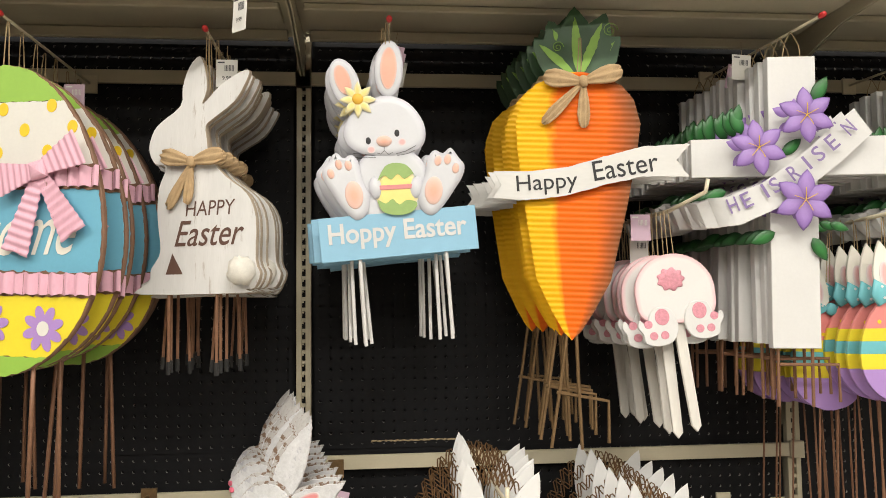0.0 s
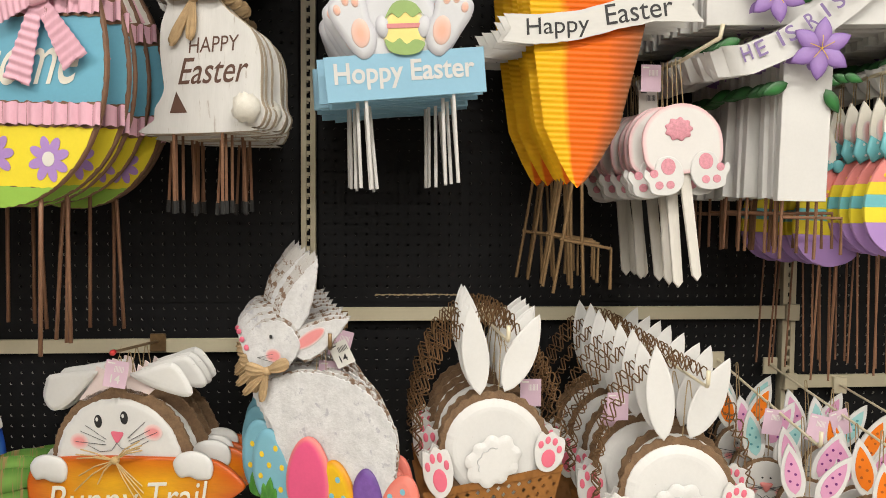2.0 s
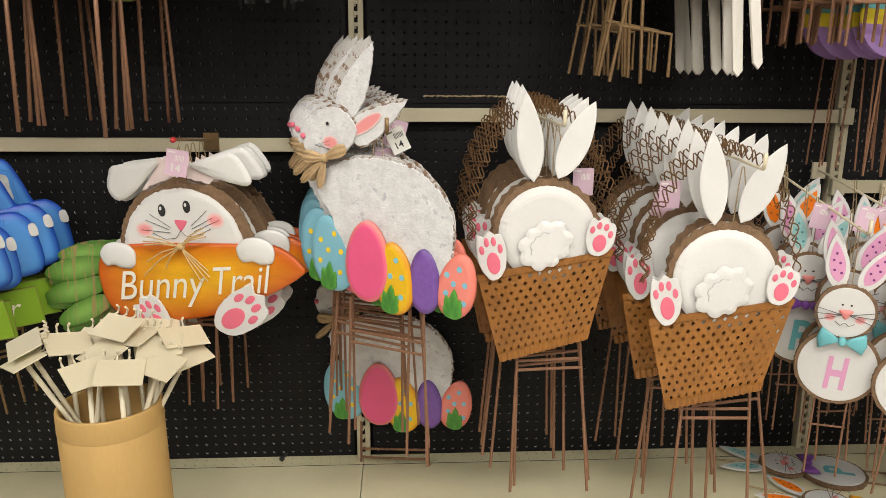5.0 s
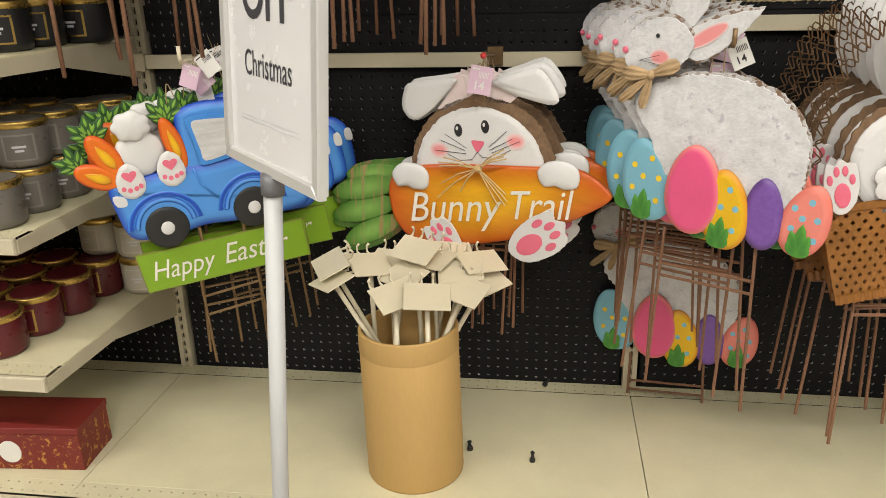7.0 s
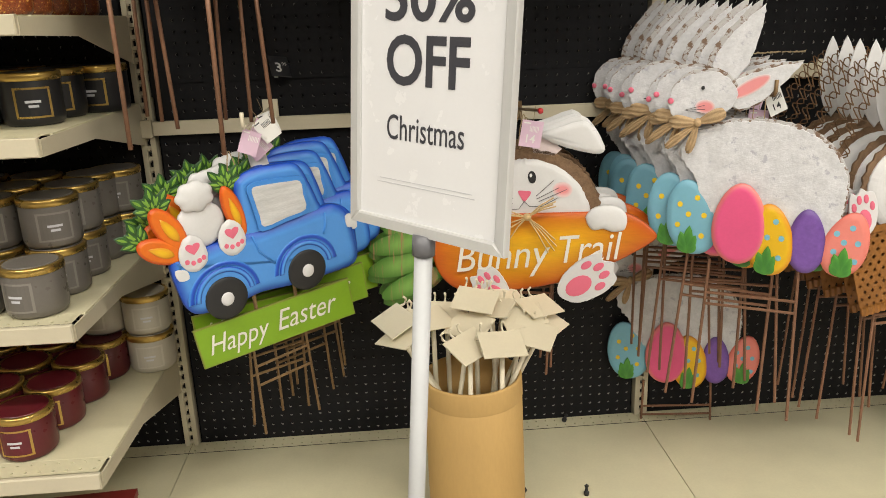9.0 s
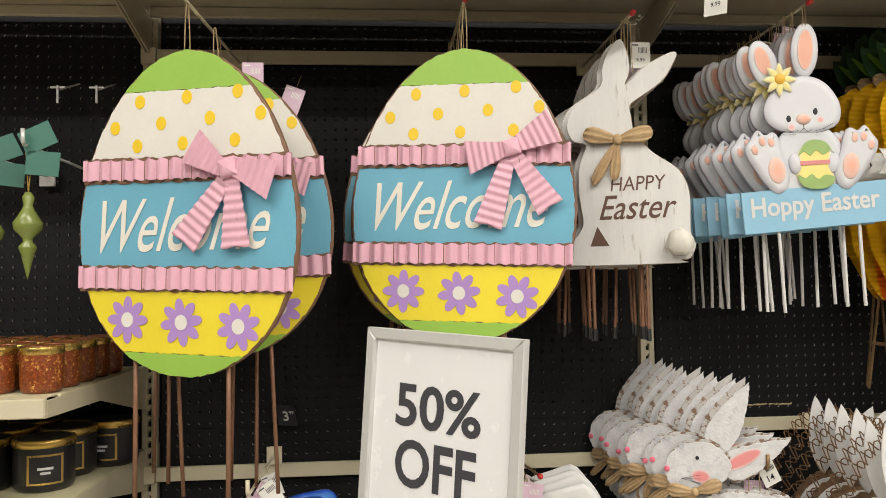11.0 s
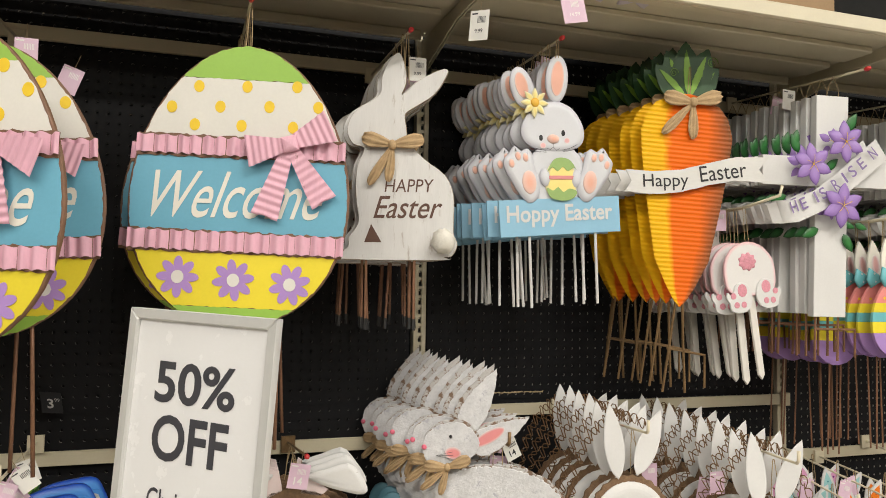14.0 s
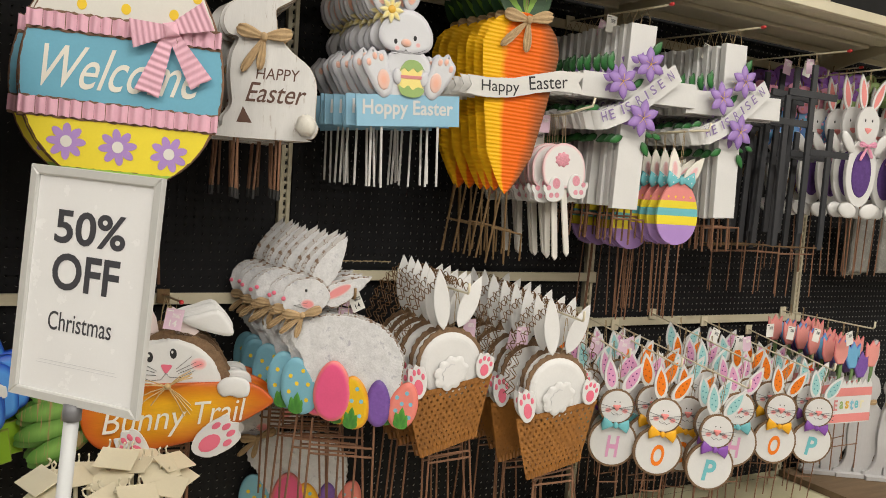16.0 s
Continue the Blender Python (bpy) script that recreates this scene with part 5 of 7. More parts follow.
    for a, ln in [(168, 0.075), (175, 0.08), (181, 0.078), (188, 0.082), (20, 0.064), (26, 0.07), (33, 0.075), (40, 0.07), (212, 0.098), (222, 0.105), (300, 0.10), (308, 0.105), (316, 0.1), (240, 0.06), (326, 0.085)]:
        d = radians(a + rng.uniform(-5, 5))
        l = ln * rng.uniform(0.85, 1.1)
        part("straw", tube([(cx, -0.029, cz), (cx + l * 0.5 * math.cos(d), -0.036, cz + l * 0.5 * math.sin(d) + 0.006), (cx + l * math.cos(d), -0.028, cz + l * math.sin(d))], 0.0015, 4), RAFFIA, bow)
    stake_frame(ob, 0.0, 0.07, -0.33, -0.58, (-0.385,), y=0.012)
    part("hanger", twine_loop(0.08, 0.012), TWINE, ob)
    return ob


stack(trail_sign(), 4, -0.714, 1.698, 1.032, 0.05, 81, yaw=-14.7, lean=2.6, dx=0.004, dz=0.0, loose=1.0, size=1.017)
hook(-0.70, 1.06, 1.62, rise=0.03, material=BRONZE)
price_card(-0.705, 1.66, 1.035, True, "14", lean=10, w=0.045, h=0.055)


# ---------------------------------------------------------------- basket bunnies
def weave(tl, tr, br, bl, nx, nz, y, th):
    """A sheet with rows of lozenge holes, between four corners."""
    v, f = [], []
    at = lambda u, w: tuple((tl[c] * (1 - u) + tr[c] * u) * (1 - w) + (bl[c] * (1 - u) + br[c] * u) * w for c in (0, 1))
    for side, yy in ((0, y), (1, y + th)):
        for j in range(nz):
            off = 0.5 if j % 2 else 0.0
            for i in range(-1, nx + 1):
                u0, u1 = (i + off) / nx, (i + 1 + off) / nx
                a0, a1 = max(0.0, u0), min(1.0, u1)
                if a1 - a0 < 1e-4:
                    continue
                w0, w1 = j / nz, (j + 1) / nz
                n = len(v)
                corners = [at(a0, w1), at(a1, w1), at(a1, w0), at(a0, w0)]
                v += [(x, yy, z) for x, z in corners]
                if a0 > u0 or a1 < u1:
                    q = (n, n + 1, n + 2, n + 3)
                    f.append(q if side == 0 else q[::-1])
                    continue
                um, wm, r = (u0 + u1) / 2, (w0 + w1) / 2, 0.235
                for du, dw in ((0, 0.33), (r, 0), (0, -0.33), (-r, 0)):
                    x, z = at(um + du / nx, wm + dw / nz)
                    v.append((x, yy, z))
                for q in ((0, 1, 4), (1, 2, 5), (2, 3, 6), (3, 0, 7), (0, 4, 7), (1, 5, 4), (2, 6, 5), (3, 7, 6)):
                    q = tuple(n + k for k in q)
                    f.append(q if side == 0 else q[::-1])
    return v, f, [(0.0, 0.0)] * len(v)


def basket_bunny():
    ob = thing("basket_bunny", "white tin bunny bottom diving into a woven brown basket", "garden figure", "basket bunnies")
    k = 0.000546
    q = lambda a, b: ((a - 345) * k * 1.06, (190 - b) * k)
    c = q(310, 560)
    scallop = [(c[0] + (192 + 4 * math.cos(26 * t)) * k * math.cos(t), c[1] + (194 + 4 * math.cos(26 * t)) * k * math.sin(t)) for t in [2 * math.pi * i / 104 for i in range(104)]]
    part("bark_rim", plate(scallop, 0.0, 0.006), BARK, ob, "scalloped brown rim")
    part("body", plate(rough(ellipse(c[0], c[1] - 0.002, 174 * k, 172 * k, 0, 40), 0.0006, 1), -0.004, 0.004, 0.001, 0.02, 0.006), CHALK, ob)
    part("ear", plate(leaf(*q(265, 378), 0.174, 0.051, 95, 12, 0.55), -0.006, 0.002, 0.0003, 0.004, 0.001), CHALK, ob)
    part("ear", plate(leaf(*q(345, 368), 0.162, 0.055, 64, 12, 0.55), -0.006, 0.002, 0.0003, 0.004, 0.001), CHALK, ob)
    tl, tr, br, bl = q(72, 706), q(530, 620), q(446, 948), q(146, 1030)
    part("woven_basket", weave(tl, tr, br, bl, 13, 13, -0.012, 0.002), WICKER, ob)
    lerp = lambda p, r, t: (p[0] + (r[0] - p[0]) * t, p[1] + (r[1] - p[1]) * t)
    part("basket_rim", bent_sheet([lerp(bl, br, i / 78) for i in range(79)], [lerp(lerp(bl, br, i / 78), lerp(tl, tr, i / 78), 0.09) for i in range(79)], lambda i: -0.016 + 0.002 * math.sin(i * 1.25)), WICKER, ob, smooth=True)
    part("basket_rim", bent_sheet([lerp(lerp(bl, br, i / 78), lerp(tl, tr, i / 78), 0.93) for i in range(79)], [lerp(tl, tr, i / 78) for i in range(79)], lambda i: -0.015 + 0.001 * math.sin(i * 0.8)), WICKER, ob, smooth=True)
    tc = q(300, 600)
    cloud = lambda r: [(tc[0] + r * k * (1 + 0.12 * math.cos(2 * t - 1.2)) * (0.93 + 0.16 * abs(math.sin(4.5 * t + 0.3))) * math.cos(t), tc[1] + r * k * (1 + 0.12 * math.cos(2 * t - 1.2)) * (0.93 + 0.16 * abs(math.sin(4.5 * t + 0.3))) * math.sin(t)) for t in [2 * math.pi * i / 72 for i in range(72)]]
    tail = part("tail", plate(rough(cloud(86), 0.0005, 9), -0.020, 0.003, 0.001, 0.012, 0.003), CHALK, ob)
    part("tail_curl", tube([(x * 0.55 + tc[0] * 0.45, -0.0236, z * 0.55 + tc[1] * 0.45) for x, z in cloud(86)[14:44]], 0.0009, 4), PALEINK, tail)
    paw_print(ob, q(122, 636), 5, 8, -0.02, 0.029, 0.046)
    paw_print(ob, q(482, 575), 6, -14, -0.02, 0.029, 0.036)
    wire = []
    for side in (0, 1):
        pts = []
        for i in range(150):
            t = math.pi * (1.02 - i / 149 * 1.04)
            r = 1 + 0.05 * math.sin(i * 0.9 + side * 2)
            pts.append((q(300, 0)[0] + 255 * k * r * math.cos(t), 0.006 + 0.008 * math.cos(i * 0.9) + side * 0.01, q(0, 560)[1] + 440 * k * r * math.sin(t)))
        wire.append(tube(pts, 0.0014, 4))
    part("wire_handle", join(*wire), COIL, ob, "zigzag coiled brown wire handle")
    stake_frame(ob, -0.075, 0.045, q(0, 900)[1], q(0, 900)[1] - 0.36, (q(0, 1040)[1], q(0, 1075)[1]), y=0.008, splay=0.02)
    part("hanger", twine_loop(0.1, 0.01, 0.004), TWINE, ob)
    return ob


basket = basket_bunny()
stack(basket, 6, 0.059, 1.535, 1.092, 0.055, 91, tip=-3.5, lean=-1.6, yaw=-3.8, dx=0.002, dz=0.002, loose=1.0, size=1.02)
for k in range(8):
    copy_thing(basket, pose(0.401 - 0.005 * k, 1.456 + 0.058 * k, 1.020 + 0.006 * k, -2.5 + random.uniform(-1, 1), (0 if k == 0 else random.uniform(-6, 4)), -6.5 + random.uniform(-6, 6) * (k > 0)) @ Matrix.Scale(1.02, 4))
hook(0.059, 1.10, 1.48, material=IVORY, tipped=False)
hook(0.405, 1.03, 1.39, material=IVORY, tipped=False, rise=-0.03)
price_card(0.12, 1.56, 1.01, True, tie=(-0.064, 0.0, 0.087))
price_card(0.285, 1.52, 0.99, True)
price_card(0.30, 1.58, 0.96, True, lean=12)


# ---------------------------------------------------------------- blue trucks
def truck_sign():
    ob = thing("truck_sign", "blue tin pickup truck sign with bunny, carrots and lime plank", "garden sign", "truck signs")
    cab = spline([(-0.006, -0.17), (-0.004, -0.12), (-0.002, -0.065), (0.012, -0.047), (0.04, -0.039), (0.085, -0.040), (0.132, -0.048), (0.153, -0.085), (0.170, -0.135), (0.178, -0.17), (0.12, -0.19), (0.05, -0.19)], 4)
    part("cab", plate(cab, 0.001, 0.009, 0.002, 0.014, 0.006), TRUCK, ob)
    body = spline([(-0.150, -0.172), (-0.112, -0.167), (-0.016, -0.158), (0.035, -0.160), (0.11, -0.155), (0.172, -0.150), (0.205, -0.152), (0.230, -0.176), (0.240, -0.219), (0.243, -0.275), (0.225, -0.296),
                   (0.18, -0.300), (0.09, -0.298), (0.017, -0.290), (-0.03, -0.296), (-0.095, -0.296), (-0.132, -0.282), (-0.146, -0.235)], 4)
    part("body", plate(body, -0.005, 0.014, 0.002, 0.022, 0.007), TRUCK, ob)
    for x, z in ((-0.061, -0.274), (0.117, -0.271)):
        for r0, r1, paint, y in ((0.074, 0.062, TRUCKDEEP, -0.0122), (0.061, 0.05, TRUCK, -0.0135)):
            arch = [(x + r * math.cos(t), z + 0.004 + r * math.sin(t)) for r, ts in ((r0, range(0, 19)), (r1, range(18, -1, -1))) for t in [math.pi * (j + 0.2) / 18.4 for j in ts]]
            part("wheel_arch", plate(arch, y, 0.004, 0.001, 0.004, 0.002), paint, ob)
        wheel = part("wheel", puff(ellipse(x, z, 0.043, 0.044, 0, 32), -0.014, 0.004, 0.004), TYRE, ob, smooth=True)
        part("hub", puff(ellipse(x, z, 0.0135, 0.0145, 0, 18), -0.0175, 0.003, 0.001), CHALK, wheel, smooth=True)
    part("window_surround", plate(spline([(0.018, -0.066), (0.05, -0.061), (0.10, -0.066), (0.137, -0.074), (0.141, -0.11), (0.142, -0.147), (0.09, -0.156), (0.034, -0.162), (0.027, -0.14), (0.021, -0.10)], 3), -0.0122, 0.002, 0.0005), TRUCKDEEP, ob)
    part("window", plate(spline([(0.027, -0.072), (0.05, -0.070), (0.10, -0.075), (0.129, -0.081), (0.132, -0.11), (0.133, -0.141), (0.09, -0.147), (0.040, -0.153), (0.034, -0.13), (0.029, -0.10)], 3), -0.0135, 0.0012, 0.0003), WINDOWPAINT, ob)
    each("door_line", [tube([(x, -0.0128, z) for x, z in line], 0.0022, 6) for line in (((0.012, -0.165), (0.02, -0.20), (0.05, -0.235)), ((0.175, -0.16), (0.172, -0.19), (0.165, -0.205)))], TRUCKDEEP, ob, smooth=True)
    each("lamp", [plate(spline(c, 3), -0.0125, 0.003, 0.0006) for c in (((-0.147, -0.190), (-0.126, -0.194), (-0.124, -0.212), (-0.143, -0.211)), ((0.222, -0.182), (0.236, -0.180), (0.240, -0.206), (0.224, -0.206)))], CHALK, ob)
    part("bunny_back", puff(rough(ellipse(-0.078, -0.118, 0.046, 0.046, 0, 30), 0.001, 1), 0.002, 0.010, 0.004), CHALK, ob, smooth=True)
    part("tail", puff([(-0.083 + 0.035 * (0.92 + 0.14 * abs(math.sin(3.5 * t))) * math.cos(t), -0.060 + 0.029 * (0.92 + 0.14 * abs(math.sin(3.5 * t))) * math.sin(t)) for t in [2 * math.pi * i / 48 for i in range(48)]], -0.008, 0.010, 0.004), CHALK, ob, smooth=True)
    for c in ((-0.108, -0.165), (-0.029, -0.156)):
        f = part("foot", plate(rough(egg_outline(*c, 0.027, 0.036), 0.0008, 4), -0.014, 0.005, 0.001, 0.008, 0.003), CHALK, ob)
        heart = [(c[0] + 0.014 * math.sin(u) ** 3, c[1] + 0.012 + 0.0135 * (0.81 * math.cos(u) - 0.31 * math.cos(2 * u) - 0.12 * math.cos(3 * u))) for u in [2 * math.pi * i / 30 for i in range(30)]]
        part("sole_pad", plate(heart, -0.018, 0.001, 0.0003), PAWPINK, f)
        each("toe_pad", [plate(ellipse(c[0] + dx, c[1] - 0.018 + abs(dx) * 0.4, 0.0045, 0.005, 0, 12), -0.018, 0.001, 0.0002) for dx in (-0.015, -0.004, 0.008, 0.017)], PAWPINK, f)
    for x, z, x1, z1, w in ((-0.118, -0.152, -0.162, -0.070, 0.046), (-0.126, -0.168, -0.198, -0.128, 0.046), (-0.001, -0.160, -0.024, -0.060, 0.036)):
        turn, ln = math.degrees(math.atan2(z1 - z, x1 - x)), math.hypot(x1 - x, z1 - z)
        carrot = part("carrot", plate(ellipse((x + x1) / 2, (z + z1) / 2, ln * 0.54, w * 0.52, turn, 24), -0.003 - w * 0.03, 0.006, 0.001, 0.006, 0.004), CARROTSMALL, ob)
        part("yellow_streak", puff(leaf(x + (x1 - x) * 0.2, z + (z1 - z) * 0.2, ln * 0.62, w * 0.42, turn, 8, 0.6), -0.008 - w * 0.03, 0.0012, 0.0006, 2), SUNEGG, carrot)
    # sprigs of carrot greens: a stalk of paired leaves
    for x, z, dirs in ((-0.156, -0.078, (58, 95, 135)), (-0.188, -0.128, (112, 152)), (-0.016, -0.066, (58, 92, 126))):
        for d in dirs:
            for j in range(3):
                px, pz = x + 0.0115 * j * math.cos(radians(d)), z + 0.0115 * j * math.sin(radians(d))
                for turn in ((d - 38, d + 36) if j < 2 else (d,)):
                    y = 0.005 - 0.0012 * j + d * 0.00001
                    lf = part("leaf", puff(leaf(px, pz, 0.030, 0.017, turn, 6, 0.6), y, 0.002, 0.001, 2), LEAFMID, ob)
                    part("leaf_vein", puff(leaf(px + 0.006 * math.cos(radians(turn)), pz + 0.006 * math.sin(radians(turn)), 0.020, 0.005, turn, 5, 0.5), y - 0.0022, 0.0006, 0.0005, 2), LEAFLIGHT, lf)
    part("plank", plate([(-0.128, -0.412), (0.222, -0.416), (0.215, -0.326), (-0.136, -0.324)], -0.003, 0.006, 0.001, 0.006), LIME, ob)
    part("lettering", letters("Happy", -0.046, -0.374, 0.128, -0.0045, slant=0.25, height=0.056, turn=-1), CREAM, ob)
    part("lettering", letters("Easter", 0.108, -0.366, 0.140, -0.0045, slant=0.25, height=0.046, turn=-1), CREAM, ob)
    stake_frame(ob, -0.02, 0.10, -0.40, -0.62, (-0.455, -0.50), y=0.006, material=BRONZE, splay=0.006)
    each("strap", [bar((x, 0.004, -0.27), (x, 0.004, -0.345), 0.004, 6) for x in (0.0, 0.09)], BRONZE, ob)
    part("hanger", twine_loop(0.05, 0.01, 0.004), TWINE, ob)
    return ob


stack(truck_sign(), 5, -1.304, 1.547, 1.012, 0.048, 101, yaw=33, lean=-4.9, tip=3.2, dx=0.014, dz=0.006, loose=0.9, follow=0.95)
hook(-1.275, 1.058, 1.56, "short ivory display hook with an ivory end", tipped=False)
for y, x, z, l in ((1.575, -1.262, 1.05, 20), (1.59, -1.25, 1.07, -35), (1.60, -1.24, 1.03, 50), (1.62, -1.27, 1.02, -10), (1.63, -1.245, 1.06, 30), (1.65, -1.25, 1.075, -20)):
    price_card(x, y, z, l > 0, None, lean=l, w=0.036, h=0.046)

# ---------------------------------------------------------------- letter bunnies
TEAL = mat("teal_paint", (0.16, 0.50, 0.55), 0.45, var=0.08)
TEALPALE = mat("pale_teal", (0.34, 0.62, 0.62), 0.5, var=0.1)
MARIGOLD = mat("marigold_paint", (0.85, 0.42, 0.01), 0.45, var=0.06)
TANGERINE = mat("tangerine_paint", (0.85, 0.20, 0.005), 0.45, var=0.06)
GRAPE = mat("grape_paint", (0.25, 0.08, 0.42), 0.45, var=0.08)
ORCHID = mat("orchid_pink", (0.72, 0.34, 0.54), 0.5, var=0.08)
PLUM = mat("plum_dots", (0.20, 0.03, 0.20), 0.5)
RUST = mat("rust_dots", (0.45, 0.10, 0.01), 0.5)
DEEPTEAL = mat("deep_teal_dots", (0.08, 0.30, 0.34), 0.5)
SALMON = mat("salmon_paint", (0.80, 0.27, 0.25), 0.5, var=0.08)
CHARCOAL = mat("charcoal_metal", (0.035, 0.036, 0.04), 0.5, var=0.15)
VELVET = mat("purple_velvet", (0.12, 0.05, 0.24), 0.9, var=0.3, scale=60, bump=0.5)
RIBBON = mat("pink_ribbon", (0.78, 0.32, 0.46), 0.5)
TULIPBLUE = mat("tulip_blue", (0.16, 0.42, 0.65), 0.45, edge=(0.10, 0.22, 0.62))
TULIPROSE = mat("tulip_rose", (0.80, 0.32, 0.28), 0.45, edge=(0.74, 0.2, 0.2))
STEM = mat("stem_green", (0.14, 0.24, 0.09), 0.5)
GREYWOOD = mat("pale_grey_wood", (0.58, 0.57, 0.57), 0.6, var=0.1, stretch=(1, 1, 0.3))
PALLET = mat("worn_timber", (0.20, 0.13, 0.07), 0.8, var=0.3, scale=14, stretch=(0.3, 3, 1))
CLEARBAG = mat("grey_plastic_bag", (0.32, 0.31, 0.28), 0.25, var=0.3, scale=20)


def letter_bunny(letter, bow, ink, lining, spot, label):
    ob = thing("letter_bunny", label, "garden stake", "letter bunnies")
    rim = lambda r, cz: rough(ellipse(0, cz, r, r, 0, 44), 0.0012, int(r * 1e4), 0.004)
    part("body_rim", plate(rim(0.080, -0.285), 0.0, 0.010), BARK, ob, "brown bark-like rim")
    part("body", plate(ellipse(0, -0.285, 0.073, 0.073, 0, 36), -0.0015, 0.003, 0.0008), CHALK, ob)
    part("head_rim", plate(rim(0.057, -0.168), -0.006, 0.008), BARK, ob, "brown bark-like rim")
    part("head", plate(ellipse(0, -0.168, 0.051, 0.051, 0, 32), -0.0075, 0.003, 0.0008), CHALK, ob)
    for s, t in ((-1, 100), (1, 62)):
        e = part("ear", plate(leaf(0.018 * s, -0.125, 0.115, 0.044, t, 10, 0.6), -0.002, 0.004, 0.0006), CHALK, ob)
        part("ear_lining", plate(leaf(0.018 * s + 0.016 * math.cos(radians(t)), -0.125 + 0.016 * math.sin(radians(t)), 0.084, 0.029, t, 10, 0.6), -0.0028, 0.0006, 0.0002), lining, e)
        dots = []
        for d, w in ((0.035, -0.006), (0.042, 0.006), (0.055, -0.005), (0.062, 0.006), (0.075, 0.0)):
            c, q = math.cos(radians(t)), math.sin(radians(t))
            dots.append(plate(ellipse(0.018 * s + d * c - w * q, -0.125 + d * q + w * c, 0.0027, 0.0027, 0, 8), -0.0034, 0.0005, 0.0001))
        each("dot", dots, spot, e)
    each("eye", [plate(ellipse(x, -0.152, 0.0022, 0.0022, 0, 8), -0.0082, 0.0005, 0.0001) for x in (-0.008, 0.008)], INK, ob)
    each("cheek", [plate(ellipse(x, -0.18, 0.011, 0.009, 0, 14), -0.0079, 0.0003, 0.0001, 0.006) for x in (-0.027, 0.027)], CHEEK, ob)
    part("nose", puff(spline([(-0.013, -0.164), (0.0, -0.162), (0.013, -0.164), (0.003, -0.18), (-0.003, -0.18)], 3), -0.0085, 0.004, 0.001), SALMON, ob)
    ws = [((s * 0.006, -0.172), (s * 0.058, -0.172 + d)) for s in (-1, 1) for d in (0.012, -0.002, -0.018)]
    ws += [((-0.018, -0.186), (-0.008, -0.194), (0.0, -0.188), (0.008, -0.194), (0.018, -0.188))]
    each("whisker", [tube([(x, -0.011, z) for x, z in l], 0.0007, 4) for l in ws[:-1]], GREYINK, ob)
    part("smile", tube([(x, -0.011, z) for x, z in ws[-1]], 0.0007, 4), GREYINK, ob)
    g = [puff(turned([(0, -0.226), (s * 0.040, -0.204), (s * 0.046, -0.226), (s * 0.040, -0.248)], 0, -0.226, -4), -0.012, 0.008, 0.003) for s in (-1, 1)]
    part("bow_tie", join(*g, puff(ellipse(0, -0.226, 0.008, 0.010, 0, 12), -0.016, 0.006, 0.004)), bow, ob, smooth=True)
    part("letter", letters(letter, 0.0, -0.298, 0.042, -0.0025, slant=0.1, weight=0.03, height=0.07), ink, ob)
    stake_frame(ob, -0.03, 0.03, -0.35, -0.53, (-0.42,), y=0.008, r=0.0022)
    part("hanger", twine_loop(0.11, 0.004, 0.002), TWINE, ob)
    return ob


L1 = letter_bunny("H", TEAL, ORCHID, ORCHID, PLUM, "white letter bunny with pink H, teal bow and spotted pink ears")
L2 = letter_bunny("O", MARIGOLD, TANGERINE, TANGERINE, RUST, "white letter bunny with orange O, marigold bow and orange ears")
L3 = letter_bunny("P", GRAPE, TEAL, TEALPALE, DEEPTEAL, "white letter bunny with teal P, purple bow and teal ears")
rng = random.Random(77)
spots = [(0.672, 1.505, 0.602), (0.812, 1.415, 0.586), (1.0, 1.36, 0.533), (1.195, 1.46, 0.573), (1.488, 1.498, 0.537), (1.767, 1.537, 0.493)]
grown = Matrix.Scale(1.04, 4)
for i, (x, y, z) in enumerate(spots):
    src = (L1, L2, L3)[i % 3]
    first = pose(x, y, z + 0.292, 0, (1.3, 4.8, 5.4)[i % 3], -24) @ grown
    if i < 3:
        src.matrix_basis = first
    else:
        copy_thing(src, first)
    for k in range(1, 6):
        pick = (L1, L2, L3)[(i + (k if k > 1 else 0)) % 3]
        copy_thing(pick, pose(x + 0.012 * (k % 2) + rng.uniform(-0.02, 0.02), y + 0.068 * k, z + 0.285 + 0.02 + 0.012 * k + rng.uniform(-0.012, 0.012), 0, rng.uniform(-5, 5), rng.uniform(-30, -6)) @ grown)
for i, (x, y, z) in enumerate(spots):
    hook(x, z + 0.288, y - 0.03 - (0.06 if i in (2, 4) else 0.0), "thin ivory display hook over letter bunnies", tipped=i == 4, rise=-0.085)
for x, y, z, pk in ((0.66, 1.62, 0.925, True), (0.72, 1.55, 0.93, True), (0.80, 1.62, 0.92, True), (1.25, 1.64, 0.935, False), (1.32, 1.56, 0.92, True), (1.33, 1.60, 0.915, False),
                    (1.62, 1.7, 0.935, False), (1.70, 1.66, 0.93, False), (1.78, 1.60, 0.93, False), (1.86, 1.52, 0.93, False)):
    price_card(x, y, z, pk, lean=rng.uniform(-25, 25))

copy_thing(L3, pose(0.588, 1.875, DECKTOP + 0.0125, -90, 0, 75))      # two that have fallen to the deck
copy_thing(L2, pose(0.628, 1.735, DECKTOP + 0.0125, -90, 0, 58))


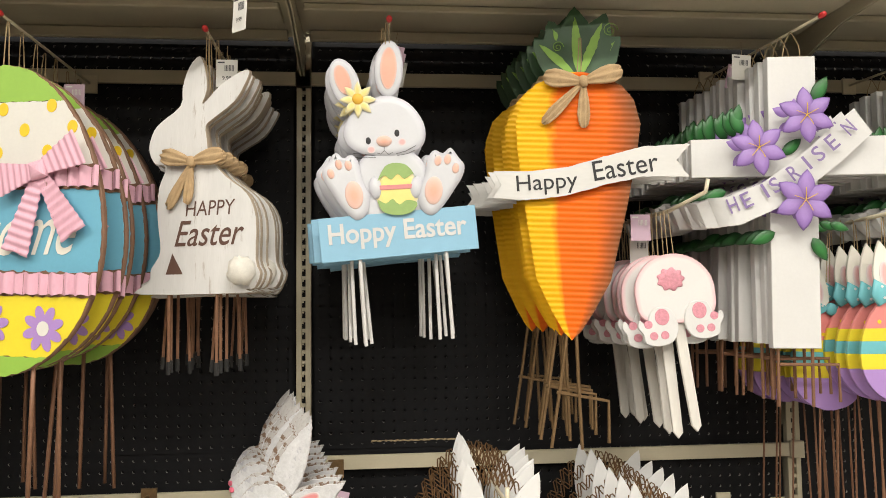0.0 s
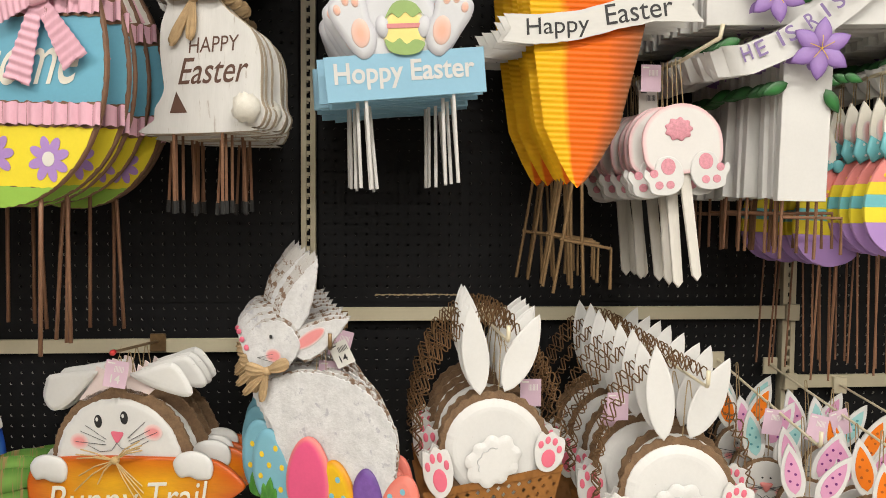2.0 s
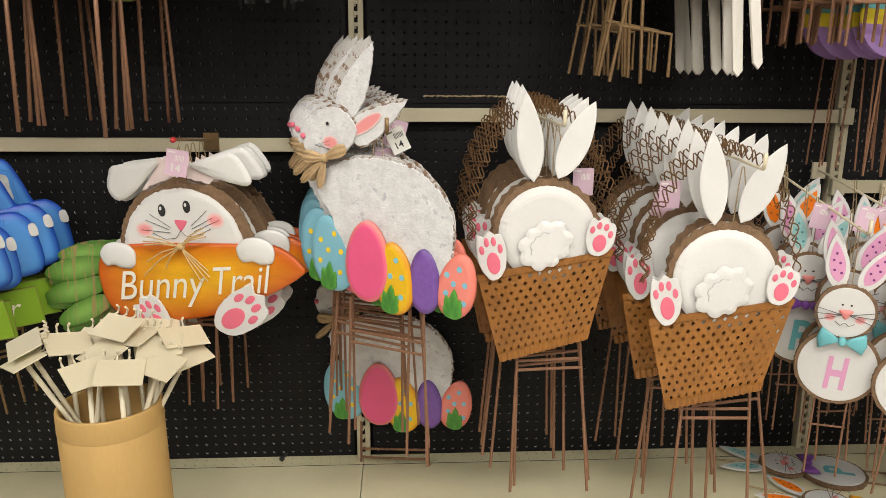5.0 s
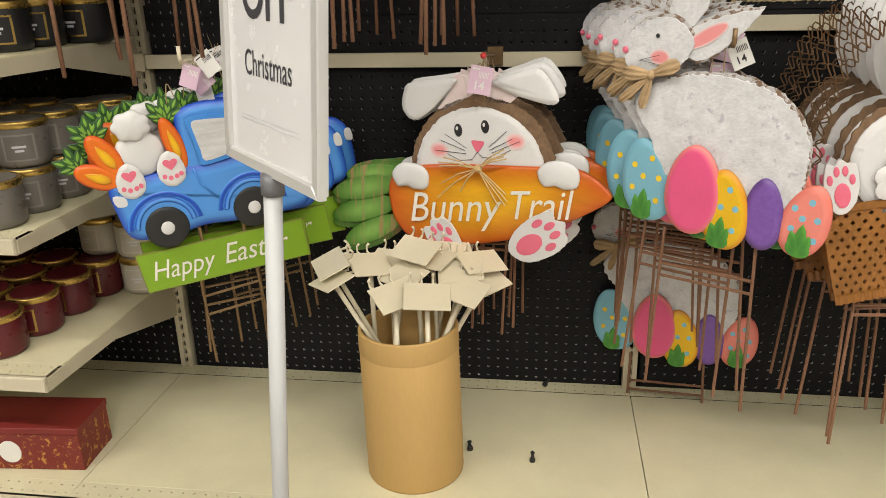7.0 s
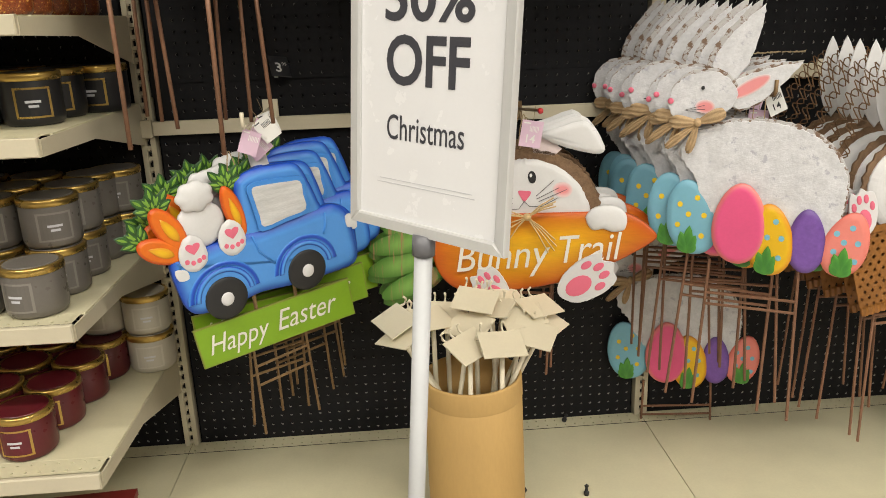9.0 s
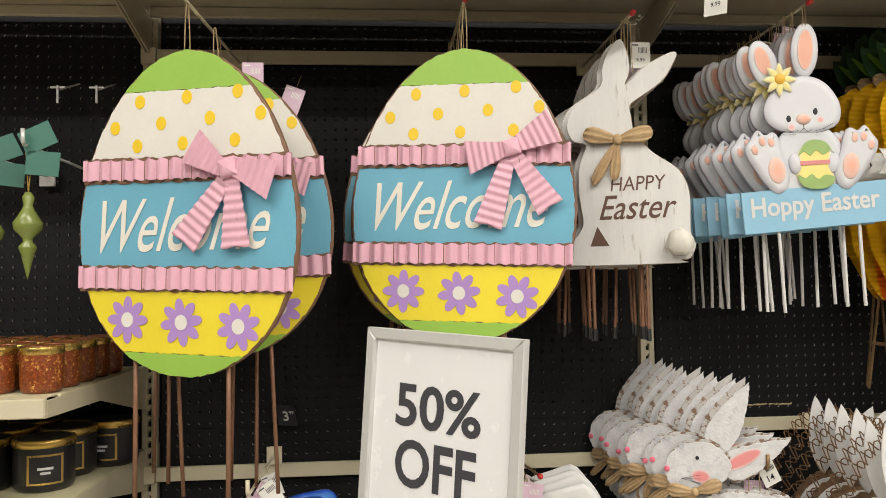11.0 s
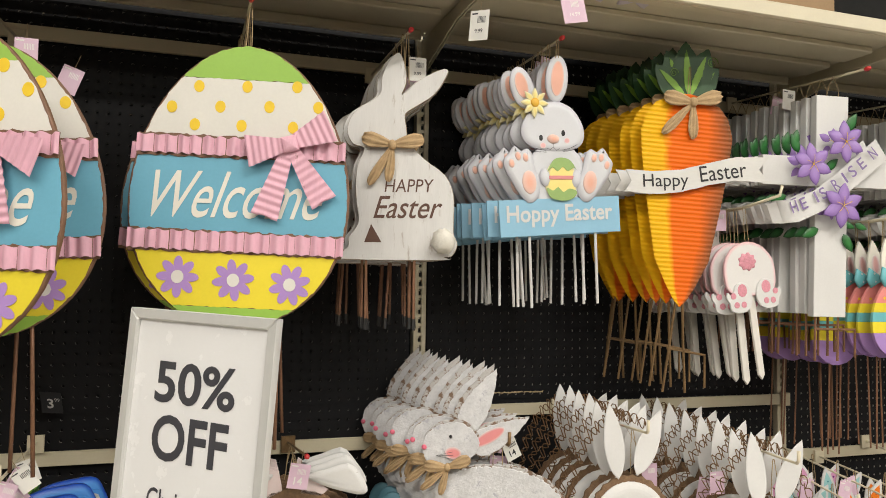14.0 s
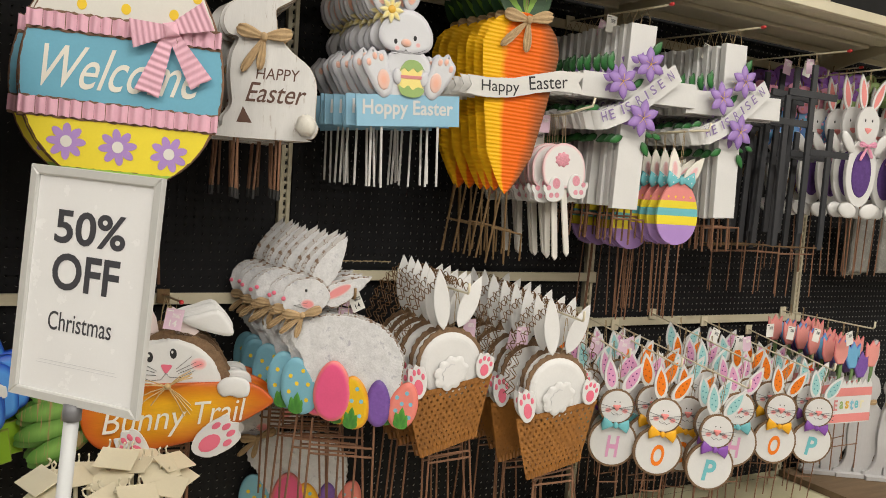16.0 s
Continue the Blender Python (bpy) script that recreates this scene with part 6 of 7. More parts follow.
# ---------------------------------------------------------------- egg bunnies
def egg_bunny():
    ob = thing("egg_bunny_stake", "painted wooden egg with bunny ears and teal dotted bow", "garden stake", "egg bunny stakes")
    c, rx, rz = -0.265, 0.084, 0.108

    def band(z0, z1):
        half = lambda z: rx * math.sqrt(max(0.0, 1 - ((z - c) / rz) ** 2)) * (1 - 0.14 * (z - c) / rz)
        zs = [z0 + (z1 - z0) * i / 8 for i in range(9)]
        return [(max(0.0008, half(z)), z) for z in zs] + [(-max(0.0008, half(z)), z) for z in zs[::-1]]
    for name, z0, z1, m in (("rosy_top", -0.225, -0.1575, SALMON), ("yellow_band", -0.25, -0.225, EGGYELLOW), ("teal_band", -0.275, -0.25, TEAL), ("yellow_band", -0.305, -0.275, EGGYELLOW), ("violet_base", -0.3725, -0.305, LILAC)):
        part(name, plate(band(z0, z1), 0.0, 0.008, 0.0005), m, ob)
    each("dot", [plate(ellipse(x, -0.212, 0.004, 0.004, 0, 10), -0.001, 0.0008, 0.0002) for x in (-0.045, -0.015, 0.018, 0.048)], DOTYELLOW, ob)
    for t, x in ((98, -0.018), (52, 0.022)):
        e = part("ear", plate(leaf(x, -0.17, 0.12, 0.05, t, 9, 0.68), 0.003, 0.006, 0.0008), CREAM, ob)
        part("ear_lining", plate(ellipse(x + 0.05 * math.cos(radians(t)), -0.17 + 0.05 * math.sin(radians(t)), 0.028, 0.013, t, 16), 0.002, 0.0008, 0.0002, 0.01), BLUSH, e)
    g = [puff([(0, -0.158), (s * 0.052, -0.128), (s * 0.06, -0.16), (s * 0.046, -0.182)], -0.004, 0.007, 0.004) for s in (-1, 1)]
    bow = part("bow", join(*g, puff(ellipse(0, -0.158, 0.012, 0.014, 0, 14), -0.008, 0.006, 0.004)), TEAL, ob, smooth=True)
    each("dot", [plate(ellipse(s * x, -0.155 + d, 0.0028, 0.0028, 0, 8), -0.0115, 0.0008, 0.0002) for s in (-1, 1) for x, d in ((0.022, 0.004), (0.038, -0.01), (0.042, 0.012))], CHALK, bow)
    stake_frame(ob, -0.02, 0.02, -0.36, -0.62, (), y=0.004, r=0.0024)
    part("hanger", twine_loop(0.1, 0.004, 0.003), TWINE, ob)
    return ob


egg_b = egg_bunny()
stack(egg_b, 7, 0.855, 1.50, 1.63, 0.042, 111, yaw=-4, dx=-0.002)
for k in range(5):
    copy_thing(egg_b, pose(0.80 - 0.004 * k, 1.64 + 0.05 * k, 1.60, 0, rng.uniform(-4, 4), 0))
egg_hook = thing("display_hook", "ivory metal display hook with an upturned end", "hook", "display hooks")
part("rod", tube([(0.84, FACE, 1.62), (0.858, 1.52, 1.635), (0.90, 1.44, 1.64), (0.903, 1.437, 1.665)], 0.0045), IVORY, egg_hook, smooth=True)


# ---------------------------------------------------------------- charcoal crosses
def triple_cross():
    ob = thing("metal_cross", "charcoal metal garden cross with three bars and thin stakes", "garden stake", "charcoal crosses")
    for x, top, bot, arm, half in ((0.0, -0.035, -0.66, -0.145, 0.125), (-0.125, -0.16, -0.71, -0.255, 0.105), (0.115, -0.26, -0.72, -0.355, 0.105)):
        part("post", plate(rect(x - 0.0125, x + 0.0125, bot, top), 0.0, 0.010, 0.001), CHARCOAL, ob)
        part("cross_bar", plate(rect(x - half, x + half, arm - 0.0125, arm + 0.0125), -0.002, 0.010, 0.001), CHARCOAL, ob)
    part("base_bar", bar((-0.14, 0.005, -0.712), (0.14, 0.005, -0.712), 0.0028), BRONZE, ob)
    stake_frame(ob, -0.09, 0.09, -0.70, -0.90, (-0.74,), y=0.006, r=0.0024)
    part("hanger", twine_loop(0.045, 0.004, 0.004), TWINE, ob)
    return ob


dark = triple_cross()
stack(dark, 6, 1.50, 1.52, 1.975, 0.065, 121, yaw=-3, dx=-0.006, dz=-0.004)
hook(1.50, 1.975, 1.40, rise=-0.02)
for x, y, z, pk in ((1.47, 1.62, 1.965, True), (1.50, 1.55, 1.965, True), (1.53, 1.58, 1.96, False)):
    price_card(x, y, z, pk, lean=rng.uniform(-12, 12))


# ---------------------------------------------------------------- velvet-bellied bunnies
def velvet_bunny():
    ob = thing("velvet_bunny", "white wooden bunny with purple velvet belly and pink ribbon", "garden stake", "velvet bunnies")
    part("body", plate(ellipse(0, -0.40, 0.078, 0.135, 0, 34), 0.0, 0.014, 0.002), WHITE, ob)
    part("belly", puff(ellipse(0, -0.405, 0.05, 0.092, 0, 28), -0.001, 0.005, 0.001), VELVET, ob, smooth=True)
    part("head", plate(ellipse(0.005, -0.215, 0.058, 0.075, 0, 30), -0.006, 0.012, 0.002), WHITE, ob)
    for t, x in ((100, -0.018), (66, 0.024)):
        e = part("ear", plate(leaf(x, -0.16, 0.145, 0.045, t, 10, 0.55), 0.0, 0.006, 0.001), WHITE, ob)
        part("ear_lining", plate(leaf(x + 0.015 * math.cos(radians(t)), -0.145, 0.11, 0.026, t, 10, 0.55), -0.001, 0.0008, 0.0002), SALMON, e)
    for s in (-1, 1):
        part("arm", puff(ellipse(s * 0.085, -0.285, 0.022, 0.05, -s * 38, 18), -0.002, 0.006, 0.006), WHITE, ob, smooth=True)
        part("foot", puff(ellipse(s * 0.055, -0.55, 0.045, 0.03, s * 12, 20), -0.004, 0.008, 0.008), WHITE, ob, smooth=True)
    each("eye", [plate(ellipse(x, -0.195, 0.0035, 0.006, 0, 10), -0.007, 0.0006, 0.0002) for x in (-0.014, 0.022)], INK, ob)
    part("nose", puff(spline([(-0.014, -0.226), (0.022, -0.226), (0.004, -0.246)], 3), -0.007, 0.003, 0.001), SALMON, ob)
    cloth_bow(ob, 0.004, -0.295, 0.045, RIBBON, -0.012, 0, (240, 300))
    stake_frame(ob, -0.02, 0.02, -0.53, -0.82, (), y=0.007, r=0.0026)
    part("hanger", twine_loop(0.09, 0.004, 0.004), TWINE, ob)
    return ob


vb = velvet_bunny()
stack(vb, 6, 1.84, 1.53, 1.965, 0.062, 131, yaw=-8, dx=-0.012)
for k in range(4):
    copy_thing(vb, pose(2.18 - 0.01 * k, 1.55 + 0.07 * k, 1.965, 0, rng.uniform(-3, 3), -8))
hook(1.84, 1.965, 1.45)
hook(2.18, 1.965, 1.47)


def butterfly(wing, spot, label):
    ob = thing("butterfly_stake", label, "garden stake", "butterfly stakes")
    for s in (-1, 1):
        for z, r, t in ((-0.05, 0.042, 30), (-0.105, 0.032, -25)):
            w = part("wing", puff(ellipse(s * 0.04, z, r, r * 0.72, s * t, 20), 0.0, 0.004, 0.002), wing, ob, smooth=True)
            each("spot", [plate(ellipse(s * (0.04 + d), z + h, 0.006, 0.006, 0, 8), -0.0045, 0.0006, 0.0002) for d, h in ((0.0, 0.012), (0.014, -0.006))], spot, w)
    part("stake", bar((0, 0.003, 0.0), (0, 0.003, -0.42), 0.0025, 6), BRONZE, ob)
    return ob


b1 = butterfly(GRAPE, PLUM, "purple spotted tin butterfly on a thin stake")
b2 = butterfly(RIBBON, SALMON, "pink tin butterfly on a thin stake")
b3 = butterfly(TULIPBLUE, RIBBON, "blue and pink tin butterfly on a thin stake")
b4 = butterfly(SAGE, LEAFLIGHT, "green tin butterfly on a thin stake")
for ob, x, y, z, n in ((b1, 1.93, 1.70, 2.0, 7), (b2, 1.80, 1.74, 1.93, 6), (b3, 1.86, 1.70, 1.80, 6), (b4, 2.22, 1.66, 2.0, 5)):
    ob.matrix_basis = pose(x, y, z, 0, 0, -20)
    for k in range(1, n):
        copy_thing(ob, pose(x - 0.045 * k + rng.uniform(-0.01, 0.01), y + 0.028 * k, z + rng.uniform(-0.02, 0.02), 0, rng.uniform(-15, 15), rng.uniform(-40, 0)))
hook(1.95, 2.005, 1.66)
hook(2.22, 2.005, 1.62)
hook(1.80, 1.95, 1.70, "thin ivory display hook under tin butterflies", tipped=False)
hook(1.86, 1.81, 1.66, "thin ivory display hook under tin butterflies", tipped=False)


# ---------------------------------------------------------------- tulip fence
def tulip_fence():
    ob = thing("tulip_fence_sign", "white picket fence sign with tulips and pink stripes", "garden sign", "tulip fence signs")
    pickets = []
    for i in range(8):
        x = -0.105 + i * 0.03
        pickets += [(x - 0.015, -0.24), (x, -0.215), (x + 0.015, -0.24)]
    part("fence", plate([(-0.12, -0.40), (0.12, -0.40)] + pickets[::-1], 0.0, 0.006), CHALK, ob)
    each("stripe", [plate(rect(-0.12, 0.12, z, z + 0.035), -0.001, 0.0008, 0.0002) for z in (-0.285, -0.395)], SALMON, ob)
    for ch, x, m in zip("Easter", (-0.085, -0.052, -0.02, 0.008, 0.035, 0.068), (ROSE, SAGE, AMBER, SKYDOT, TEAL, LEMON)):
        part("letter", letters(ch, x, -0.322, 0.022, -0.001, height=0.045 if ch in "Et" else 0.033, weight=0.03), m, ob)
    for x, z, m in ((-0.085, -0.10, TULIPROSE), (-0.015, -0.12, TULIPBLUE), (0.04, -0.16, VIOLETEGG), (0.098, -0.115, TULIPROSE)):
        cup = [(x + 1.55 * dx, z + 1.4 * dz) for dx, dz in ((-0.024, 0.04), (-0.012, 0.026), (0, 0.045), (0.012, 0.026), (0.024, 0.04), (0.025, -0.01), (0.012, -0.035), (-0.012, -0.035), (-0.025, -0.01))]
        part("tulip", plate(cup, -0.001, 0.005, 0.001, 0.008, 0.003), m, ob)
        part("stem", bar((x, 0.003, z - 0.03), (x, 0.003, -0.24), 0.003), STEM, ob)
        part("leaf", plate(leaf(x, -0.24, 0.10, 0.02, 80, 8, 0.5), 0.004, 0.002), STEM, ob)
    stake_frame(ob, -0.07, 0.07, -0.4, -0.6, (-0.5,), y=0.007, r=0.0024)
    part("hanger", twine_loop(0.05, 0.004, 0.003), TWINE, ob)
    return ob


tf = tulip_fence()
stack(tf, 6, 1.98, 1.56, 0.935, 0.055, 141, yaw=-5, dx=-0.012, dz=0.01, loose=1.8)
hook(1.98, 0.945, 1.50, "thin ivory display hook over tulip signs", tipped=False)


# ---------------------------------------------------------------- standing wooden rabbits
def wooden_rabbit():
    ob = thing("wooden_rabbit", "tall pale grey wooden rabbit cut-out with burlap bow, standing", "garden figure", "standing wooden rabbits")
    pts = [(0.0, 0.0), (0.09, 0.0), (0.10, 0.03), (0.075, 0.05), (0.075, 0.10), (0.12, 0.17), (0.11, 0.28), (0.06, 0.35), (0.075, 0.40), (0.06, 0.46), (0.035, 0.49), (0.05, 0.58), (0.03, 0.64), (0.005, 0.58), (0.0, 0.50),
           (-0.03, 0.47), (-0.045, 0.42), (-0.03, 0.37), (-0.045, 0.30), (-0.055, 0.20), (-0.05, 0.10), (-0.075, 0.04), (-0.10, 0.03), (-0.10, 0.0), (-0.03, 0.0), (-0.015, 0.06)]
    part("board", plate(spline(pts, 3), 0.0, 0.018, 0.002), GREYWOOD, ob)
    part("foot_block", box(-0.10, 0.10, -0.03, 0.05, 0.0, 0.018), GREYWOOD, ob)
    cloth_bow(ob, 0.005, 0.345, 0.05, BURLAP, -0.008, 0, (245, 290))
    return ob


shelf_board = tagged(new("timber_plank", mesh_of("timber_plank", box(2.03, 3.2, 1.45, 1.9, DECKTOP + 0.001, DECKTOP + 0.03), PALLET)), "worn brown timber plank lying on the base deck", "plank")
wr = wooden_rabbit()
wr.matrix_basis = pose(2.20, 1.80, DECKTOP + 0.031, 0, 0, -30)
for x, y in ((2.32, 1.72), (2.42, 1.64), (2.55, 1.56), (2.68, 1.54)):
    copy_thing(wr, pose(x, y, DECKTOP + 0.031, 0, 0, -30))


def bagged_goods():
    ob = thing("bagged_decoration", "clear plastic bag of gold decorations hanging from a hook", "packaged decoration", "bagged decorations")
    part("bag", puff(rough(rect(-0.07, 0.07, -0.28, -0.02), 0.002, 3, 0.02), 0.0, 0.018, 0.01), CLEARBAG, ob)
    part("header_card", plate(rect(-0.07, 0.07, -0.03, 0.02), -0.003, 0.002), TAGWHITE, ob)
    return ob


bg = bagged_goods()
bg.matrix_basis = pose(2.30, 1.80, 1.42)
for x, z, y in ((2.46, 1.42, 1.78), (2.62, 1.40, 1.75), (2.34, 1.40, 1.86), (2.78, 1.42, 1.75)):
    copy_thing(bg, pose(x, y, z, 0, rng.uniform(-3, 3), rng.uniform(-8, 8)))
for x in (2.30, 2.46, 2.62, 2.78):
    hook(x, 1.425, 1.72, "thin ivory display hook with bagged goods", tipped=False)


# ---------------------------------------------------------------- sale sign on its stand
DARKCAP = mat("dark_grey_socket", (0.16, 0.16, 0.17), 0.4, var=0.06)


def sale_sign():
    ob = thing("sale_sign", "white sale poster in a silver frame on a tall post stand", "sign", m=pose(-1.0276, 1.1417, 0.0, -3.4, 2.2, -44.9))
    w, z0, z1, t = 0.147, 0.945, 1.3855, 0.018
    for name, pts in (("frame_side", [(-w, z0), (-w + t, z0 + t), (-w + t, z1 - t), (-w, z1)]), ("frame_side", [(w, z0), (w, z1), (w - t, z1 - t), (w - t, z0 + t)]),
                      ("frame_top", [(-w, z1), (-w + t, z1 - t), (w - t, z1 - t), (w, z1)]), ("frame_bottom", [(-w, z0), (w, z0), (w - t, z0 + t), (-w + t, z0 + t)])):
        part(name, plate(pts, -0.008, 0.013, 0.003), SILVER, ob)
    part("backing", plate(rect(-w + 0.004, w - 0.004, z0 + 0.004, z1 - 0.004), 0.004, 0.006), SILVER, ob)
    part("poster", plate(rect(-w + t - 0.001, w - t + 0.001, z0 + t - 0.001, z1 - t + 0.001), -0.001, 0.003, 0.0002), PAPER, ob)
    part("lettering", letters("50%", -0.002, 1.275, 0.160, -0.0018, weight=0.022, height=0.064), GREYINK, ob)
    part("lettering", letters("OFF", -0.003, 1.191, 0.151, -0.0018, weight=0.022, height=0.070), GREYINK, ob)
    part("lettering", letters("Christmas", -0.004, 1.097, 0.144, -0.0018, weight=0.004, height=0.036), GREYINK, ob)
    each("fine_print", [plate(rect(x0, x1, z, z + 0.0009), -0.0016, 0.0005, 0.0001) for z, x0, x1 in ((1.020, -0.09, 0.085), (1.014, -0.095, 0.09))], PALEINK, ob)
    part("post", tube([(0, 0.0, 0.012), (0, 0.0, 0.947)], 0.0135, 16), POSTGREY, ob, smooth=True)
    part("socket", moved(lathe([(0.0, 0.0), (0.017, 0.0), (0.017, 0.03), (0.0, 0.031)], 16), Matrix.Translation((0, 0, 0.918))), DARKCAP, ob, smooth=True)
    part("base_plate", box(-0.12, 0.12, -0.10, 0.10, 0.009, 0.02, 0.003), SILVER, ob)
    return ob


sale_sign()


# ---------------------------------------------------------------- cardboard tube with loose hooks
tube_bin = thing("cardboard_tube", "open brown cardboard tube standing on the deck, scuffed", "container", m=pose(-0.849, 1.562, DECKTOP, 0, -1.0, 0))
part("tube_wall", lathe([(0.098, 0.002), (0.1055, 0.0), (0.106, 0.004), (0.1045, 0.345), (0.1030, 0.3475), (0.098, 0.3475), (0.0975, 0.343), (0.098, 0.002)], 56), KRAFT, tube_bin, smooth=True)
part("tube_floor", lathe([(0.098, 0.003), (0.0, 0.003)], 40), KRAFTIN, tube_bin)
part("tape_band", lathe([(0.1050, 0.30), (0.1056, 0.302), (0.1050, 0.342), (0.1046, 0.344)], 56), KRAFT, tube_bin, "paler paper tape round the rim", smooth=True)


CREAMPLATE = mat("cream_plate", (0.68, 0.61, 0.44), 0.5, var=0.06)


def loose_hook(x, y, z, yaw, tilt, roll):
    """A display hook standing upside down in the tube, its price plate at the top."""
    ob = thing("loose_hook", "cream display hook with a blank price plate, standing in the tube", "hook", "loose hooks")
    mid, top = Vector((-0.849, 1.562, 0)), Vector((x, y, z))
    out = Vector((x, y, 0)) - mid
    reach, d = out.length, out.normalized()
    low = DECKTOP + 0.008
    at_rim = (0.525 - low) / (z - low)
    foot = mid - d * min(0.08, max(-0.08, (at_rim * reach - 0.086) / (1 - at_rim))) + Vector((0, 0, low))
    m = Matrix.Translation(top) @ pose(0, 0, 0, tilt, roll, yaw)
    part("rod", tube([foot, foot + (top - foot) * 0.97], 0.0052, 8), IVORY, ob, smooth=True)
    part("price_plate", moved(plate(rect(-0.046, 0.046, -0.034, 0.034), -0.002, 0.0025, 0.0008), m), CREAMPLATE, ob)
    for s in (-0.034, -0.011, 0.012):
        part("wire_end", moved(tube([(s, 0.0015, 0.033), (s, 0.004, 0.044), (s, -0.004, 0.052), (s, -0.013, 0.049)], 0.0026, 6), m), IVORY, ob, smooth=True)


for row in ((-1.012, 1.56, 0.652, -62, -66, 6), (-1.002, 1.53, 0.628, -48, -72, -8), (-0.933, 1.58, 0.645, 40, -64, 10), (-0.841, 1.60, 0.672, -24, -66, 4), (-0.806, 1.60, 0.652, -30, -74, -6),
            (-0.859, 1.56, 0.630, -38, -68, 0), (-0.865, 1.50, 0.612, 40, -62, -6), (-0.801, 1.49, 0.616, 10, -64, 4), (-0.744, 1.57, 0.640, 8, -70, -5), (-0.733, 1.52, 0.620, -26, -66, 8),
            (-0.704, 1.60, 0.650, 34, -70, 5), (-0.694, 1.58, 0.616, 48, -66, -4), (-0.772, 1.65, 0.652, 20, -72, 8), (-0.900, 1.63, 0.636, -15, -70, 0)):
    loose_hook(*row)


# ---------------------------------------------------------------- candles
GOLD = mat("gold_lid", (0.62, 0.42, 0.12), 0.28, metal=0.9, var=0.1)
GLASSBLACK = mat("matt_black_glass", (0.014, 0.014, 0.015), 0.35, var=0.15)
GLASSGREY = mat("smoky_grey_glass", (0.16, 0.145, 0.125), 0.3, var=0.12)
GLASSRED = mat("wine_red_glass", (0.12, 0.012, 0.018), 0.3, var=0.2)
GLASSCREAM = mat("creamy_glass", (0.50, 0.46, 0.37), 0.35, var=0.06)
SMOKELABEL = mat("smoky_label", (0.24, 0.22, 0.19), 0.5, var=0.06)
CREAMLABEL = mat("pale_label", (0.60, 0.56, 0.47), 0.5, var=0.05)
GLASSGOLD = mat("red_gold_speckle", (0.34, 0.075, 0.02), 0.3, var=0.6, scale=220, wear=(0.62, 0.36, 0.08), wear_at=0.56, wear_scale=160)


def candle(glass, label, r=0.054, h=0.092, patch=True, border=None):
    ob = thing("jar_candle", label, "candle", "jar candles")
    part("jar", lathe([(0.0, 0.0), (r * 0.86, 0.0), (r * 0.97, 0.006), (r, 0.016), (r, h - 0.012), (r * 0.985, h - 0.008)], 28), glass, ob, smooth=True)
    lid = part("lid", lathe([(r * 1.0, h - 0.011), (r * 1.035, h - 0.010), (r * 1.035, h + 0.001), (r * 1.0, h + 0.004), (r * 0.9, h + 0.003), (0.0, h + 0.003)], 28), GOLD, ob, "gold metal lid", smooth=True)
    part("lid_panel", lathe([(r * 0.88, h + 0.0032), (r * 0.86, h + 0.0045), (0.0, h + 0.0045)], 24), glass, lid)
    if patch:
        def curved(a0, a1, z0, z1, rr):
            v, f = [], []
            for i in range(9):
                a = radians(a0 + (a1 - a0) * i / 8)
                v += [(rr * math.sin(a), -rr * math.cos(a), z0), (rr * math.sin(a), -rr * math.cos(a), z1)]
            f = [(2 * i, 2 * i + 2, 2 * i + 3, 2 * i + 1) for i in range(8)]
            return v, f, [(0.0, 0.0)] * len(v)
        part("label_border", curved(-34, 34, h * 0.16, h * 0.76, r + 0.0006), border or GOLD, ob, "edge of the paper label")
        part("label", curved(-29, 29, h * 0.2, h * 0.72, r + 0.001), glass, ob)
        each("label_print", [curved(-14, 14, h * 0.46, h * 0.51, r + 0.0014), curved(-9, 9, h * 0.37, h * 0.42, r + 0.0014)], PALEINK, ob)
    return ob


def shelf_of(src, rows, z, yaw=10):
    first = True
    for x, y, dz in rows:
        m = pose(x, y, z + dz + 0.001, 0, 0, yaw + rng.uniform(-25, 25))
        if first:
            src.matrix_basis = m
            first = False
        else:
            copy_thing(src, m)


black = candle(GLASSBLACK, "matt black jar candle with a gold lid")
shelf_of(black, [(-1.665 - 0.118 * i, 1.60 + 0.115 * j, 0) for j in range(3) for i in range(5)] + [(-1.605, 1.80, 0)], SHELF_Z[2])
grey = candle(GLASSGREY, "smoky grey jar candle with a gold lid", border=SMOKELABEL)
shelf_of(grey, [(-1.668 - 0.116 * i, 1.478 + 0.114 * j, 0.099 * k) for j in range(4) for i in range(5) for k in range(2 if j else 1)] + [(-1.63, 1.87, 0), (-1.63, 1.87, 0.099)], SHELF_Z[1])
red = candle(GLASSRED, "wine red jar candle with a gold lid")
shelf_of(red, [(-1.748 - 0.116 * i + 0.012 * j, 1.50 + 0.113 * j, 0) for j in range(4) for i in range(4)], SHELF_Z[0])
cream = candle(GLASSCREAM, "cream jar candle with a gold lid", border=CREAMLABEL)
shelf_of(cream, [(-1.608, 1.87, 0), (-1.608, 1.87, 0.099), (-1.715, 1.885, 0), (-1.715, 1.885, 0.099)], SHELF_Z[0])
speck = candle(GLASSGOLD, "red and gold speckled jar candle", 0.036, 0.078, False)
shelf_of(speck, [(-1.625 - 0.083 * i, 1.49 + 0.08 * j, 0) for j in range(5) for i in range(6)], SHELF_Z[3])

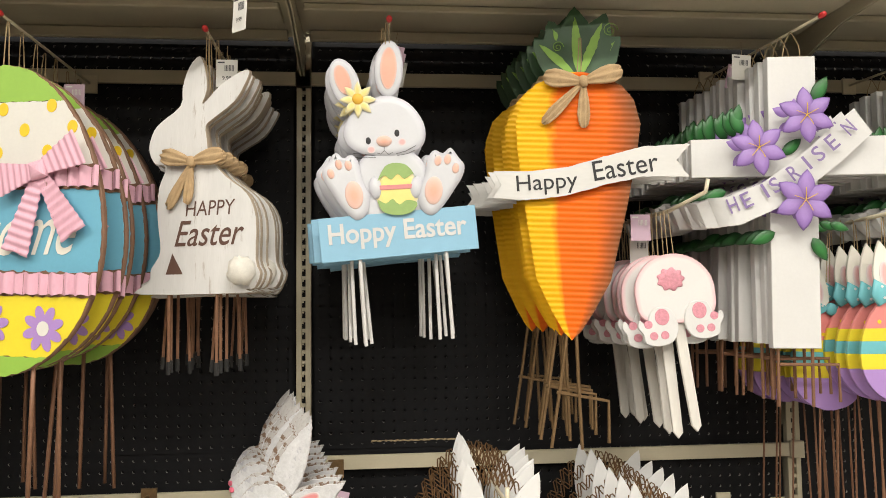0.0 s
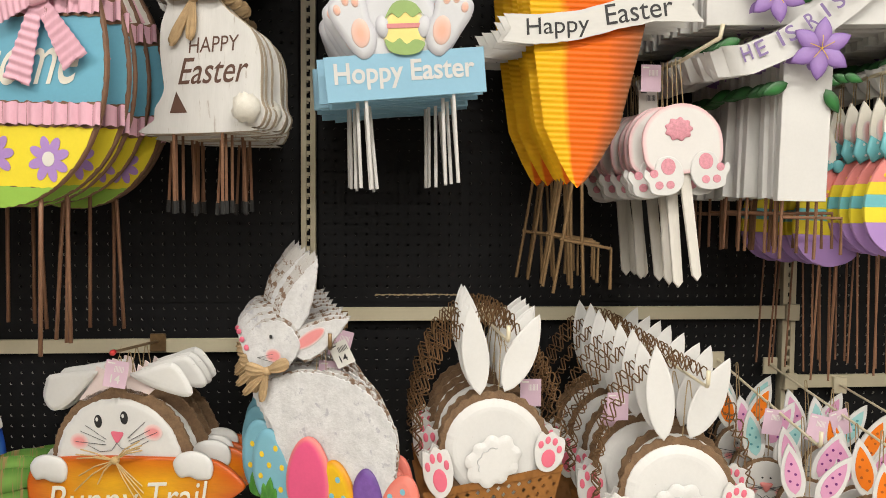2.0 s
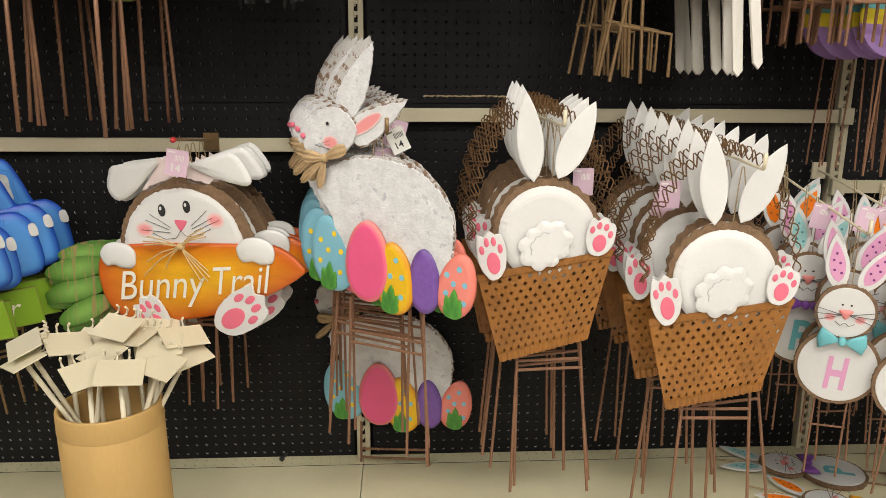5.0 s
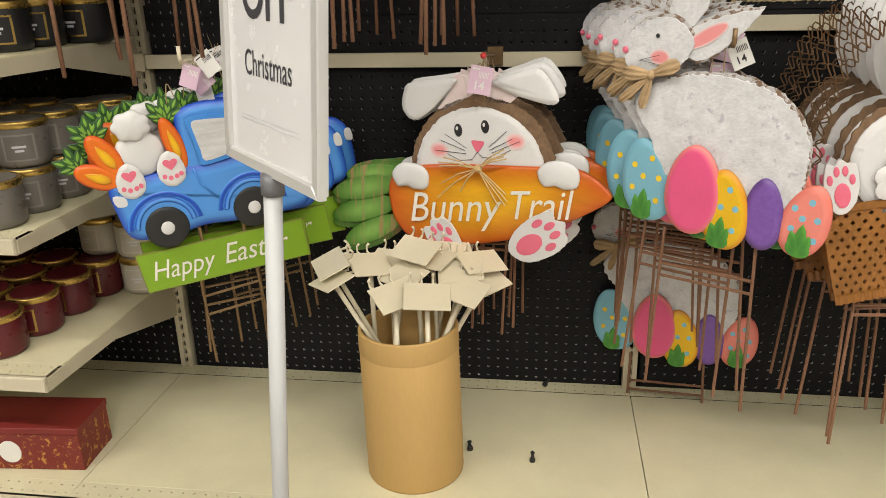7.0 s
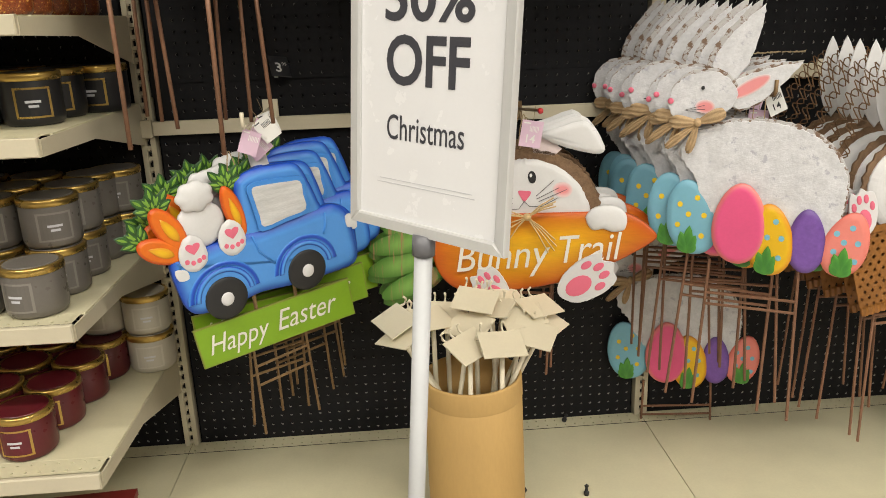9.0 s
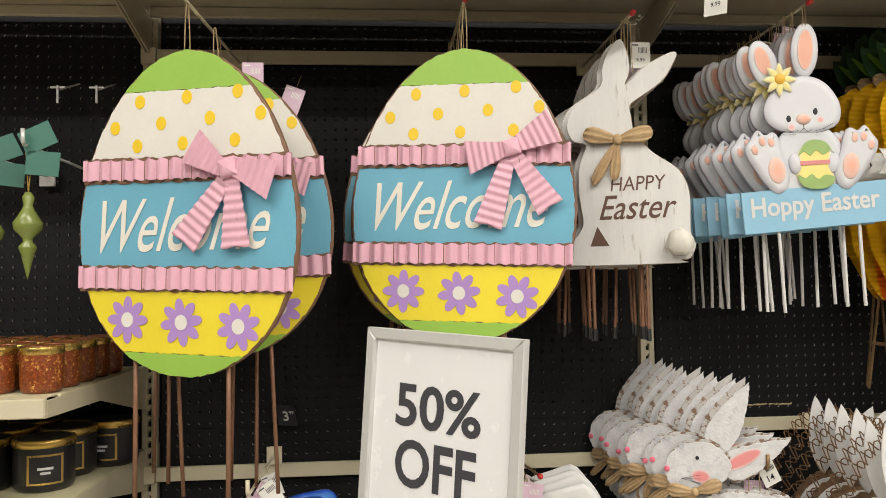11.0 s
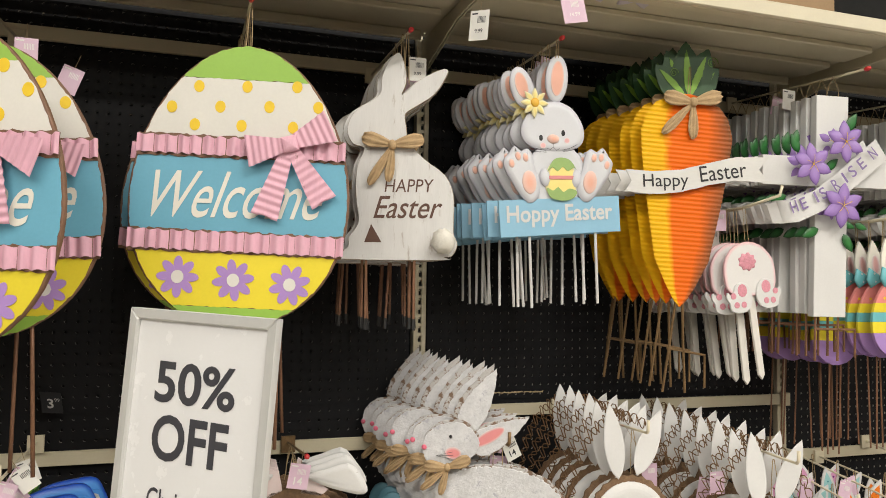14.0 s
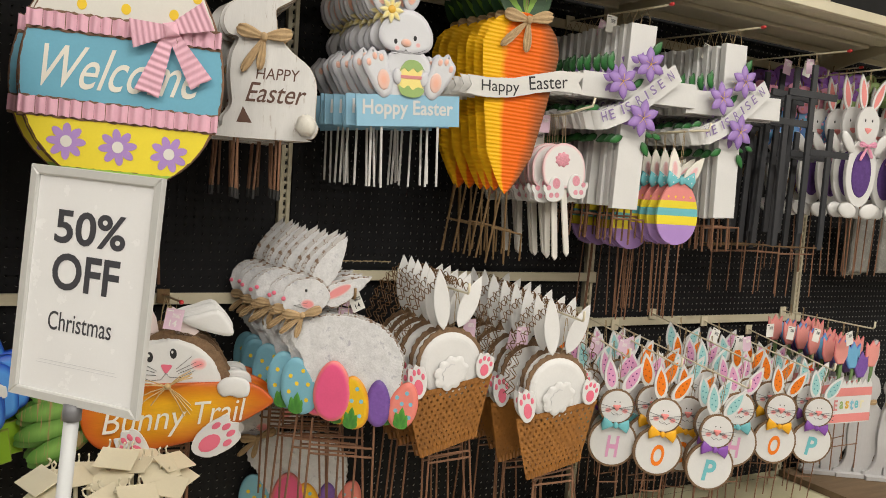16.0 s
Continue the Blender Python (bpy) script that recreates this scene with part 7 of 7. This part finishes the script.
# ---------------------------------------------------------------- red box on the deck
BOXRED = mat("red_patterned_card", (0.21, 0.022, 0.016), 0.5, var=0.15, wear=(0.52, 0.25, 0.05), wear_at=0.55, wear_scale=60)
BOXLID = mat("dotted_red_card", (0.20, 0.02, 0.016), 0.5, var=0.1, wear=(0.5, 0.26, 0.08), wear_at=0.70, wear_scale=48)
gift = thing("gift_box", "red cardboard box with gold leaf pattern and white oval label", "box", m=pose(-1.585, 1.462, DECKTOP + 0.0005, 0, 0, 4))
part("box_body", box(-0.42, 0.0, 0.0, 0.13, 0.0, 0.092), BOXRED, gift)
part("box_lid", box(-0.422, 0.002, -0.002, 0.132, 0.0925, 0.108), BOXLID, gift)
part("oval_label", plate(ellipse(-0.165, 0.046, 0.026, 0.028, 0, 24), -0.0015, 0.001, 0.0002), TAGWHITE, gift)

# ---------------------------------------------------------------- ornament on the left bay's pegboard
ORN = mat("olive_glass", (0.22, 0.27, 0.06), 0.25, var=0.1)
TAGGREEN = mat("green_card", (0.05, 0.17, 0.13), 0.5, var=0.06)
orn = thing("glass_ornament", "olive green glass finial ornament on a gold cord with green tags", "ornament", m=pose(-1.70, 1.60, 1.70))
part("finial", moved(lathe([(0.0, -0.225), (0.004, -0.21), (0.012, -0.175), (0.016, -0.165), (0.016, -0.16), (0.009, -0.152), (0.009, -0.145), (0.025, -0.128), (0.027, -0.115), (0.012, -0.09), (0.008, -0.08), (0.011, -0.065), (0.006, -0.055), (0.0, -0.054)], 20), Matrix.Identity(4)), ORN, orn, smooth=True)
part("cord", join(bar((0, 0, -0.055), (-0.006, 0, 0.03), 0.0012, 5), bar((0, 0, -0.055), (0.008, 0, 0.03), 0.0012, 5)), GOLD, orn)
for dx, dz, t in ((0.02, 0.05, 25), (0.03, 0.0, -5)):
    part("tag", moved(plate(turned(rect(-0.032, 0.032, -0.024, 0.024), 0, 0, t), 0, 0.001), Matrix.Translation((dx, -0.01, dz))), TAGGREEN, orn)
copy_thing(orn, pose(-1.80, 1.66, 1.69, 0, 0, 20))
hook(-1.70, 1.735, 1.58, "thin grey display hook for ornaments", tipped=False, material=SILVER)
hook(-1.80, 1.725, 1.62, "thin grey display hook for ornaments", tipped=False, material=SILVER)
for x, z in ((-1.655, 1.905), (-1.74, 1.905)):
    wire = thing("peg_hook", "small empty silver peg hook on the pegboard", "hook", "peg hooks")
    part("wire", join(tube([(x, PEGY, z + 0.05), (x, 1.84, z + 0.005), (x, 1.83, z + 0.006)], 0.0022), bar((x, 1.83, z + 0.012), (x, 1.83, z - 0.028), 0.0026), bar((x - 0.016, 1.832, z + 0.008), (x + 0.016, 1.832, z + 0.008), 0.0026)), SILVER, wire)

label = thing("shelf_label", "small black price label clipped to the pegboard", "price label", m=pose(-1.245, 1.925, 1.150, -38, 8, 30))
part("label_card", plate(rect(-0.024, 0.024, -0.028, 0.028), 0, 0.002), INK, label)
part("price", letters("3", -0.004, -0.004, 0.014, -0.001, weight=0.02), TAGWHITE, label)
part("price", letters("99", 0.012, 0.006, 0.012, -0.001), TAGWHITE, label)
part("clip", box(-0.004, 0.004, 0.0025, 0.032, -0.01, 0.01), SILVER, label)

for x, y, turn in ((-0.592, 1.60, 20), (-0.565, 1.935, 60), (-0.735, 1.63, 100)):
    plug = thing("plastic_plug", "small black plastic plug lying on the deck", "plug", "plastic plugs", m=pose(x, y, DECKTOP + 0.0095, 0, 78 if turn > 50 else 0, turn))
    part("stem", lathe([(0.0, -0.009), (0.0065, -0.009), (0.0065, -0.002), (0.0035, 0.0), (0.0035, 0.012), (0.0055, 0.014), (0.0, 0.02)], 12), TYRE, plug, smooth=True)

# ---------------------------------------------------------------- goods on the top shelf
TWIG = mat("dark_twigs", (0.05, 0.035, 0.022), 0.9, var=0.3)
MOSS = mat("moss_green", (0.03, 0.055, 0.012), 0.95, var=0.4, scale=60)
PETAL = mat("white_petal", (0.60, 0.56, 0.64), 0.5, var=0.1)
TANBOARD = mat("tan_board", (0.34, 0.22, 0.11), 0.7, var=0.15)
TOP = 2.1225


def wreath(x, y, r):
    ob = thing("twig_wreath", "dark twig wreath with moss lying on the top shelf", "wreath", "twig wreaths", m=pose(x, y, TOP + 0.035))
    twigs = []
    for i in range(90):
        a = rng.uniform(0, 2 * math.pi)
        span = rng.uniform(0.3, 0.8)
        rr, zz = r + rng.uniform(-0.03, 0.03), rng.uniform(-0.028, 0.05)
        twigs.append(tube([(rr * math.cos(a + span * t / 4) + rng.uniform(-0.006, 0.006), rr * math.sin(a + span * t / 4), zz + rng.uniform(-0.008, 0.008)) for t in range(5)], 0.0016, 4))
    tagged(part("twig", join(*twigs), TWIG, ob), kind="stuff")
    part("moss", join(*[blob(r * math.cos(a), r * math.sin(a), 0.0, 0.032, 0.5, i, 10) for i, a in enumerate(np.arange(0, 6.28, 0.42))]), MOSS, ob, smooth=True)


wreath(-0.66, 1.56, 0.13)
wreath(-0.93, 1.58, 0.12)
for x, y, z0, yaw in ((-0.37, 1.47, 0.0, 10), (-0.34, 1.50, 0.012, -8), (-0.30, 1.49, 0.024, 20)):
    p = thing("wooden_plaque", "round tan wooden plaque lying on the top shelf", "plaque", "round plaques", m=pose(x, y, TOP + z0, 0, 0, yaw))
    part("disc", lathe([(0.0, 0.0), (0.098, 0.0), (0.1, 0.004), (0.098, 0.0105), (0.0, 0.0105)], 32), TANBOARD, p)
for x in (-0.20, -0.08, 0.04):
    p = thing("fabric_flower", "pale lilac fabric flower lying on the top shelf", "artificial flower", "fabric flowers", m=pose(x, 1.46, TOP + 0.02, 70, 0, 0))
    each("petal", [puff(leaf(0, 0, 0.075, 0.05, 60 * k, 7, 0.6), -0.004 - 0.0006 * k, 0.008, 0.002) for k in range(6)], PETAL, p, smooth=True)
crate = tagged(new("cardboard_carton", mesh_of("cardboard_carton", box(0.12, 0.60, 1.45, 1.88, TOP, TOP + 0.30), TANBOARD)), "tan cardboard carton on the top shelf", "carton")
FRONT = FACE - 0.545 - 0.0135
price_card(-0.478, FRONT, 2.115, False, "9.99", w=0.048, h=0.056)
price_card(-0.405, FRONT - 0.015, 1.995, False, "9.99", yaw=-50, lean=5, w=0.044, h=0.062)
cord = thing("twine_hanger", "knotted jute twine hanging from the shelf edge", "twine")
part("strand", join(tube([(-0.412, FRONT, 2.13), (-0.41, FRONT - 0.008, 2.08), (-0.405, FRONT - 0.012, 2.02)], 0.0022), tube([(-0.402, FRONT, 2.13), (-0.404, FRONT - 0.008, 2.08), (-0.404, FRONT - 0.012, 2.02)], 0.0022)), TWINE, cord)
price_card(-0.195, FRONT - 0.012, 2.055, True, "14.99", lean=-12, w=0.056, h=0.058)
price_card(-0.105, FRONT - 0.01, 2.125, True, "14.99", lean=8, yaw=25, w=0.04, h=0.052)
cord2 = thing("twine_hanger", "loose jute twine hanging from the shelf edge", "twine")
part("strand", tube([(-0.265, FRONT - 0.006, 2.075), (-0.24, FRONT - 0.008, 2.088), (-0.215, FRONT - 0.008, 2.072), (-0.185, FRONT - 0.008, 2.075), (-0.165, FRONT - 0.008, 2.10), (-0.16, FRONT - 0.003, 2.125)], 0.0017), TWINE, cord2)
